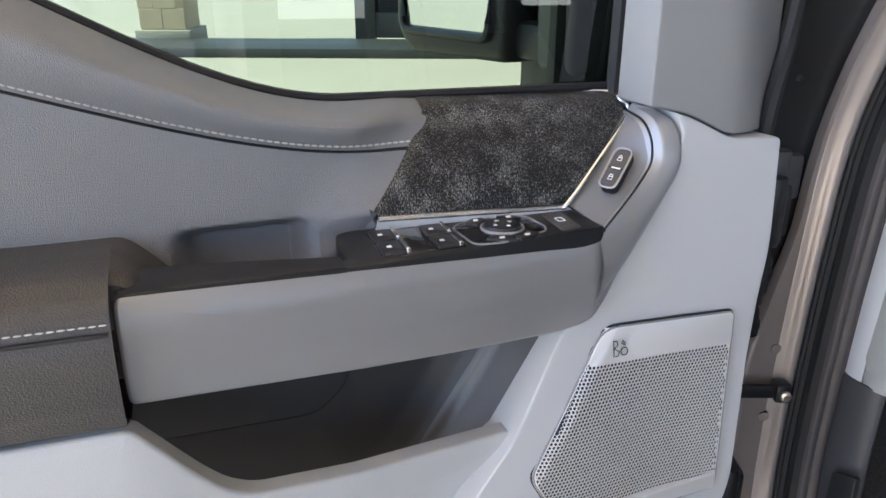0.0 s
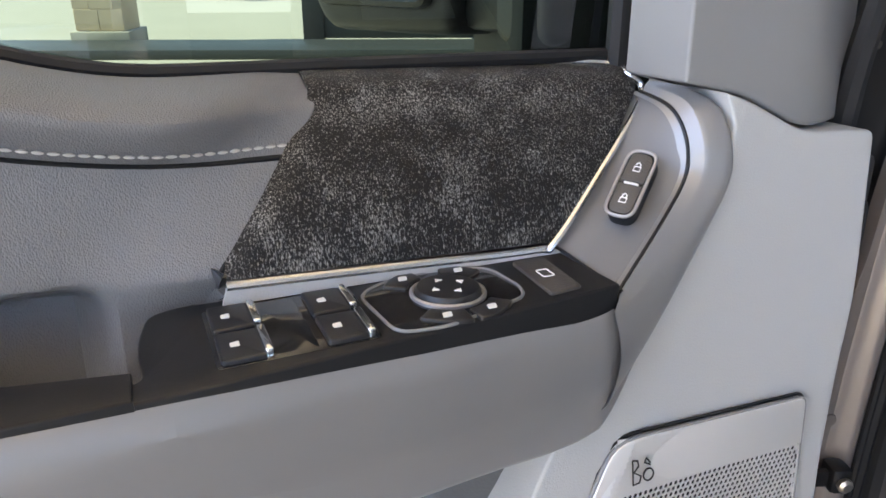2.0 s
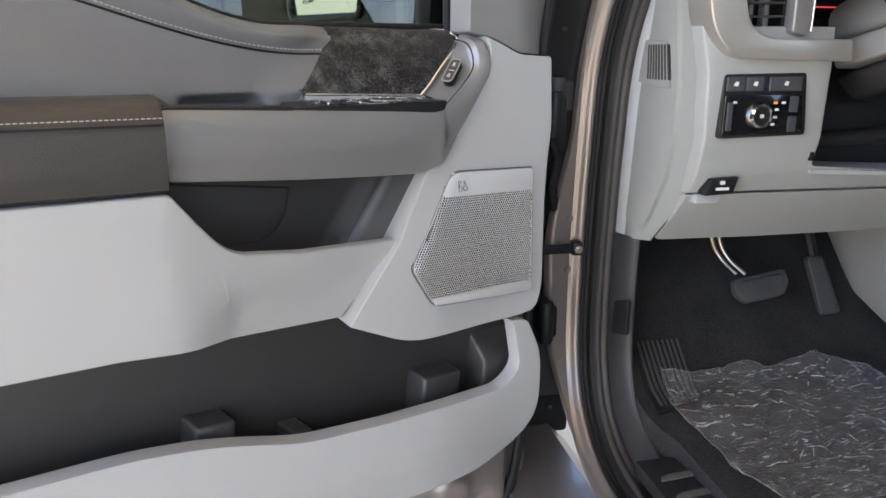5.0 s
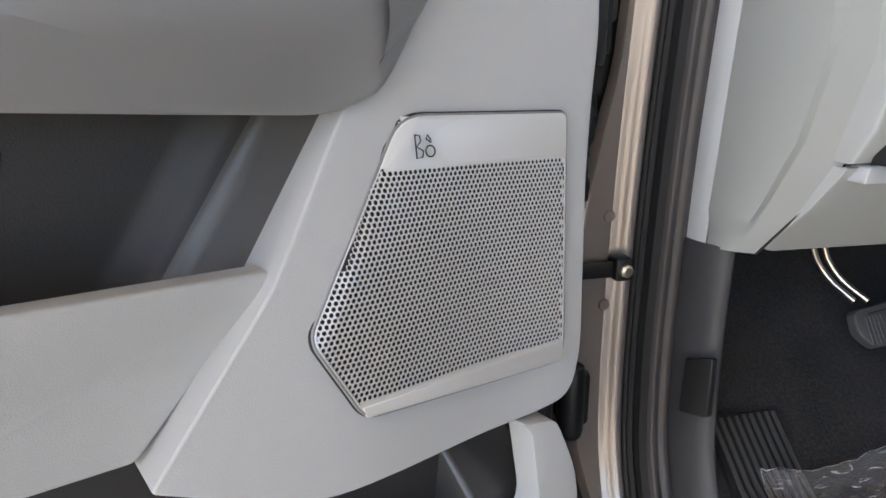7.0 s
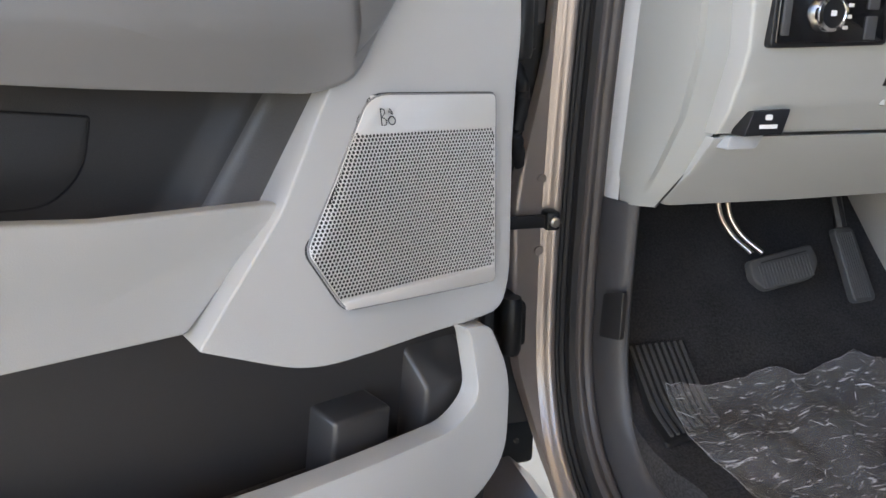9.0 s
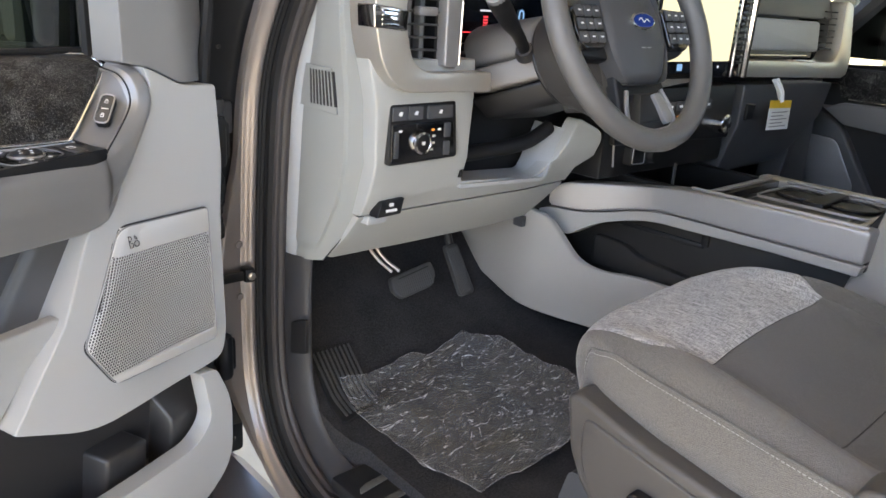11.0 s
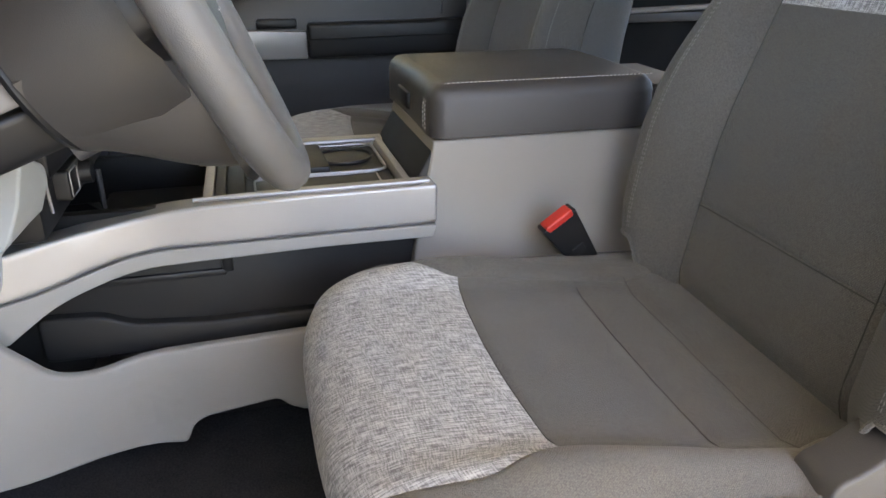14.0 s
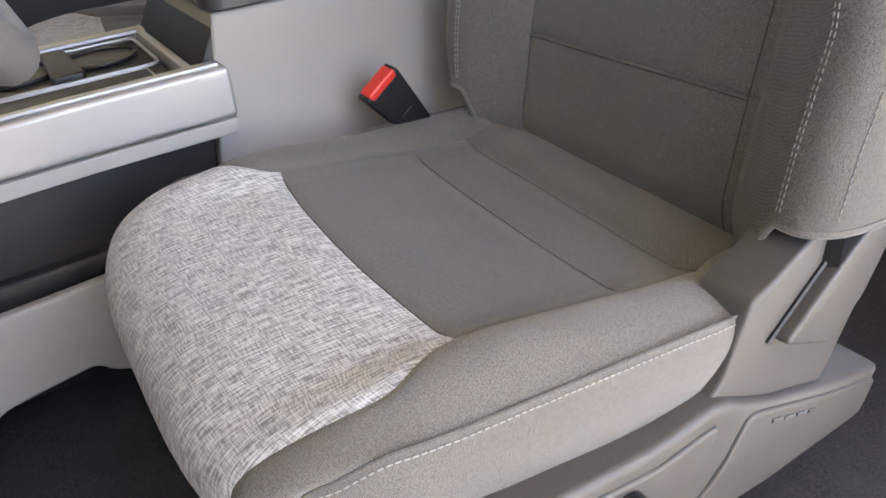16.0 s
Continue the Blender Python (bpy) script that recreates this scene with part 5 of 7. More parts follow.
# centre screen and controls
screen = part("touchscreen", plate(rounded([(1.085, 1.372), (1.085, 1.66), (1.425, 1.66), (1.425, 1.372)], 0.006), 0.57, 0.535, 0.003, xyz), PIANO, dash, "large lit touchscreen")
part("screen_image", plate([(1.10, 1.405), (1.10, 1.65), (1.372, 1.65), (1.372, 1.405)], 0.536, 0.5335, 0, xyz), SCREEN, screen, "pale yellow map on the lit screen")
part("screen_bar", plate([(1.10, 1.383), (1.10, 1.404), (1.372, 1.404), (1.372, 1.383)], 0.536, 0.5333, 0, xyz), SCREEN_DARK, screen)
for x, w, m_ in ((1.135, 0.002, GLOW_WHITE), (1.185, 0.009, GLOW_BLUE), (1.225, 0.0025, GLOW_WHITE), (1.275, 0.003, GLOW_WHITE), (1.33, 0.003, GLOW_WHITE)):
    part("screen_icon", plate([(x - w, 1.394 - w * 0.7), (x + w, 1.394 - w * 0.7), (x + w, 1.394 + w * 0.7), (x - w, 1.394 + w * 0.7)], 0.535, 0.5328, 0, xyz), m_, screen)
part("screen_side_vent", join(*[block((1.385, 0.524, 1.40 + i * 0.012), (1.415, 0.545, 1.405 + i * 0.012), 0.0008, 1) for i in range(20)]), BLACK, dash)
part("screen_bezel", join(tube([(1.432, 0.528, 1.372), (1.432, 0.528, 1.66)], 0.008, 8), tube([(1.378, 0.528, 1.372), (1.378, 0.528, 1.66)], 0.003, 8)), CHROME, dash)
part("stack_body", block((1.092, 0.618, 1.165), (1.575, 0.75, 1.345), 0.008), BLACK, dash)
controls = part("climate_panel", plate(rounded([(1.11, 1.235), (1.11, 1.345), (1.57, 1.345), (1.57, 1.22)], 0.01), 0.68, 0.605, 0.004, xyz), BLACK, dash, "black climate control panel")
for i in range(9):
    part("control_key", plate(rounded([(1.125 + i * 0.038, 1.295), (1.155 + i * 0.038, 1.295), (1.155 + i * 0.038, 1.315), (1.125 + i * 0.038, 1.315)], 0.002), 0.610, 0.600, 0.001, xyz), CHARCOAL, controls)
    part("control_print", plate([(1.134 + i * 0.038, 1.302), (1.146 + i * 0.038, 1.302), (1.146 + i * 0.038, 1.307), (1.134 + i * 0.038, 1.307)], 0.601, 0.5992, 0, xyz), WHITE, controls)
for x, m_ in ((1.335, CHARCOAL), (1.51, CHROME)):
    k = part("control_knob", moved(turned([(0.024, 0), (0.022, 0.022), (0.018, 0.025), (0.0, 0.025)], 28), pose(x, 0.606, 1.258, 90, 0, 0)), m_, controls)
part("knob_light", tube([(1.335 + 0.026 * math.cos(q), 0.604, 1.258 + 0.026 * math.sin(q)) for q in np.linspace(0.6, 2.0, 8)], 0.0010, 5), GLOW_AMBER, controls)
part("trailer_switch", join(plate(rounded([(1.168, 1.190), (1.168, 1.230), (1.262, 1.226), (1.262, 1.188)], 0.006), 0.63, 0.600, 0.003, xyz), moved(turned([(0.017, 0), (0.015, 0.016), (0.0, 0.016)], 20), pose(1.240, 0.602, 1.208, 90, 0, 0))), BLACK, dash)
part("switch_outline", tube([(a, 0.5995, b) for a, b in rounded([(1.173, 1.194), (1.173, 1.226), (1.216, 1.224), (1.216, 1.192)], 0.005)], 0.0009, 5, closed=True, up=(0, 1, 0)), SILVER, dash)
part("chrome_upright", tube([(1.132, 0.616, 1.189), (1.124, 0.616, 1.241)], 0.0022, 8), SILVER_DARK, dash)

# passenger side of the dash
band_line = rounded([(0.98, 1.338), (1.12, 1.342), (1.44, 1.372), (1.55, 1.365), (2.095, 1.352), (2.125, 1.362), (2.132, 1.40), (2.075, 1.545), (2.02, 1.552), (2.045, 1.43), (2.02, 1.395), (1.56, 1.402), (1.44, 1.404), (1.12, 1.374), (0.98, 1.372)],
                    [0.004, 0.02, 0.02, 0.03, 0.012, 0.01, 0.02, 0.02, 0.02, 0.02, 0.03, 0.03, 0.02, 0.02, 0.004], 4)
part("dash_band", plate(band_line, 0.63, 0.574, 0.007, xyz), CHAMPAGNE, dash, "pale satin silver dash band")
# The pad's light grey stands in for sky mirrored on its gloss.
part("passenger_pad", plate(rounded([(1.46, 1.425), (1.45, 1.495), (1.93, 1.495), (1.95, 1.42)], 0.012), 0.66, 0.592, 0.010, xyz), GREY, dash, "passenger dash pad, pale to imitate its sky reflection")
part("passenger_upper_pad", plate(rounded([(1.45, 1.50), (1.44, 1.575), (1.96, 1.575), (2.02, 1.50)], 0.015), 0.68, 0.598, 0.014, xyz), CHARCOAL, dash)
part("passenger_slot", block((1.47, 0.60, 1.405), (1.93, 0.62, 1.424), 0.002), BLACK, dash)
part("slot_chrome", tube([(1.50, 0.5985, 1.413), (1.90, 0.5985, 1.410)], 0.002, 6), CHROME, dash)
pv = part("passenger_vent", plate(rounded([(1.965, 1.415), (1.95, 1.53), (2.02, 1.54), (2.04, 1.43)], 0.01), 0.66, 0.61, 0.002, xyz), BLACK, dash)
for i in range(7):
    z = 1.428 + i * 0.0155
    part("louvre", block((1.955, 0.592, z - 0.0016), (2.03, 0.612, z + 0.0016), 0.0006, 1), BLACK, pv)
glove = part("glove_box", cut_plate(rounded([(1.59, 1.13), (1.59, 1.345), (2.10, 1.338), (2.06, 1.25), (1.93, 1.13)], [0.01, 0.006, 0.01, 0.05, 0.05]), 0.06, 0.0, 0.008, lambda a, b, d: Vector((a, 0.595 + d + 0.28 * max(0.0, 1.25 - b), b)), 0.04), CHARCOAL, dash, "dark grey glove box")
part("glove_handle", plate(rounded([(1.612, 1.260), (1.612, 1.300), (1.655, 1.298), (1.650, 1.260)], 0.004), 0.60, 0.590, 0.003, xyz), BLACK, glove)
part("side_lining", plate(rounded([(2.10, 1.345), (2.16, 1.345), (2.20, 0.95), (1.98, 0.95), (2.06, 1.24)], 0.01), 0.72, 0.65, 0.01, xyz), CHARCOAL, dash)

tag = thing("hanging_tag", "white card tag with a yellow header hanging from the glove box", "tag")
part("card", plate(rounded([(1.655, 1.240), (1.652, 1.292), (1.768, 1.288), (1.772, 1.236)], 0.002), 0.5565, 0.5555, 0.0, xyz), WHITE, tag)
part("header", plate([(1.6523, 1.2922), (1.651, 1.311), (1.766, 1.307), (1.7678, 1.2882)], 0.5565, 0.5555, 0.0, xyz), YELLOW, tag, "yellow printed header")
part("loop", tube([(1.708, 0.556, 1.305), (1.696, 0.562, 1.335), (1.686, 0.574, 1.358), (1.694, 0.570, 1.358), (1.706, 0.558, 1.33), (1.709, 0.556, 1.305)], 0.006, 6), WHITE, tag)
for i in range(5):
    part("print_line", plate([(1.668, 1.246 + i * 0.0085), (1.668, 1.2482 + i * 0.0085), (1.755 - 0.02 * (i % 2), 1.2467 + i * 0.0085), (1.755 - 0.02 * (i % 2), 1.2445 + i * 0.0085)], 0.5558, 0.5551, 0, xyz), GREY_MID, tag)

# ---- steering column and wheel ----
TILT_W = radians(24.2)
WHEEL = RIG @ Matrix(((1, 0, 0, 0.849), (0, math.sin(TILT_W), -math.cos(TILT_W), 0.419), (0, math.cos(TILT_W), math.sin(TILT_W), 1.472), (0, 0, 0, 1)))
column = thing("steering_column", "grey steering column shroud with a black indicator stalk", "steering column", m=WHEEL)
def flare(a, b, d):
    """The shroud widens and rises towards the dash."""
    k = max(0.0, -0.132 - d)
    return Vector((a * (1 + 9.0 * min(k, 0.075)), b * (1 + 4.0 * min(k, 0.075) * (b > 0)) + 0.08 * k, d))


part("upper_shroud", cut_plate(rounded([(-0.066, 0.004), (-0.062, 0.042), (-0.036, 0.062), (0.036, 0.062), (0.062, 0.042), (0.066, 0.004)], 0.02), -0.25, -0.134, 0.008, flare, 0.02), SHROUD_TOP, column)
part("shroud_band", cut_plate(rounded([(-0.066, -0.036), (-0.069, 0.002), (0.069, 0.002), (0.066, -0.036)], 0.006), -0.245, -0.131, 0.004, flare, 0.02), SHROUD, column, "warm grey shroud band")
part("lower_shroud", cut_plate(rounded([(-0.058, -0.038), (-0.040, -0.078), (0.052, -0.080), (0.058, -0.038)], 0.010), -0.27, -0.134, 0.006, flare, 0.02), BLACK, column)
part("shroud_step", plate(rounded([(-0.030, -0.050), (-0.026, -0.094), (0.050, -0.096), (0.050, -0.050)], 0.008), -0.14, -0.118, 0.004), KICK, column)
part("wheel_back_cover", moved(turned([(0.074, -0.131), (0.084, -0.128), (0.091, -0.10), (0.098, -0.06), (0.096, -0.034), (0.07, -0.022), (0.0, -0.020)], 40), Matrix.Translation((0, -0.012, 0)) @ Matrix.Diagonal((1.0, 0.95, 1, 1))), COVER, column)
part("cover_gap", tube([(0.079 * math.cos(q), -0.012 + 0.075 * math.sin(q), -0.1315) for q in np.linspace(0, 2 * math.pi, 40, endpoint=False)], 0.0045, 6, closed=True), BLACK, column)


def skirt(s, t):
    """The cover's underside: from the column's end down to the lower spoke."""
    q = abs(2 * s - 1)
    low = lerp(0.092, 0.160, smooth(t) * 0.6 + t * 0.4)
    return (lerp(-1, 1, s) * lerp(0.086, 0.074, t), -(0.02 + (low - 0.02) * (1 - q ** 3)), lerp(-0.128, -0.026, t) - 0.006 * math.sin(math.pi * t))


part("lower_back_cover", sheet(skirt, 28, 14, 0.004, face=(0, -1, -0.6)), COVER, column)
base, tip = WHEEL.inverted() @ RIG @ Vector((0.765, 0.553, 1.420)), WHEEL.inverted() @ RIG @ Vector((0.634, 0.500, 1.500))
stalk = part("indicator_stalk", tube(curve_points([base, base.lerp(tip, 0.3) + Vector((0.004, 0.0, 0)), base.lerp(tip, 0.55), base.lerp(tip, 0.8), tip], 4),
                                     [between([(0, 0.0085), (5, 0.0095), (8, 0.0135), (14, 0.0158), (16, 0.0142)], i) for i in range(17)], 16), BLACK, column)
part("stalk_cap", tube([tip.lerp(base, 0.06), tip + (tip - base) * 0.01], 0.0148, 20), GREY_MID, stalk)
part("stalk_collar", tube([base + (base - tip) * 0.04, base.lerp(tip, 0.05)], [0.0175, 0.013], 16), POCKET, column)

wheel = thing("steering_wheel", "dark grey leather steering wheel with control buttons", "steering wheel", m=WHEEL)
part("rim", tube([(0.176 * math.cos(q), 0.176 * math.sin(q), 0) for q in np.linspace(0, 2 * math.pi, 72, endpoint=False)], 0.0172, 14, closed=True), RIM_LEATHER, wheel, "leather-wrapped rim")
part("hub", cut_plate(rounded([(-0.074, 0.044), (-0.062, 0.058), (0.062, 0.058), (0.074, 0.044), (0.072, -0.046), (0.052, -0.090), (-0.052, -0.090), (-0.072, -0.046)], 0.016), -0.05, 0.014, 0.014, lambda a, b, d: Vector((a, b, d - 2.6 * (a * a + (b + 0.014) ** 2) * (d > 0))), 0.02), CHARCOAL, wheel, "dark grey airbag cover")
part("hub_mark", join(*[plate([(x - 0.005, -0.041), (x + 0.005, -0.041), (x + 0.005, -0.0395), (x - 0.005, -0.0395)], 0.004, 0.0126, 0) for x in (-0.008, 0.006)]), GREY_MID, wheel)
badge = part("badge", moved(turned([(0.0, -0.004), (0.0262, -0.004), (0.0262, 0.003), (0.0240, 0.0044), (0.0, 0.0044)], 40), Matrix.Translation((0.0, -0.002, 0.0125)) @ Matrix.Diagonal((1.15, 0.50, 1, 1))), CHROME, wheel, "plain oval badge with a bright rim")
part("badge_face", moved(turned([(0.0, 0.0), (0.0222, 0.0), (0.0222, 0.0050), (0.0, 0.0054)], 40), Matrix.Translation((0.0, -0.002, 0.0125)) @ Matrix.Diagonal((1.15, 0.46, 1, 1))), BLUE, badge)
part("badge_stroke", tube(curve_points([(-0.014, -0.0015, 0.0180), (-0.008, 0.0015, 0.0180), (-0.002, -0.0045, 0.0180), (0.005, 0.0000, 0.0180), (0.012, -0.0030, 0.0180)], 5), 0.0007, 5), WHITE, badge)
for s in (-1, 1):
    spoke = part("spoke", plate(rounded([(s * 0.060, 0.030), (s * 0.168, 0.026), (s * 0.170, -0.024), (s * 0.120, -0.048), (s * 0.058, -0.052)], 0.012), -0.028, -0.010, 0.006), BLACK, wheel)
    pod = part("button_pod", plate(rounded([(s * 0.078, 0.026), (s * 0.138, 0.022), (s * 0.144, -0.012), (s * 0.130, -0.040), (s * 0.082, -0.038)], 0.010), -0.012, 0.002, 0.003), PIANO, spoke)
    for i in range(3):
        for j in range(3):
            x, y = s * (0.092 + 0.019 * j), 0.014 - 0.0185 * i
            key = part("wheel_button", plate(rounded([(x - 0.008, y - 0.0078), (x + 0.008, y - 0.0078), (x + 0.008, y + 0.0078), (x - 0.008, y + 0.0078)], 0.002), 0.0, 0.0048, 0.0012), CHARCOAL, pod)
            part("button_print", plate([(x - 0.003, y - 0.001), (x + 0.003, y - 0.001), (x + 0.003, y + 0.0012), (x - 0.003, y + 0.0012)], 0.0040, 0.0053, 0), WHITE, pod)
low_spoke = part("lower_spoke", plate(rounded([(-0.058, -0.060), (0.058, -0.060), (0.066, -0.150), (0.040, -0.168), (-0.040, -0.168), (-0.066, -0.150)], 0.014), -0.030, -0.012, 0.005), BLACK, wheel)
for s in (-1, 1):
    # Left blade is coloured black to stand in for the shade on it.
    part("spoke_blade", plate(rounded([(s * 0.016, -0.106), (s * 0.034, -0.102), (s * 0.062, -0.146), (s * 0.036, -0.152)], 0.004), -0.014, -0.004, 0.003), SILVER_DARK if s > 0 else BLACK, low_spoke, "satin silver spoke blade" if s > 0 else "spoke blade coloured black for shade")
part("spoke_opening", plate(rounded([(-0.020, -0.102), (0.020, -0.102), (0.032, -0.146), (-0.032, -0.146)], 0.006), -0.02, -0.0105, 0.002), BLACK, low_spoke)
part("spoke_trim", tube(curve_points([(-0.044, -0.098, -0.009), (-0.056, -0.125, -0.007), (-0.056, -0.148, -0.006), (-0.030, -0.159, -0.006), (0.030, -0.159, -0.006), (0.056, -0.148, -0.006), (0.056, -0.125, -0.007), (0.044, -0.098, -0.009)], 6), 0.0034, 8, up=(0, 0, 1)), SILVER_DARK, low_spoke, "satin silver trim round the lower spoke")

# ---- pedals ----
brake = thing("brake_pedal", "black ribbed rubber brake pedal on a steel arm", "pedal")
def on_pedal(a, b, d):
    return Vector((0.793 + a, 0.823 + b * 0.55 - d * 0.8, 0.948 + b * 0.8 - a * -0.16 + d * 0.5))
pad_b = part("pad", plate(rounded([(-0.052, 0.022), (0.052, 0.022), (0.055, -0.006), (0.038, -0.028), (-0.038, -0.028), (-0.055, -0.006)], 0.008), -0.008, 0.006, 0.003, on_pedal), PEDAL, brake)
for i in range(17):
    x = -0.040 + i * 0.005
    part("tread_rib", plate([(x - 0.0012, -0.024), (x + 0.0012, -0.024), (x + 0.0012, 0.010), (x - 0.0012, 0.010)], 0.004, 0.0072, 0.0004, on_pedal, 1), PEDAL, pad_b)
part("tread_groove", plate([(-0.036, 0.0125), (0.040, 0.0125), (0.040, 0.0145), (-0.036, 0.0145)], 0.004, 0.0064, 0, on_pedal), BLACK, pad_b)
part("arm", tube(curve_points([(0.772, 0.842, 0.965), (0.752, 0.872, 0.99), (0.737, 0.885, 1.03), (0.731, 0.88, 1.12)], 6), 0.0035, 10), STEEL, brake, "bare steel arm")
part("arm", tube(curve_points([(0.756, 0.846, 0.965), (0.738, 0.875, 0.99), (0.721, 0.885, 1.03), (0.714, 0.88, 1.12)], 6), 0.0035, 10), STEEL, brake, "bare steel arm")
gas = thing("accelerator_pedal", "black ribbed accelerator pedal", "pedal")
def on_gas(a, b, d):
    return Vector((0.945 + a + b * 0.10 * -1, 0.848 + b * 0.42 - d * 0.9, 0.930 + b * 0.9 + d * 0.4))
pad_g = part("pad", plate(rounded([(-0.020, 0.060), (0.016, 0.060), (0.024, -0.055), (-0.018, -0.058)], 0.01), -0.008, 0.005, 0.003, on_gas), PEDAL, gas)
for i in range(7):
    x = -0.0135 + i * 0.0042
    part("tread_rib", plate([(x, -0.050), (x + 0.002, -0.050), (x + 0.0015 - 0.003, 0.052), (x - 0.003, 0.052)], 0.003, 0.0066, 0.0004, on_gas, 1), PEDAL, pad_g)
part("arm", tube([(0.938, 0.875, 0.985), (0.93, 0.90, 1.06), (0.93, 0.93, 1.12)], 0.009, 8), BLACK, gas)

# ---- floor covering ----
mat_ob = thing("floor_mat", "ribbed black rubber heel pad on the carpet", "floor mat")
def heel(a, b, d):
    return Vector((a, b, between([(-1.0, 0.765), (0.55, 0.768), (0.72, 0.80), (0.86, 0.90), (1.0, 1.05)], b) + 0.004 + d))
part("pad", cut_plate(rounded([(0.515, 0.66), (0.60, 0.68), (0.625, 0.80), (0.535, 0.80)], 0.01), 0.0, 0.006, 0.002, heel, 0.02), RUBBER, mat_ob)
for i in range(9):
    x = 0.528 + i * 0.0095
    part("rib", cut_plate([(x, 0.67 + 0.2 * (x - 0.52)), (x + 0.004, 0.67 + 0.2 * (x - 0.52)), (x + 0.014, 0.795), (x + 0.010, 0.795)], 0.004, 0.009, 0.0, heel, 0.03), PEDAL, mat_ob)
film = thing("plastic_sheet", "crumpled clear plastic sheet on the carpet", "plastic sheet")
FILM_EDGE = [(0.559, 0.738), (0.537, 0.653), (0.549, 0.561), (0.558, 0.473), (0.578, 0.392), (0.70, 0.393), (0.79, 0.397), (0.93, 0.42), (0.985, 0.47), (0.993, 0.56), (0.962, 0.635), (0.950, 0.715), (0.869, 0.748), (0.778, 0.728), (0.713, 0.737), (0.62, 0.730)]
def film_at(s, t):
    q = t * len(FILM_EDGE)
    a, b = FILM_EDGE[int(q) % len(FILM_EDGE)], FILM_EDGE[(int(q) + 1) % len(FILM_EDGE)]
    f = q - int(q)
    x, y = lerp(0.77, lerp(a[0], b[0], f), s), lerp(0.57, lerp(a[1], b[1], f), s)
    z = between([(-1.0, 0.765), (0.55, 0.768), (0.72, 0.80), (0.86, 0.90), (1.0, 1.05)], y)
    crumple = abs(noise.fractal((x * 9, y * 10, 3.1), 1.0, 2.2, 3)) * 0.015 + abs(noise.noise((x * 34, y * 22, 7))) * 0.007
    return (x, y, z + 0.012 + crumple + 0.006 * smooth((s - 0.85) / 0.15))
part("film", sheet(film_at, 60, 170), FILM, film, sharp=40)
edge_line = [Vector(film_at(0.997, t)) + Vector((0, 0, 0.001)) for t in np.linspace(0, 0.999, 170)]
part("film_edge", tube(edge_line, [0.0001 + 0.0012 * max(0.0, noise.noise((i * 0.11, 4, 0)) - 0.25) for i in range(170)], 5), CREASE_GLINT, film)
rnd = random.Random(5)
# Thin pale ridges that imitate light caught on the folds.
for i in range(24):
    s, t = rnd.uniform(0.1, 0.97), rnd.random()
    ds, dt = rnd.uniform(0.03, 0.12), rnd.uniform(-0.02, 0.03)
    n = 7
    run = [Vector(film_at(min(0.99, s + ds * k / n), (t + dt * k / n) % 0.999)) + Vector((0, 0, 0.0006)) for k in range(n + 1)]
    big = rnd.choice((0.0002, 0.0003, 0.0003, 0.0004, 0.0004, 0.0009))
    part("crease_glint", tube(run, [big * (0.15 + math.sin(math.pi * k / n)) for k in range(n + 1)], 5), CREASE_GLINT, film)
# ---- seats ----
def cushion_profile():
    return curve_points([(0.262, 0.935, 0), (0.312, 0.955, 0), (0.338, 0.995, 0), (0.347, 1.035, 0), (0.334, 1.066, 0), (0.292, 1.082, 0), (0.22, 1.083, 0), (0.14, 1.077, 0), (0.05, 1.062, 0), (-0.04, 1.045, 0), (-0.13, 1.035, 0), (-0.21, 1.035, 0)], 6)


CX, CC = 0.8625, 0.868


def cushion_half(y):
    return between([(-0.2, 0.255), (-0.08, 0.251), (0.03, 0.243), (0.14, 0.236), (0.24, 0.231), (0.30, 0.223), (0.36, 0.218)], y)


def along(k, prof):
    i = k * (len(prof) - 1)
    p, q = prof[int(i)], prof[min(len(prof) - 1, int(i) + 1)]
    return lerp(p.x, q.x, i - int(i)), lerp(p.y, q.y, i - int(i))


def bolster_line(k, sign, prof):
    """How far out the seam between panel and bolster runs; it fans out over the front."""
    y = along(k, prof)[0] if k > 0.45 else 0.33
    return 0.71 + (0.13 if sign < 0 else 0.22) * smooth((y - 0.135) / 0.09)


def weave_end(a, prof):
    """Where along the profile the woven panel stops."""
    goal = 0.151 - 0.022 * a * a
    lo, hi = 0.5, 1.0
    for _ in range(24):
        mid = (lo + hi) / 2
        lo, hi = (mid, hi) if along(mid, prof)[0] > goal else (lo, mid)
    return lo


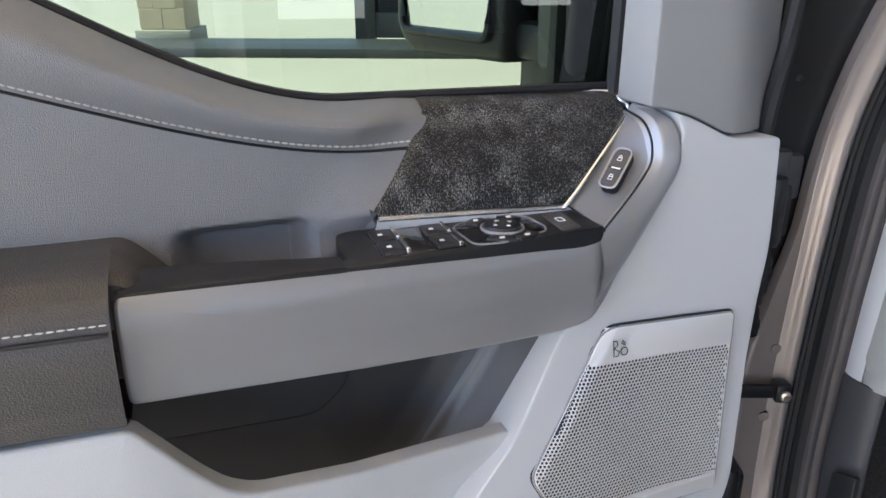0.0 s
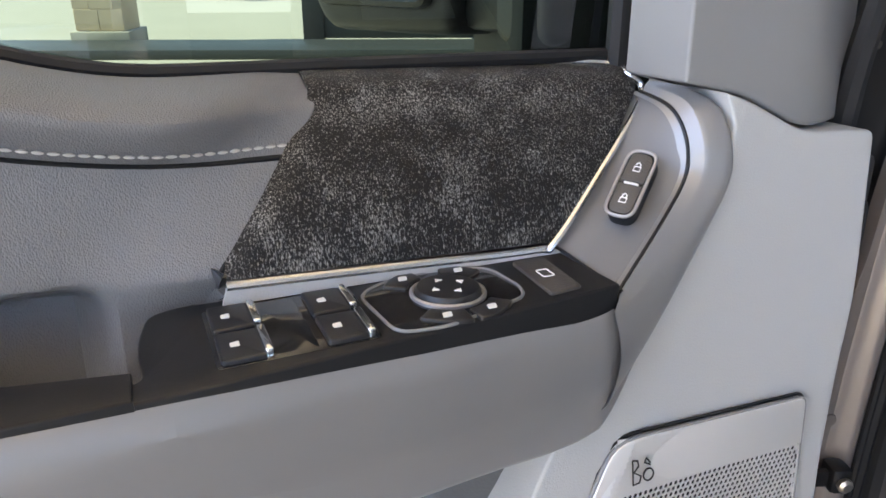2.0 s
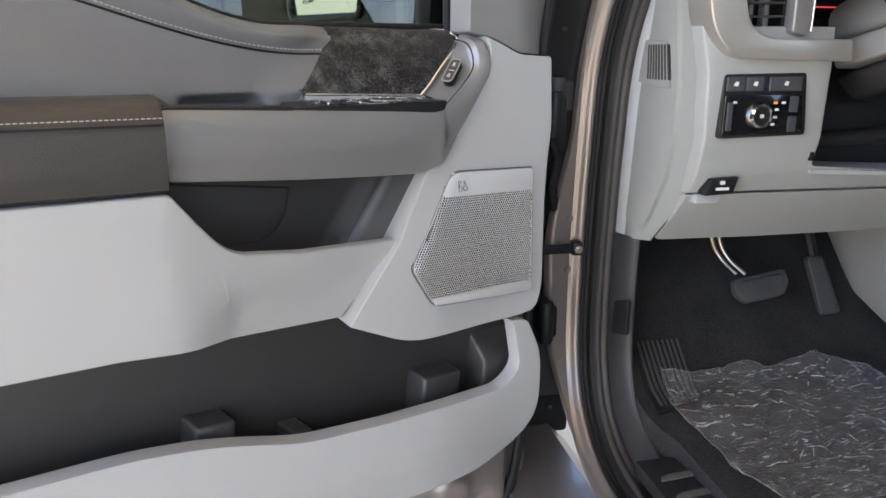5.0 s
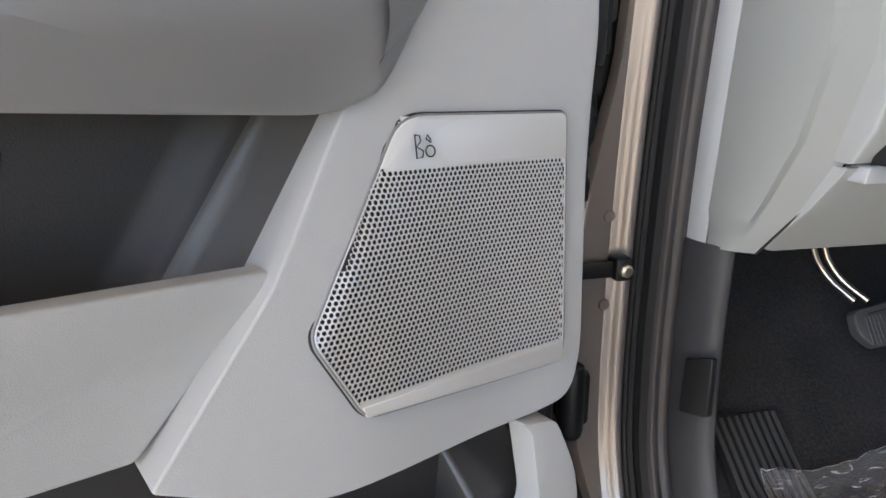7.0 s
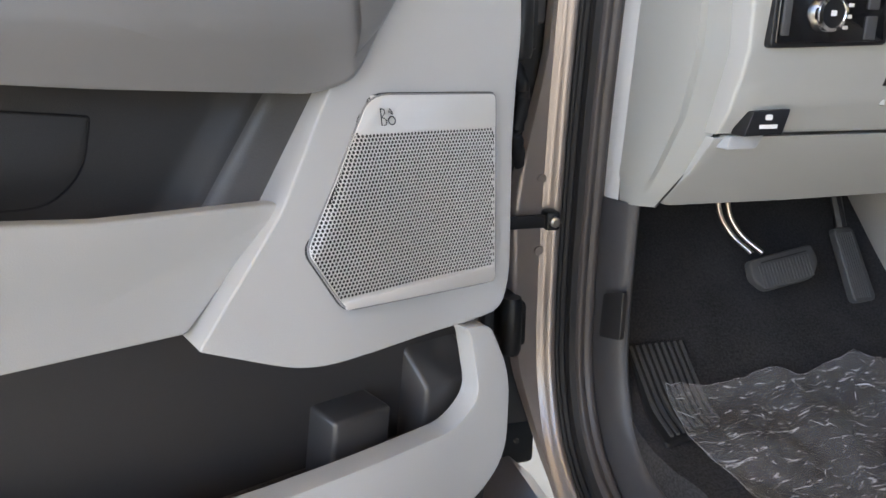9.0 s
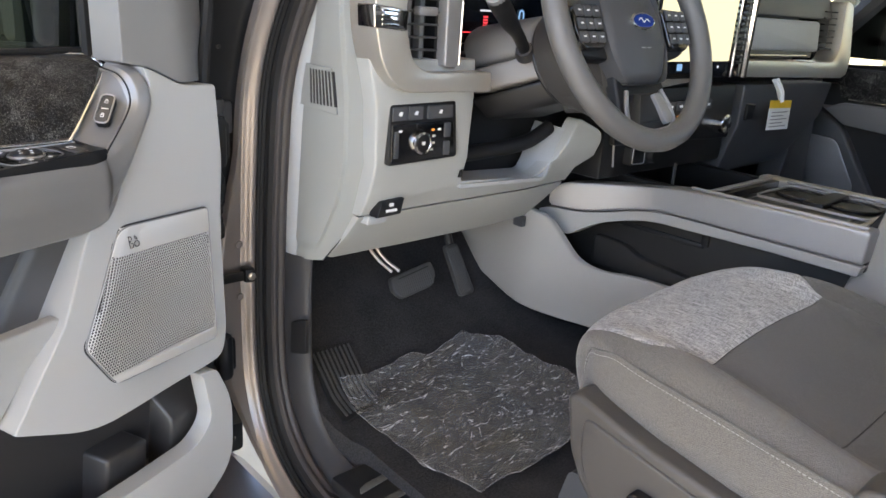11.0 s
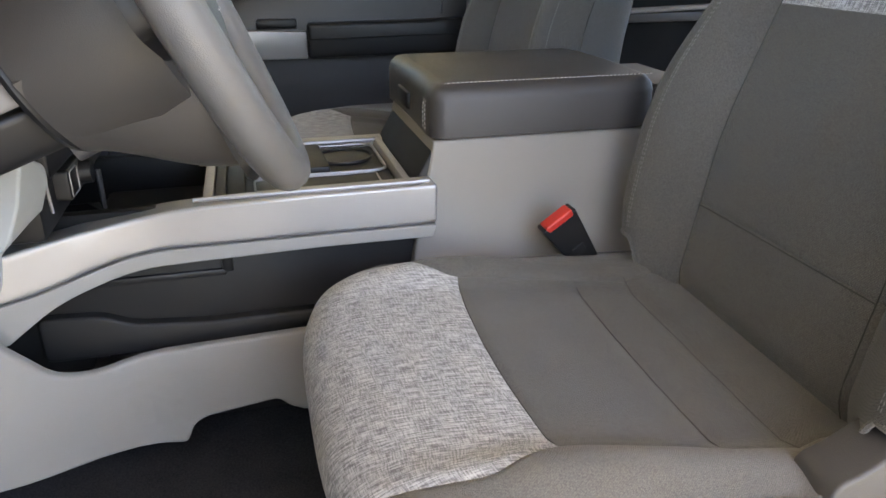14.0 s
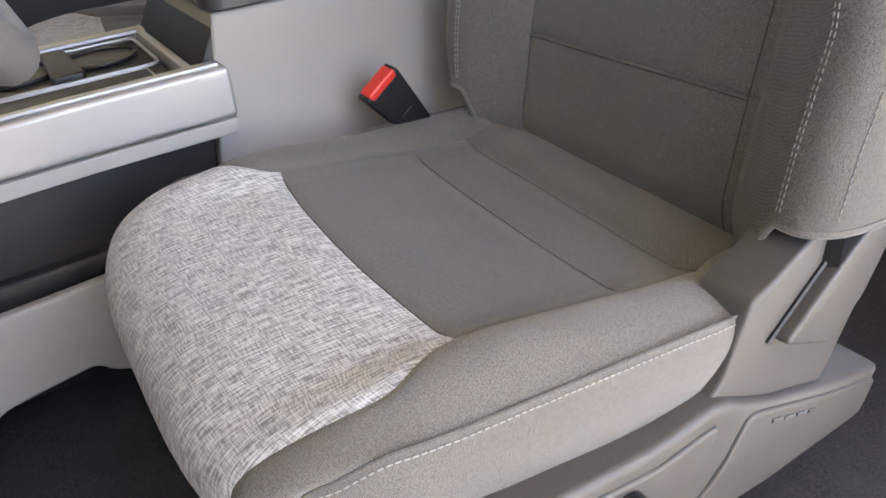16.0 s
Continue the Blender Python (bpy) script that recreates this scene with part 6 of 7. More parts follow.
def seat_point(a, k, prof):
    """a from -1 to 1 across, k along the profile from the front's foot over the top to the back."""
    y, z = along(k, prof)
    top = smooth((k - 0.30) / 0.2)
    m = abs(a)
    line = bolster_line(k, a, prof)
    bolster = 0.020 * top * smooth((m - 0.60) / 0.22) * smooth((0.36 - y) / 0.25)
    roll = max(0.0, (m - 0.86) / 0.14)
    drop = 0.018 * roll ** 2.0
    x = CC + cushion_half(y) * (a if m < 0.86 else math.copysign(0.86 + 0.14 * math.sin(roll * math.pi / 2), a))
    x += math.copysign(0.012 * (1 - top) * m, -a)
    groove = 0.0035 * math.exp(-((m - line) / 0.016) ** 2) * (m < 0.97)
    groove += top * (m < 0.71) * (0.0024 * math.exp(-((y + 0.026) / 0.009) ** 2) + 0.002 * math.exp(-((y - 0.151 + 0.022 * a * a) / 0.005) ** 2))
    rear = smooth((-0.100 - y) / 0.035)
    groove += 0.0025 * top * (m < 0.80) * math.exp(-((y + 0.104) / 0.009) ** 2)
    sag = 0.006 * top * math.exp(-((y - 0.02) / 0.10) ** 2) * max(0.0, 1 - (m / 0.7) ** 2)
    ripple = 0.0012 * noise.noise((x * 16, y * 13, 2.0))
    y2 = y - 0.020 * roll ** 2 * (1 - top) - 0.034 * m ** 4 * smooth((y - 0.16) / 0.14) - groove * (1 - top)
    height = z + bolster + 0.009 * rear * (1 - smooth((m - 0.72) / 0.2)) - (drop + groove) * top - sag + ripple + 0.045 * (x - CC)
    edge = 1.043 + (y + 0.083) * 0.075 + (0.022 if a > 0 else 0.0)
    return Vector((x, y2, lerp(height, edge, smooth((m - 0.84) / 0.16) * smooth((k - 0.42) / 0.1))))


def seat_side(s, t, sign, prof):
    """The cushion's flank below its stitched edge."""
    k = lerp(0.02, 1.0, s)
    p = seat_point(sign, k, prof)
    low = between([(-0.10, 1.030), (-0.075, 1.008), (-0.055, 0.988), (-0.03, 0.972), (0.02, 0.965), (0.22, 0.975), (0.27, 0.945), (0.36, 0.93)], p.y)
    z = lerp(p.z, min(p.z - 0.001, low), t)
    return Vector((p.x + sign * 0.006 * math.sin(math.pi * t), p.y, z))


def back_centre(z):
    return between([(0.98, -0.150), (1.05, -0.166), (1.17, -0.188), (1.30, -0.214), (1.42, -0.246), (1.55, -0.288), (1.70, -0.345), (1.86, -0.41)], z)


def back_half(z):
    return between([(0.98, 0.12), (1.02, 0.20), (1.06, 0.245), (1.10, 0.268), (1.16, 0.281), (1.25, 0.284), (1.42, 0.248), (1.58, 0.200), (1.68, 0.165), (1.75, 0.13), (1.86, 0.12)], z)


def back_front(a, t):
    z = lerp(1.0, 1.70, t)
    m = abs(a)
    wing = 0.050 * smooth((m - 0.50) / 0.34) * smooth((1.60 - z) / 0.3) - 0.085 * max(0.0, (m - 0.86) / 0.14) ** 2.0
    groove = 0.005 * math.exp(-((m - 0.558) / 0.018) ** 2) + 0.004 * (m < 0.558) * math.exp(-((z - 1.166) / 0.004) ** 2)
    round_top = 0.10 * max(0.0, (t - 0.86) / 0.14) ** 2
    foot = 0.05 * max(0.0, (0.12 - t) / 0.12) ** 2
    wide = back_half(max(z, 1.16))
    out = m if m < 0.86 else 0.86 + 0.14 * math.sin((m - 0.86) / 0.14 * math.pi / 2)
    reach = wide * out - (wide - back_half(z)) * smooth((m - 0.6) / 0.4) * (a > 0) + 0.018 * smooth((m - 0.6) / 0.4) * (a > 0) * smooth((z - 1.07) / 0.07) * smooth((1.5 - z) / 0.2)
    return Vector((CX + math.copysign(reach, a), back_centre(z) + wing - groove - round_top - foot, z))


def back_shell(s, t):
    a = lerp(-1, 1, s)
    z = lerp(1.0, 1.70, t)
    e = back_front(a, t)
    return Vector((CX + back_half(z) * a, min(e.y, back_centre(z) - 0.03) - 0.15 * (1 - abs(a) ** 7) - 0.001, z))


def make_seat(name, label):
    prof = cushion_profile()
    seat = thing(name, label, "car seat", "front seats")
    top = lambda a, k: seat_point(a, k, prof)
    sides = lambda k: (-bolster_line(k, -1, prof), bolster_line(k, 1, prof))

    def weave(s, t):
        k = t * weave_end(lerp(-0.71, 0.71, s), prof)
        return top(lerp(*sides(k), s), k)
    part("cushion_front", sheet(weave, 70, 80), WEAVE, seat, "heathered grey woven front panel")
    part("cushion_centre", sheet(lambda s, t: top(lerp(-0.71, 0.71, s), lerp(weave_end(lerp(-0.71, 0.71, s), prof), 1.0, t)), 60, 60), CLOTH, seat, "dark grey cloth centre panel")
    # Outer bolster takes the paler cloth, as if lit through the doorway.
    part("cushion_bolster", sheet(lambda s, t: top(lerp(-1.0, sides(t)[0], s), t), 26, 110), CLOTH_LIT, seat)
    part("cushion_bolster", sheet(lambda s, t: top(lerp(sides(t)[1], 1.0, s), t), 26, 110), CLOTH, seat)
    for sign in (-1, 1):
        part("cushion_flank", sheet(lambda s, t: seat_side(s, t, sign, prof), 90, 8), CLOTH_LIT, seat, "grey cloth flank, paler for doorway light")
        line = [seat_point(sign, k, prof) + Vector((sign * 0.003, 0, -0.0065)) for k in np.linspace(0.12, 0.93, 90)]
        part("edge_stitching", stitches(line, 0.0046, 0.0014, 0.0007), THREAD_SEAT, seat, "pale edge stitching")
        part("edge_piping", tube([seat_point(sign, k, prof) + Vector((sign * 0.0005, 0, 0)) for k in np.linspace(0.05, 0.95, 90)], 0.0016, 6), CLOTH, seat)
        part("bolster_seam", tube([seat_point(sign * bolster_line(k, sign, prof), k, prof) + Vector((0, 0, -0.0010)) for k in np.linspace(0.05, 0.94, 90)], 0.0009, 5), SEAM, seat)
    part("weave_seam", tube([seat_point(a, weave_end(a, prof), prof) + Vector((0, 0, -0.0002)) for a in np.linspace(-0.70, 0.70, 36)], 0.0010, 5), SEAM, seat)
    part("cross_seam", tube([seat_point(a, next(k for k in np.linspace(0.5, 1, 300) if along(k, prof)[0] < -0.026), prof) + Vector((0, 0, 0.0002)) for a in np.linspace(-0.70, 0.70, 30)], 0.0009, 5), SEAM, seat)
    part("rear_seam", tube([seat_point(a, next(k for k in np.linspace(0.5, 1, 300) if along(k, prof)[0] < -0.104), prof) + Vector((0, 0, 0.0002)) for a in np.linspace(-0.78, 0.78, 30)], 0.0005, 5), SEAM, seat)
    part("cushion_pan", block((CX - 0.20, -0.22, 0.93), (CX + 0.20, 0.27, 1.01), 0.01), BLACK, seat)

    bf = lambda s, t: back_front(lerp(-1, 1, s), t)

    def panel(s0, s1, t0, t1):
        return lambda s, t: bf(lerp(s0, s1, s), lerp(t0, t1, t))

    def wing_foot(s):
        """The wing stops short of the recliner at its outer edge."""
        return lerp(0.0, 0.143, smooth((abs(s * 2 - 1) - 0.66) / 0.16))
    split = (1.42 - 1.0) / 0.70
    part("backrest_top", sheet(panel(0.240, 0.779, split, 1), 50, 40), WEAVE, seat, "heathered woven upper back panel")
    part("backrest_centre", sheet(panel(0.240, 0.779, 0, split), 50, 60), CLOTH, seat)
    for s0, s1 in ((0.0, 0.240), (0.779, 1.0)):
        wing = part("backrest_bolster", sheet(lambda s, t: bf(lerp(s0, s1, s), lerp(wing_foot(lerp(s0, s1, s)), 1, t)), 30, 100), CLOTH, seat)
        part("wing_hem", tube([bf(s, wing_foot(s)) + Vector((0, -0.002, 0)) for s in np.linspace(s0 + 0.001, s1 - 0.001, 40)], 0.0035, 6), CLOTH_LIT, wing)
    part("back_lining", sheet(lambda s, t: bf(lerp(0.04, 0.96, s), lerp(0, 0.25, t)) + Vector((0, -0.03, 0)), 20, 8), BLACK, seat)
    part("backrest_shell", sheet(back_shell, 60, 30), CLOTH, seat)
    part("back_seam", tube([bf(s, (1.166 - 1.0) / 0.70) + Vector((0, 0.0036, 0)) for s in np.linspace(0.240, 0.779, 30)], 0.0009, 5), SEAM, seat)
    for a in (0.240, 0.779):
        part("side_seam", tube([bf(a, t) + Vector((0, 0.0004, 0)) for t in np.linspace(0.02, 0.97, 60)], 0.0009, 5), SEAM, seat)
    for a in (0.088, 0.0945, 0.036, 0.912, 0.9055):
        part("wing_stitching", stitches([bf(a, t) + Vector((0, 0.0012, 0)) for t in np.linspace(0.16, 0.85, 60)], 0.0045, 0.0020, 0.0006), THREAD_DIM, seat)
    rest = part("headrest", cut_plate(rounded([(-0.13, 1.72), (-0.125, 1.90), (0.125, 1.90), (0.13, 1.72)], 0.03), -0.10, 0.0, 0.03, lambda a, b, d: Vector((CX + a, -0.36 - (b - 1.72) * 0.25 + d * 0.9 - 1.2 * a * a, b)), 0.03), CLOTH, seat)
    for a in (-0.06, 0.06):
        part("headrest_post", tube([(CX + a, -0.38, 1.64), (CX + a, -0.40, 1.76)], 0.007, 8), CHROME, rest)
    # side shield with recliner and power controls
    side_line = rounded([(0.276, 1.004), (0.262, 1.013), (0.15, 0.989), (0.03, 0.974), (-0.045, 0.980), (-0.068, 0.966), (-0.11, 0.943), (-0.20, 0.912), (-0.30, 0.880), (-0.30, 0.80), (-0.15, 0.800), (0.0, 0.822), (0.23, 0.868), (0.262, 0.93)],
                        [0.006, 0.012, 0.0, 0.04, 0.02, 0.03, 0.03, 0.0, 0.0, 0.0, 0.02, 0.0, 0.03, 0.01], 4)
    out = lambda a, b, d: Vector((0.598 + d + 0.03 * max(0.0, a - 0.2) + 0.12 * max(0.0, 0.90 - b), a, b))
    shield = part("side_shield", cut_plate(side_line, 0.06, 0.0, 0.009, out, 0.04), SHIELD, seat, "grey plastic seat side shield")
    part("shield_face", cut_plate(rounded([(0.244, 0.990), (0.03, 0.956), (-0.044, 0.962), (-0.02, 0.912), (0.03, 0.842), (0.218, 0.876), (0.240, 0.93)], [0.02, 0.0, 0.015, 0.0, 0.015, 0.03, 0.0]), 0.01, -0.0035, 0.004, out, 0.04), SHIELD, shield)
    part("shield_rear", cut_plate(rounded([(-0.080, 0.948), (-0.20, 0.902), (-0.296, 0.868), (-0.296, 0.815), (-0.15, 0.815), (0.0, 0.834), (-0.055, 0.905)], [0.015, 0.0, 0.01, 0.01, 0.0, 0.012, 0.01]), 0.01, -0.0035, 0.004, out, 0.04), SHIELD, shield)
    for i in range(4):
        a = -0.112 - i * 0.019
        z = 0.919 - 0.0075 * i
        part("raised_mark", plate(rounded([(a, z), (a - 0.014, z - 0.005), (a - 0.014, z + 0.0), (a, z + 0.005)], 0.001), 0.0, -0.0048, 0.0006, out), CHARCOAL, shield)
    knob = part("lumbar_knob", moved(turned([(0.0195, 0.0), (0.0195, 0.012), (0.0175, 0.0135), (0.0, 0.0135)], 32), pose(0.597, 0.066, 0.934, 0, -90, 0)), BLACK, shield)
    part("knob_face", moved(turned([(0.0165, 0.0), (0.0165, 0.0142), (0.014, 0.0150), (0.0, 0.0150)], 32), pose(0.597, 0.066, 0.934, 0, -90, 0)), POCKET_SIDE, knob)
    part("power_lever", plate(rounded([(0.158, 0.918), (0.150, 0.934), (0.108, 0.932), (0.098, 0.918), (0.110, 0.908), (0.150, 0.908)], 0.005), 0.0, -0.020, 0.005, lambda a, b, d: Vector((0.597 + d, a, b - 0.0))), BLACK, shield)
    # recliner link at the backrest's foot
    arm = part("recliner_cover", plate(rounded([(-0.030, 0.968), (-0.052, 0.990), (-0.062, 1.020), (-0.076, 1.060), (-0.100, 1.067), (-0.178, 1.110), (-0.245, 1.140), (-0.245, 1.00), (-0.20, 0.90), (-0.10, 0.93)], 0.01), 0.05, 0.0, 0.007, lambda a, b, d: Vector((0.608 + d, a, b))), SHIELD, seat)
    part("recliner_blade", plate(rounded([(-0.109, 1.008), (-0.183, 1.072), (-0.222, 1.098), (-0.250, 1.085), (-0.215, 1.01), (-0.174, 0.978)], 0.008), 0.01, -0.012, 0.006, lambda a, b, d: Vector((0.606 + d, a, b))), SHIELD, arm)
    part("blade_gap", tube([(0.607, -0.103, 1.006), (0.607, -0.181, 1.076), (0.607, -0.222, 1.103)], 0.0028, 6), BLACK, arm)
    for x in (CX - 0.17, CX + 0.17):
        part("seat_rail", block((x - 0.02, -0.30, 0.775), (x + 0.02, 0.30, 0.835), 0.004), BLACK, seat)
        part("riser", block((x - 0.012, -0.20, 0.83), (x + 0.012, 0.22, 0.94), 0.004), BLACK, seat)
        part("rail_cover", cut_plate(rounded([(0.315, 0.785), (0.30, 0.845), (0.20, 0.85), (0.20, 0.775)], 0.01), -0.028, 0.028, 0.006, lambda a, b, d: Vector((x + d, a, b)), 0.05), CHARCOAL, seat)
    part("front_skirt", plate(rounded([(CX - 0.19, 0.84), (CX - 0.20, 0.96), (CX + 0.20, 0.96), (CX + 0.19, 0.84)], 0.01), 0.22, 0.25, 0.006, lambda a, b, d: Vector((a, d, b))), BLACK, seat)
    return seat


driver_seat = make_seat("driver_seat", "dark grey cloth driver seat with a heathered woven panel")
passenger_seat = copy_thing(driver_seat, RIG @ pose(0.965, 0, 0))
tagged(passenger_seat, "dark grey cloth passenger seat with a heathered woven panel")
passenger_seat.name = "passenger_seat"

buckle = thing("seat_belt_buckle", "black seat belt buckle with a red release button", "seat belt buckle")
B0, B1 = Vector((1.128, -0.030, 1.125)), Vector((1.128, -0.084, 1.049))
ax = (B0 - B1).normalized()
def on_buckle(a, b, d):
    """a along, b across, d out towards the seat."""
    c = ax.cross(Vector((1, 0, 0))).normalized()
    return B1 + ax * a + c * b + Vector((-1, 0, 0)) * d
L_B = (B0 - B1).length
part("case", plate(rounded([(0.004, -0.019), (L_B - 0.002, -0.0285), (L_B - 0.002, 0.0285), (0.004, 0.019)], 0.004), -0.012, 0.014, 0.005, on_buckle), BLACK, buckle)
part("release_button", plate(rounded([(L_B - 0.010, -0.022), (L_B + 0.0015, -0.023), (L_B + 0.0015, 0.023), (L_B - 0.010, 0.022)], 0.004), -0.008, 0.0152, 0.003, on_buckle), RED, buckle, "red release button")
part("case_ridge", plate(rounded([(0.026, -0.009), (0.040, -0.010), (0.040, 0.010), (0.026, 0.009)], 0.003), 0.012, 0.0155, 0.001, on_buckle), BLACK, buckle)
part("label", plate([(0.006, -0.005), (0.008, -0.005), (0.008, 0.005), (0.006, 0.005)], 0.012, 0.0146, 0, on_buckle), GREY_MID, buckle)
part("stalk", tube([B1 + ax * 0.006, B1 - ax * 0.045 + Vector((0, 0, -0.012)), B1 - ax * 0.12 + Vector((0, 0.01, -0.02))], 0.011, 10, profile=[(0.5, 1.2), (-0.5, 1.2), (-0.5, -1.2), (0.5, -1.2)]), RUBBER, buckle)

# ---- centre console ----
console = thing("centre_console", "grey centre console with silver rails and cup holders", "console")
yz = lambda x0: (lambda a, b, d: Vector((x0 - d, a, b)))
rail = rounded([(0.132, 1.1755), (0.30, 1.1745), (0.48, 1.170), (0.56, 1.159), (0.70, 1.1435), (0.76, 1.12), (0.73, 1.086), (0.66, 1.085), (0.535, 1.1165), (0.30, 1.1175), (0.134, 1.1175)],
               [0.008, 0.0, 0.05, 0.05, 0.0, 0.0, 0.0, 0.04, 0.05, 0.0, 0.006], 5)
part("left_rail", cut_plate(rail, -0.04, 0.0, 0.011, lambda a, b, d: Vector((1.164 - d - 0.10 * smooth((a - 0.50) / 0.35), a, b)), 0.04), SILVER, console, "satin silver side rail")
strip = rounded([(0.134, 1.1145), (0.30, 1.1145), (0.535, 1.1135), (0.66, 1.082), (0.76, 1.082), (0.74, 1.03), (0.69, 1.030), (0.636, 1.066), (0.547, 1.091), (0.30, 1.097), (0.138, 1.0965)],
                [0.003, 0.0, 0.05, 0.04, 0.0, 0.0, 0.0, 0.03, 0.05, 0.0, 0.004], 5)
part("rail_skirt", cut_plate(strip, -0.04, 0.0, 0.005, lambda a, b, d: Vector((1.166 - d - 0.10 * smooth((a - 0.50) / 0.35), a, b)), 0.04), GREY_SIDE, console, "light grey strip under the rail")
part("pocket_recess", join(block((1.205, 0.10, 0.93), (1.23, 0.80, 1.12), 0.004), block((1.168, 0.10, 0.93), (1.22, 0.62, 0.945), 0.002)), BIN, console)
part("pocket_step", plate(rounded([(0.20, 0.955), (0.20, 1.015), (0.275, 1.017), (0.285, 0.992), (0.46, 0.992), (0.56, 1.000), (0.60, 1.018), (0.68, 1.022), (0.68, 0.955)], 0.012), -0.03, 0.0, 0.005, yz(1.188)), BIN, console)
part("pocket_mat", block((1.168, 0.30, 0.945), (1.20, 0.60, 0.952), 0.001), BLACK, console)
foot_line = rounded([(0.05, 0.980), (0.34, 0.975), (0.605, 0.966), (0.645, 0.985), (0.678, 1.038), (0.705, 1.078), (0.80, 1.095), (0.98, 1.095), (0.98, 0.965), (0.90, 0.918), (0.784, 0.870), (0.62, 0.834), (0.512, 0.806), (0.500, 0.836), (0.482, 0.847), (0.376, 0.861), (0.362, 0.845), (0.34, 0.835), (0.05, 0.83)],
                    [0, 0, 0.03, 0.03, 0.03, 0.03, 0, 0, 0, 0, 0.03, 0, 0.01, 0.012, 0.012, 0.01, 0.008, 0, 0], 4)
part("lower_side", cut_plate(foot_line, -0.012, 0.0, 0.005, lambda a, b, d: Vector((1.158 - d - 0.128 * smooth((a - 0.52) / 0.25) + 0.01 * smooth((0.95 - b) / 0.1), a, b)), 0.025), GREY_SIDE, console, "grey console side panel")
part("console_core", block((1.235, -0.38, 0.80), (1.50, 0.62, 1.10), 0.01), BLACK, console)
part("switch_tab", block((1.016, 0.742, 1.045), (1.030, 0.768, 1.068), 0.003), CHARCOAL, console)
# top tray with cup holders
part("tray", block((1.20, 0.135, 1.135), (1.50, 0.435, 1.152), 0.003), BLACK, console)
for x0, x1, y1, z0, z1 in ((1.185, 1.205, 0.72, 1.10, 1.166), (1.50, 1.525, 0.75, 1.08, 1.155)):
    part("tray_wall", block((x0, 0.135, z0), (x1, y1, z1), 0.003), BLACK, console)
part("front_bin", join(block((1.20, 0.43, 1.055), (1.50, 0.76, 1.065), 0.002), block((1.20, 0.42, 1.06), (1.50, 0.435, 1.165), 0.002), block((1.20, 0.745, 1.06), (1.50, 0.755, 1.17), 0.002)), BLACK, console)
part("bin_divider", tube([(1.345, 0.60, 1.07), (1.345, 0.60, 1.18)], 0.004, 6), CHARCOAL, console)
part("cross_bar", block((1.195, 0.436, 1.158), (1.505, 0.450, 1.169), 0.003), SILVER, console)
part("right_rail", plate(rounded([(1.466, 0.140), (1.466, 0.468), (1.506, 0.468), (1.506, 0.140)], 0.008), 1.14, 1.168, 0.005, None), CHAMPAGNE, console, "pale bright right rail")
part("left_chrome", tube([(1.178, 0.142, 1.1770), (1.178, 0.46, 1.1755)], 0.003, 8), SILVER, console)
part("rear_cross_bar", block((1.195, 0.160, 1.150), (1.48, 0.172, 1.171), 0.003), SILVER, console)
holder = part("cup_holder", plate(rounded([(1.225, 0.175), (1.225, 0.395), (1.455, 0.395), (1.455, 0.175)], 0.02), 1.15, 1.160, 0.004, None), BLACK, console)
part("holder_edge", tube([(a, b, 1.163) for a, b in rounded([(1.295, 0.180), (1.295, 0.390), (1.455, 0.390), (1.455, 0.180)], 0.02)], 0.0026, 8, closed=True), SILVER_DARK, holder)
for y in (0.235, 0.335):
    part("cup_well", moved(turned([(0.044, 0.0), (0.044, 0.002), (0.040, 0.003), (0.0, 0.003)], 32), Matrix.Translation((1.385, y, 1.1595))), BLACK, holder)
    part("well_ring", tube([(1.385 + 0.044 * math.cos(q), y + 0.044 * math.sin(q), 1.1635) for q in np.linspace(0, 2 * math.pi, 32, endpoint=False)], 0.003, 6, closed=True), BLACK, holder)
part("phone_slot", plate(rounded([(1.228, 0.20), (1.228, 0.38), (1.282, 0.38), (1.282, 0.20)], 0.006), 1.155, 1.1635, 0.002, None), BLACK, holder)
part("slot_lip", tube([(a, b, 1.1640) for a, b in rounded([(1.228, 0.20), (1.228, 0.38), (1.282, 0.38), (1.282, 0.20)], 0.008)], 0.0016, 6, closed=True), SILVER_DARK, holder)
part("holder_bridge", plate(rounded([(1.31, 0.265), (1.31, 0.305), (1.45, 0.300), (1.45, 0.270)], 0.006), 1.158, 1.170, 0.003, None), BLACK, holder)
part("tray_edge", tube([(1.462, 0.17, 1.168), (1.462, 0.40, 1.168)], 0.004, 8), SILVER_DARK, console)
# storage box and padded lid
box_line = rounded([(0.128, 1.2265), (0.140, 1.165), (0.165, 1.05), (0.165, 0.82), (-0.42, 0.82), (-0.42, 1.2265)], [0.004, 0.0, 0.02, 0.0, 0.0, 0.0], 4)
part("box_side", cut_plate(box_line, -0.30, 0.0, 0.010, lambda a, b, d: Vector((1.204 - d - 0.03 * smooth((1.16 - b) / 0.2), a, b)), 0.05), BOX, console, "grey storage box side")
part("box_front", plate(rounded([(0.06, 1.05), (0.172, 1.05), (0.158, 1.165), (0.122, 1.226), (0.06, 1.226)], 0.004), -0.288, 0.0, 0.004, yz(1.207)), BLACK, console)
lid = part("armrest_lid", cut_plate(rounded([(1.196, 0.135), (1.196, -0.215), (1.525, -0.215), (1.525, 0.135)], 0.03, 6), 1.2285, 1.303, 0.024, lambda a, b, d: Vector((a, b, d + 0.006 * math.cos((a - 1.36) * 8))), 0.03), VINYL_ARM, console, "padded dark vinyl armrest lid")
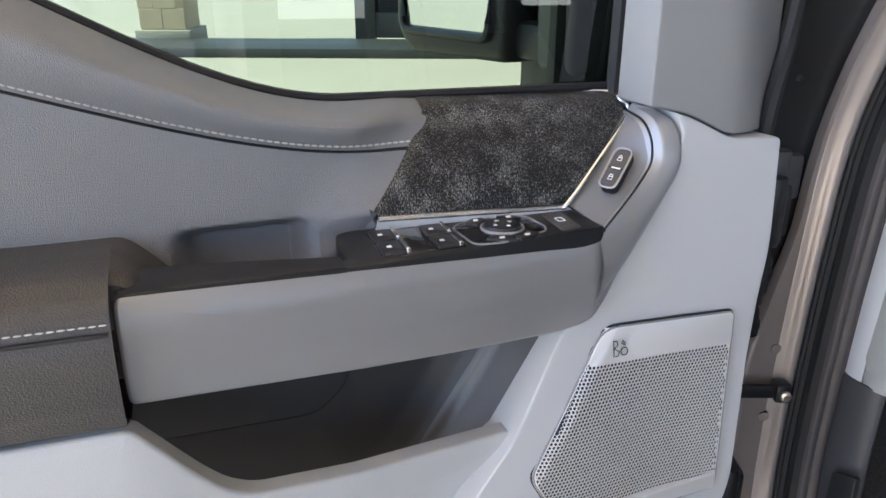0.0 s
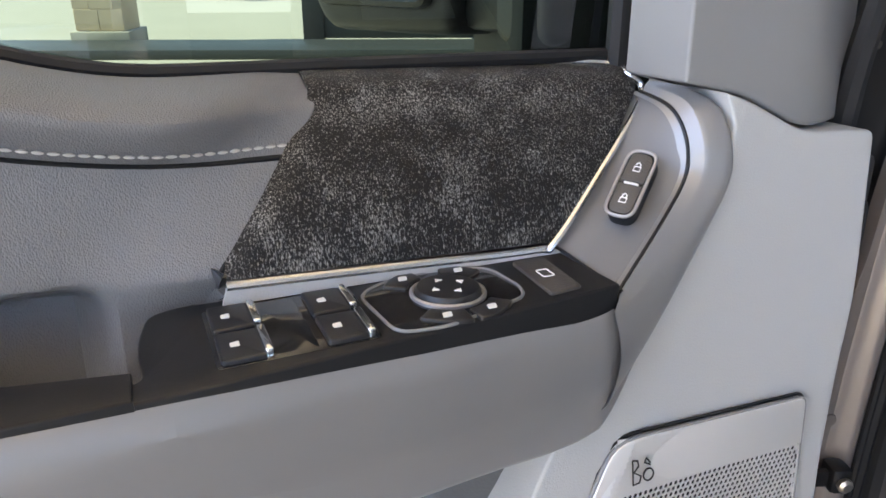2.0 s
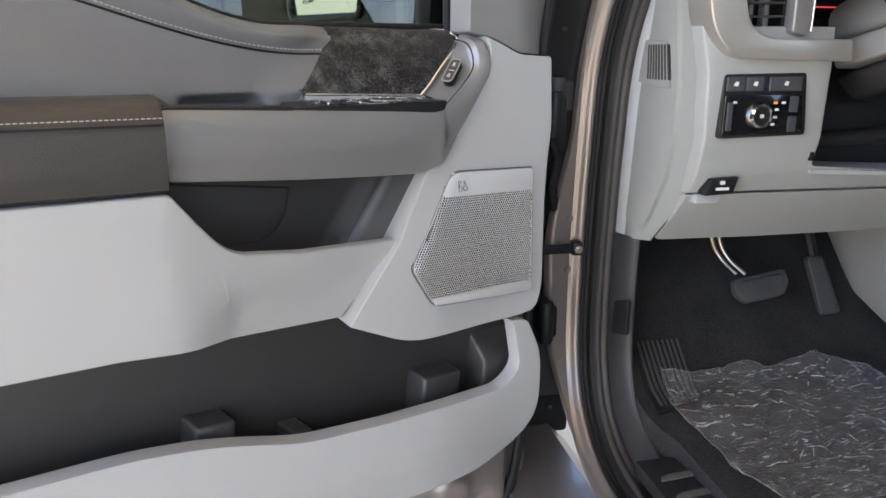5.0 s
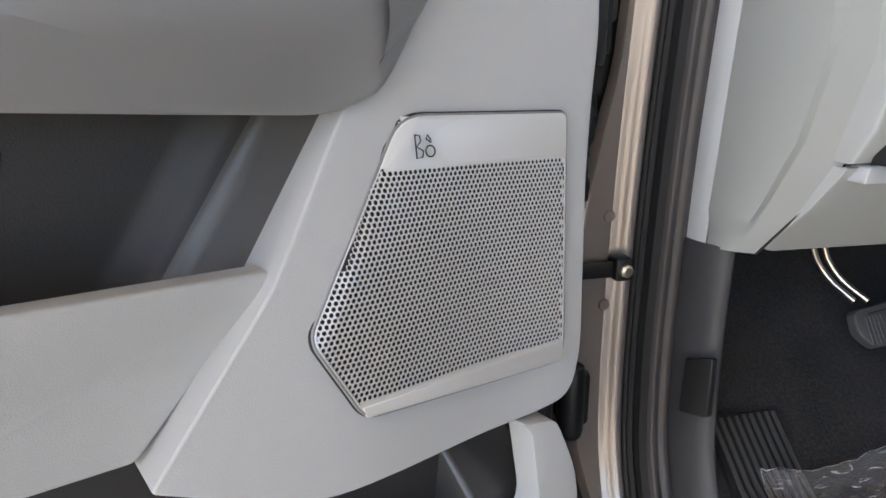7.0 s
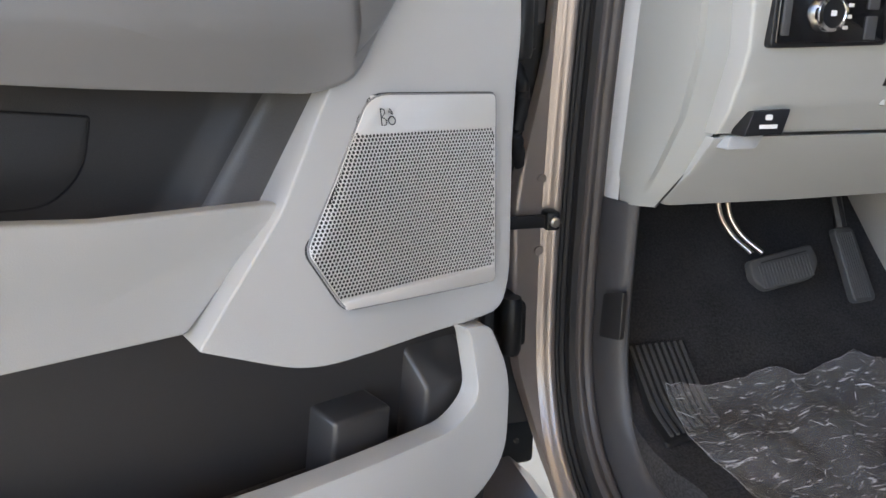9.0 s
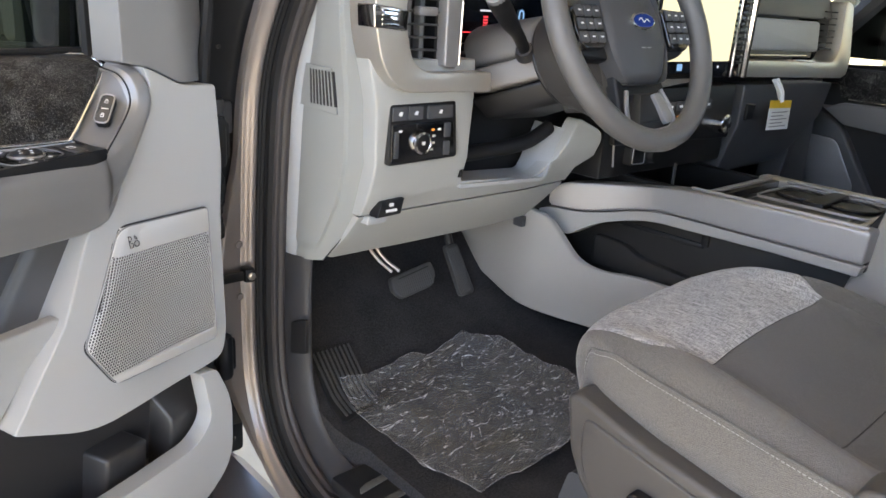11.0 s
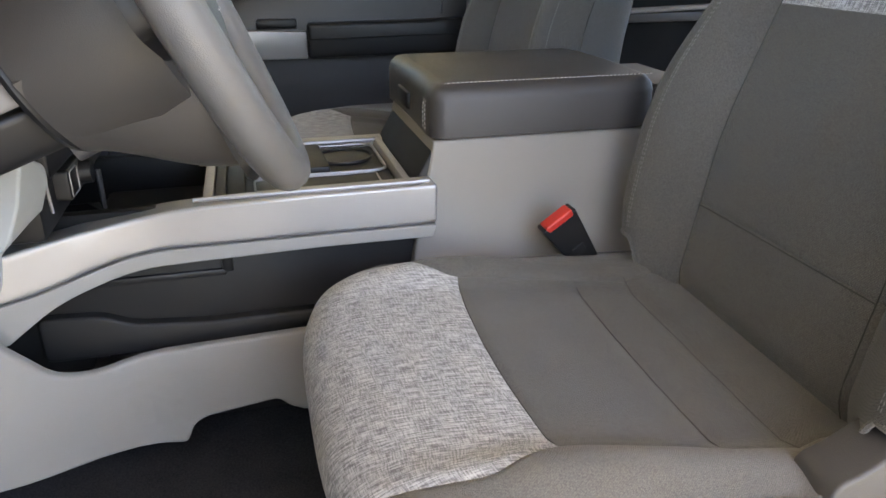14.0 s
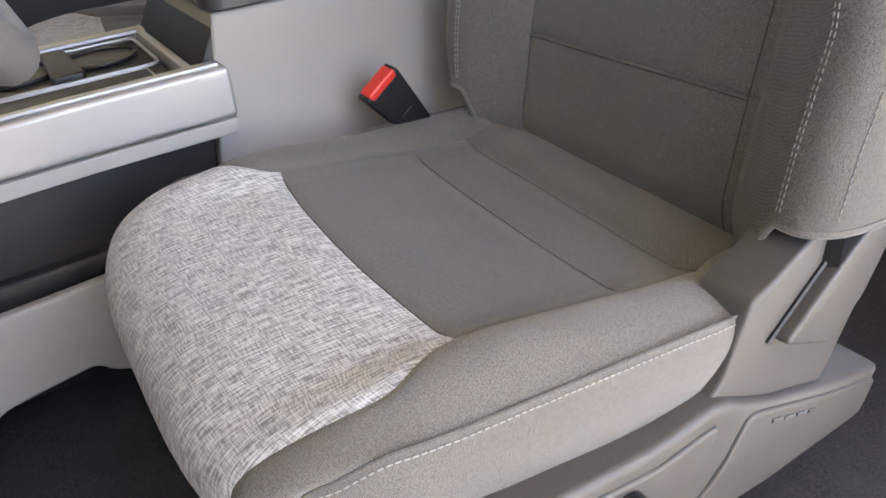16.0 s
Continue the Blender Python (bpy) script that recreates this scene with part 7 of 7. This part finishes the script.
part("lid_stitching", stitches(curve_points([(1.212, -0.21, 1.3048), (1.212, -0.05, 1.3048), (1.212, 0.085, 1.3048), (1.214, 0.110, 1.3032), (1.222, 0.1290, 1.2940), (1.226, 0.1358, 1.272), (1.226, 0.1362, 1.235)], 6), 0.0045, 0.002, 0.0008, (0, 0, 0.0004)), THREAD, lid)
part("lid_stitching", stitches(curve_points([(1.236, 0.113, 1.3050), (1.236, 0.1290, 1.2965), (1.236, 0.1358, 1.272), (1.236, 0.1362, 1.235)], 6), 0.0045, 0.002, 0.0008, (0, 0.0004, 0)), THREAD, lid)
part("lid_latch", block((1.33, 0.122, 1.245), (1.41, 0.140, 1.272), 0.004), BLACK, lid)
part("rear_cupholder", join(block((1.24, -0.34, 1.235), (1.49, -0.225, 1.275), 0.006), tube([(1.25, -0.24, 1.279), (1.49, -0.24, 1.279)], 0.003, 6)), CHARCOAL, console)
part("lid_edge_trim", tube([(1.235, -0.222, 1.285), (1.50, -0.222, 1.288)], 0.0035, 8), SILVER_DARK, console)
# ---- closed passenger door: grey trim in darker colours for its shade ----
pdoor = thing("passenger_door", "closed passenger door, its grey trim darkened for shade, with a window", "car door")
XP = 2.27
px = lambda a, b, d: Vector((XP - d, a, b))


def psill(y):
    return between([(-0.9, 1.492), (-0.21, 1.491), (-0.05, 1.488), (0.05, 1.474), (0.15, 1.446), (0.25, 1.417), (0.34, 1.398), (0.42, 1.388), (0.62, 1.376), (0.9, 1.37)], y)


def pseam(y):
    return psill(y) - 0.030 - 0.02 * smooth((y - 0.1) / 0.2)


part("upper_bolster", sheet(lambda s, t: Vector((XP + 0.03 + 0.03 * t * t - 0.012 * math.sin(math.pi * t), lerp(-0.24, 0.70, s), lerp(pseam(lerp(-0.24, 0.70, s)), psill(lerp(-0.24, 0.70, s)), t))), 50, 8, 0.01, face=(-1, 0, 0)), VINYL_SHADED, pdoor)
part("middle_panel", sheet(lambda s, t: Vector((XP + 0.032 - 0.02 * (1 - t) - 0.004 * math.sin(math.pi * t), lerp(-0.24, 0.70, s), lerp(1.26, pseam(lerp(-0.24, 0.70, s)) - 0.002, t))), 50, 10, 0.01, face=(-1, 0, 0)), VINYL_SHADED, pdoor)
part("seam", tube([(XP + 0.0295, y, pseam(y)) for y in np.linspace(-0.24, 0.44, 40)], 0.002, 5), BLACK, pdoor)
part("panel_ridge", tube(curve_points([(XP + 0.021, 0.10, 1.417), (XP + 0.021, -0.02, 1.445), (XP + 0.021, -0.14, 1.449), (XP + 0.018, -0.165, 1.43), (XP + 0.012, -0.165, 1.30)], 6), 0.004, 6), VINYL_SHADED, pdoor)
part("decor_trim", plate(rounded([(0.44, 1.372), (0.405, 1.288), (0.62, 1.288), (0.66, 1.372)], 0.006), -0.04, 0.014, 0.006, px), SUEDE, pdoor)
part("chrome_strip", tube([(XP - 0.008, 0.395, 1.281), (XP - 0.008, 0.60, 1.283), (XP - 0.006, 0.66, 1.36)], 0.003, 6), CHROME, pdoor)
part("pull_bar", plate(rounded([(0.212, 1.265), (0.212, 1.193), (0.48, 1.200), (0.60, 1.210), (0.66, 1.25), (0.62, 1.272), (0.44, 1.274)], 0.008), -0.05, 0.012, 0.008, px), SILVER_DARK, pdoor)
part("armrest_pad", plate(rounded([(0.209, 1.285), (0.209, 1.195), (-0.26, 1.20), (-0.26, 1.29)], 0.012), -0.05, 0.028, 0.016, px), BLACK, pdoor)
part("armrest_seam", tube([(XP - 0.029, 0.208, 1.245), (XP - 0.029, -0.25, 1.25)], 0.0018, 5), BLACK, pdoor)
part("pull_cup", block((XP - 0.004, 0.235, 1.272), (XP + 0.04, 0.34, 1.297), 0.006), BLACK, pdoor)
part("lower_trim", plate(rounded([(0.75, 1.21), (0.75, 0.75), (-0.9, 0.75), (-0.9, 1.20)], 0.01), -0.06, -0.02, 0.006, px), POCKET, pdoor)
# Pocket panel and speaker surround: light grey plastic, darkened for shade.
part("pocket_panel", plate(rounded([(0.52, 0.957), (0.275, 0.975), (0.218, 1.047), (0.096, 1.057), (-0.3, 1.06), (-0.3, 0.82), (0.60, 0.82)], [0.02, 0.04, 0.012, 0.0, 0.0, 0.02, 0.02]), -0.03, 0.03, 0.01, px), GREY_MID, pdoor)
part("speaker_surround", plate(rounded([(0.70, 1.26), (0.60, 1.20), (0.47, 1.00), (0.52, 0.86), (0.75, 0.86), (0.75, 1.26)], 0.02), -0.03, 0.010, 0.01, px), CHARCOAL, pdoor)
part("speaker_grille", plate(rounded([(0.70, 1.17), (0.61, 1.165), (0.53, 1.03), (0.56, 0.95), (0.70, 0.95)], 0.02), 0.0, 0.013, 0.003, px), SILVER_DARK, pdoor)
part("window_pane", sheet(lambda s, t: (XP + 0.045 - 0.06 * t, lerp(-0.26, 0.80, s), lerp(1.34, 1.95, t)), 2, 2), GLASS, pdoor, "tinted side window")
part("belt_seal", tube([(XP + 0.040, y, psill(y) + 0.002) for y in np.linspace(-0.24, 0.70, 40)], 0.005, 6), RUBBER, pdoor)
part("pillar_frame", join(block((XP - 0.02, -0.32, 1.30), (XP + 0.06, -0.235, 2.0), 0.01), tube([(XP + 0.03, 0.78, 1.36), (XP + 0.03, 0.55, 1.62), (XP - 0.02, 0.30, 1.95)], 0.03, 8)), CHARCOAL, pdoor)
part("door_skin", block((XP + 0.062, -0.9, 0.62), (XP + 0.14, 0.95, 1.365), 0.01), PAINT, pdoor)
part("anchor_bolt", block((XP - 0.026, -0.226, 1.385), (XP - 0.012, -0.200, 1.402), 0.003), STEEL, pdoor)

bp = tagged(part("wall_passenger", join(block((2.19, -0.52, 0.70), (2.25, -0.27, 1.44), 0.02), block((2.21, -2.0, 0.70), (2.26, -0.50, 1.50), 0.02), block((2.22, 0.72, 0.70), (2.26, 1.10, 1.42), 0.02)), LINING), "dark lined far side of the cab", "truck body", kind="structure")
pillar = tagged(part("wall_pillar", block((2.17, -0.50, 1.44), (2.25, -0.29, 2.0), 0.02), GREY), "light grey lined door pillar", "pillar", kind="structure")
pillar.matrix_world = RIG
bp.matrix_world = RIG
rail_r = thing("rear_door_pull", "bright rear door pull bar", "door handle")
part("bar", tube([(2.185, -0.62, 1.30), (2.185, -0.98, 1.31)], 0.008, 8), SILVER_DARK, rail_r)
part("mount", block((2.18, -1.02, 1.27), (2.215, -0.60, 1.296), 0.006), CHARCOAL, rail_r)

far_mirror = thing("towing_mirror", "black towing mirror with two glasses outside the far window", "wing mirror")
my = lambda a, b, d: Vector((2.56 + 0.90 * (a - 2.53) + 0.436 * (d - 0.54), 0.54 - 0.436 * (a - 2.53) + 0.90 * (d - 0.54), b))
part("housing", plate(rounded([(2.52, 1.42), (2.53, 1.80), (2.80, 1.80), (2.80, 1.43), (2.76, 1.41)], 0.025, 5), 0.66, 0.54, 0.012, my), BLACK, far_mirror)
part("lower_glass", plate(rounded([(2.545, 1.435), (2.545, 1.522), (2.765, 1.522), (2.765, 1.44)], 0.015), 0.545, 0.537, 0.001, my), MIRROR, far_mirror)
part("upper_glass", plate(rounded([(2.545, 1.535), (2.545, 1.78), (2.765, 1.78), (2.765, 1.535)], 0.015), 0.545, 0.537, 0.001, my), MIRROR, far_mirror)
part("arm", join(block((2.33, 0.55, 1.43), (2.54, 0.62, 1.475), 0.01), block((2.33, 0.55, 1.52), (2.54, 0.62, 1.565), 0.01), block((2.33, 0.52, 1.40), (2.40, 0.66, 1.62), 0.01)), BLACK, far_mirror)

# ---- forecourt: ground, canopy, columns ----
tagged(part("ground", sheet(lambda s, t: (lerp(-500, 500, s), lerp(-500, 500, t), 0.0), 8, 8), CONCRETE), "pale sunlit concrete forecourt", "ground", kind="structure")
def slab(name, lo, hi, material, label, category):
    return tagged(part(name, block(lo, hi, 0.02), material), label, category, kind="structure")
canopy = slab("canopy_roof", (-3.55, -7.0, 4.9), (19.0, 4.8, 5.6), STUCCO, "cream stucco canopy over the forecourt", "canopy")
def column(x0, y0, x1, y1, label):
    c = thing("canopy_column", label, "column", "canopy columns", m=pose((x0 + x1) / 2, (y0 + y1) / 2, 0))
    hx, hy = (x1 - x0) / 2, (y1 - y0) / 2
    part("plinth", block((-hx - 0.08, -hy - 0.08, 0.0), (hx + 0.08, hy + 0.08, 0.25), 0.02), CONCRETE, c)
    part("shaft", block((-hx, -hy, 0.25), (hx, hy, 4.9), 0.01), STONE, c)
    rnd = random.Random(int(x0 * 10))
    z = 0.27
    row = 0
    while z < 4.6:
        h = 0.30
        for face in (0, 1):
            span = hy if face == 0 else hx
            n = max(2, int(span * 2 / 0.55))
            for i in range(n):
                a0, a1 = -span + 2 * span * i / n + 0.006, -span + 2 * span * (i + 1) / n - 0.006
                if row % 2:
                    a0, a1 = max(-span, a0 - 0.12), max(-span + 0.1, a1 - 0.12)
                k = 0.008 + 0.014 * rnd.random()
                for sgn in ((-1,) if face == 0 else (-1, 1)):
                    if face == 0:
                        b = block((sgn * hx - k, a0, z), (sgn * hx + 0.01, a1, z + h - 0.012), 0.004, 1)
                    else:
                        lo_, hi_ = sorted((sgn * (hy - 0.01), sgn * (hy + k)))
                        b = block((a0, lo_, z), (a1, hi_, z + h - 0.012), 0.004, 1)
                    part("stone_block", b, STONE, c)
        z += h
        row += 1
    return c
column(15.0, -2.55, 16.4, -0.35, "broad tan stone canopy column")
column(15.0, 3.7, 16.2, 4.7, "tan stone canopy column")
slim = column(15.0, 1.78, 15.6, 2.36, "slim tan stone canopy column on a broad pier")
part("pier", block((-0.42, -0.42, 0.0), (0.42, 0.42, 1.22), 0.02), STONE, slim, "broad stone pier")
part("pier_cap", block((-0.47, -0.47, 1.22), (0.47, 0.47, 1.34), 0.015), STUCCO, slim)
column(-4.70, 12.0, -4.00, 12.7, "tan stone canopy column beside the lot")
column(-3.5, -6.9, -2.5, -5.9, "tan stone canopy column")
column(15.0, -9.4, 16.4, -6.2, "broad tan stone canopy column")
column(-27.6, 13.4, -26.7, 14.3, "tan stone canopy column beside the lot")
front = thing("storefront", "dark framed storefront with tinted panes beside the forecourt", "storefront", m=pose(0, 12.3, 0))
# The kerb's dark colour stands in for shade on its front face.
part("shaded_kerb", block((-8.0, -1.5, 0.0), (6.0, -0.3, 0.13), 0.01), DARKMETAL, front)
for x in (-1.40, 1.2, 3.8):
    part("post", block((x, -0.15, 0.0), (x + 0.31, 0.15, 4.2), 0.01), DARKMETAL, front)
for x in (-1.09, 1.51):
    part("pane", block((x, -0.02, 0.5), (x + 2.29, 0.02, 4.1), 0.002), PIANO, front, "dark tinted pane")
    part("rail", block((x, -0.08, 0.12), (x + 2.29, 0.08, 0.5), 0.005), DARKMETAL, front)
part("header", block((-1.4, -0.16, 4.1), (4.11, 0.16, 4.4), 0.01), DARKMETAL, front)
showroom = thing("showroom", "cream stucco building with dark framed windows", "building", m=pose(30, 14, 0))
part("wall", block((-2, -6.5, 0), (10, 14, 5.5), 0.05), STUCCO, showroom)
part("roof", block((-2.4, -6.9, 5.5), (10.4, 14.4, 6.0), 0.05), STONE, showroom)
for i in range(5):
    y = -5.4 + i * 3.6
    w = part("window", block((-2.06, y, 0.9), (-1.95, y + 2.4, 3.4), 0.01), DARKMETAL, showroom)
    for j in range(3):
        for k in range(3):
            part("pane", block((-2.09, y + 0.08 + j * 0.78, 1.0 + k * 0.8), (-2.05, y + 0.76 + j * 0.78, 1.72 + k * 0.8), 0.004, 1), PIANO, w)

# ---- parked vehicles ----
TYRE = surface("tyre", (0.015, 0.015, 0.016), 0.8)
CARGLASS = surface("car_glass", (0.02, 0.025, 0.028), 0.06, coat=0.3)
def car_paint(name, c, metal=0.3):
    return surface(name, c, 0.28, metal=metal, coat=0.7, vary=0.03)
def parked(name, label, paint, profile, glass, x, y, turn, width=1.95, wheels=(0.95, 4.6), wr=0.39, cat="pickup truck", group=""):
    v = thing(name, label, cat, group, m=pose(x, y, 0, 0, 0, turn))
    side = lambda a, b, d: Vector((a, d, b))
    def tuck(a, b, d):
        k = 1.0 - 0.16 * smooth((b - 1.05) / 0.7)
        return Vector((a, d * k, b))
    part("body", plate(rounded(profile, 0.10, 4), -width / 2, width / 2, 0.05, tuck), paint, v)
    for g in glass:
        for sgn in (-1, 1):
            part("side_window", plate(rounded(g, 0.04), sgn * (width / 2 - 0.05), sgn * (width / 2 + 0.012), 0.004, tuck), CARGLASS, v)
    gx = max(p[0] for g in glass for p in g)
    part("windscreen", sheet(lambda s, t: Vector((lerp(gx + 0.55, gx + 0.06, t), lerp(-0.80, 0.80, s) * (1 - 0.12 * t), lerp(1.14, 1.72, t))), 4, 4, 0.02), CARGLASS, v)
    front = max(p[0] for p in profile)
    part("grille", block((front - 0.10, -0.55, 0.62), (front + 0.02, 0.55, 0.98), 0.03), DARKMETAL, v)
    part("bumper", block((front - 0.14, -0.92, 0.40), (front + 0.06, 0.92, 0.60), 0.05), CHROME, v)
    for sgn in (-1, 1):
        part("headlight", block((front - 0.14, sgn * 0.76 - 0.16, 0.72), (front + 0.015, sgn * 0.76 + 0.16, 0.95), 0.03), CHROME, v)
        for wx in wheels:
            w = part("wheel", moved(turned([(wr * 0.6, -0.13), (wr * 0.95, -0.13), (wr, -0.09), (wr, 0.09), (wr * 0.95, 0.13), (wr * 0.6, 0.13)], 28), pose(wx, sgn * (width / 2 - 0.10), wr, 90, 0, 0)), TYRE, v)
            part("rim", moved(turned([(wr * 0.6, -0.135), (wr * 0.55, -0.10), (0.08, -0.09), (0.08, 0.09), (wr * 0.55, 0.10), (wr * 0.6, 0.135)], 20), pose(wx, sgn * (width / 2 - 0.10), wr, 90, 0, 0)), SILVER, w)
        part("door_mirror", block((gx + 0.10, sgn * (width / 2 + 0.10) - 0.10, 1.12), (gx + 0.25, sgn * (width / 2 + 0.10) + 0.10, 1.32), 0.03), DARKMETAL, v)
    return v
PICKUP = [(0.0, 0.45), (0.0, 1.08), (1.75, 1.12), (1.95, 1.80), (3.55, 1.84), (4.25, 1.20), (5.65, 1.08), (5.75, 0.45)]
PGLASS = [[(2.05, 1.20), (2.15, 1.70), (2.75, 1.74), (2.80, 1.18)], [(2.88, 1.18), (2.85, 1.74), (3.48, 1.74), (3.98, 1.20)]]
SUV = [(0.0, 0.42), (0.05, 1.10), (0.30, 1.70), (3.0, 1.76), (3.75, 1.12), (4.75, 1.00), (4.85, 0.42)]
SGLASS = [[(0.35, 1.15), (0.50, 1.60), (1.45, 1.66), (1.50, 1.14)], [(1.58, 1.14), (1.53, 1.66), (2.90, 1.66), (3.45, 1.15)]]
parked("pickup_truck", "dark grey parked pickup truck", car_paint("dark_grey_paint", (0.045, 0.055, 0.065)), PICKUP, PGLASS, -8.0, 26.5, -40, group="parked vehicles")
parked("pickup_truck", "white parked pickup truck", car_paint("white_paint", (0.62, 0.63, 0.64), 0.0), PICKUP, PGLASS, -6.2, 30.5, -40, group="parked vehicles")
parked("pickup_truck", "silver parked pickup truck", car_paint("silver_paint", (0.42, 0.43, 0.44)), PICKUP, PGLASS, -13.5, 31.0, -40, group="parked vehicles")
parked("pickup_truck", "white parked pickup truck", car_paint("white_paint_far", (0.60, 0.60, 0.60), 0.0), PICKUP, PGLASS, -16.0, 36.0, -40, group="parked vehicles")
parked("suv", "silver grey parked sport utility vehicle", car_paint("grey_blue_paint", (0.33, 0.36, 0.37)), SUV, SGLASS, 40.5, 3.7, -62, 1.9, (0.9, 3.9), 0.38, "car", "parked vehicles")
parked("suv", "white car parked in the sun", car_paint("white_paint_car", (0.62, 0.63, 0.64), 0.0), SUV, SGLASS, 58, 3.0, -70, 1.9, (0.9, 3.9), 0.38, "car", "parked vehicles")
parked("suv", "white car parked in the sun", car_paint("white_paint_car_far", (0.60, 0.62, 0.64), 0.0), SUV, SGLASS, 52, -6.5, -80, 1.9, (0.9, 3.9), 0.38, "car", "parked vehicles")
parked("suv", "black parked off-road vehicle", car_paint("black_paint", (0.012, 0.012, 0.013), 0.0), [(0.0, 0.5), (0.0, 0.95), (0.5, 1.0), (0.55, 1.75), (2.0, 1.80), (2.2, 1.05), (3.1, 0.98), (3.2, 0.5)], [[(0.75, 1.08), (0.75, 1.62), (1.80, 1.66), (1.95, 1.10)]], 31.5, 3.9, -75, 1.5, (0.55, 2.55), 0.36, "utility vehicle", "parked vehicles")
parked("pickup_truck", "black pickup truck parked behind", car_paint("black_paint_truck", (0.012, 0.013, 0.015), 0.1), PICKUP, PGLASS, -34.5, 19.4, -28, group="parked vehicles")

# ---- trees ----
LEAF = surface("leaves", (0.105, 0.165, 0.03), 0.65, second=(0.04, 0.085, 0.014), scale=0.5, grain=3)
BARK = surface("bark", (0.10, 0.08, 0.06), 0.9, vary=0.3, scale=8)
def tree(x, y, h, seed):
    t = thing("tree", "leafy green tree beyond the forecourt", "tree", "background trees", m=pose(x, y, 0))
    rng = np.random.default_rng(seed)
    limbs = [tube([(0, 0, 0), (0.1, 0.05, h * 0.25), (0.0, 0.1, h * 0.55)], [0.30, 0.22, 0.12], 8)]
    for k in range(5):
        a = k * 1.26 + rng.uniform(0, 0.5)
        limbs.append(tube([(0, 0, h * 0.3), (math.cos(a) * h * 0.15, math.sin(a) * h * 0.15, h * 0.48), (math.cos(a) * h * 0.28, math.sin(a) * h * 0.28, h * 0.62)], [0.14, 0.09, 0.04], 6))
    part("trunk", join(*limbs), BARK, t)
    n = 9000
    clump = rng.normal(size=(46, 3)) * (h * 0.20, h * 0.20, h * 0.17) + (0, 0, h * 0.50)
    c = clump[rng.integers(0, 46, n)] + rng.normal(size=(n, 3)) * h * 0.055
    c[:, 2] = np.maximum(c[:, 2], 0.4)
    d1, d2 = rng.normal(size=(n, 3)), rng.normal(size=(n, 3))
    size = rng.uniform(0.16, 0.36, (n, 1)) * h / 9
    d1 *= size / np.linalg.norm(d1, axis=1, keepdims=True)
    d2 *= size / np.linalg.norm(d2, axis=1, keepdims=True)
    v = np.stack([c - d1, c + d2, c + d1, c - d2], 1).reshape(-1, 3)
    me = bpy.data.meshes.new("crown")
    me.from_pydata(v.tolist(), [], np.arange(4 * n).reshape(-1, 4).tolist())
    me.materials.append(LEAF)
    cr = new("crown", me)
    cr.parent = t
for i, (x, y, h) in enumerate(((78, 22, 11), (84, 15, 13), (80, 8, 12), (86, 1, 13), (82, -6, 12), (88, -13, 13), (92, -22, 12), (90, 30, 12), (-40, 95, 9), (-22, 110, 10), (-6, 105, 9), (-63, 32, 8))):
    tree(x, y, h, 20 + i)
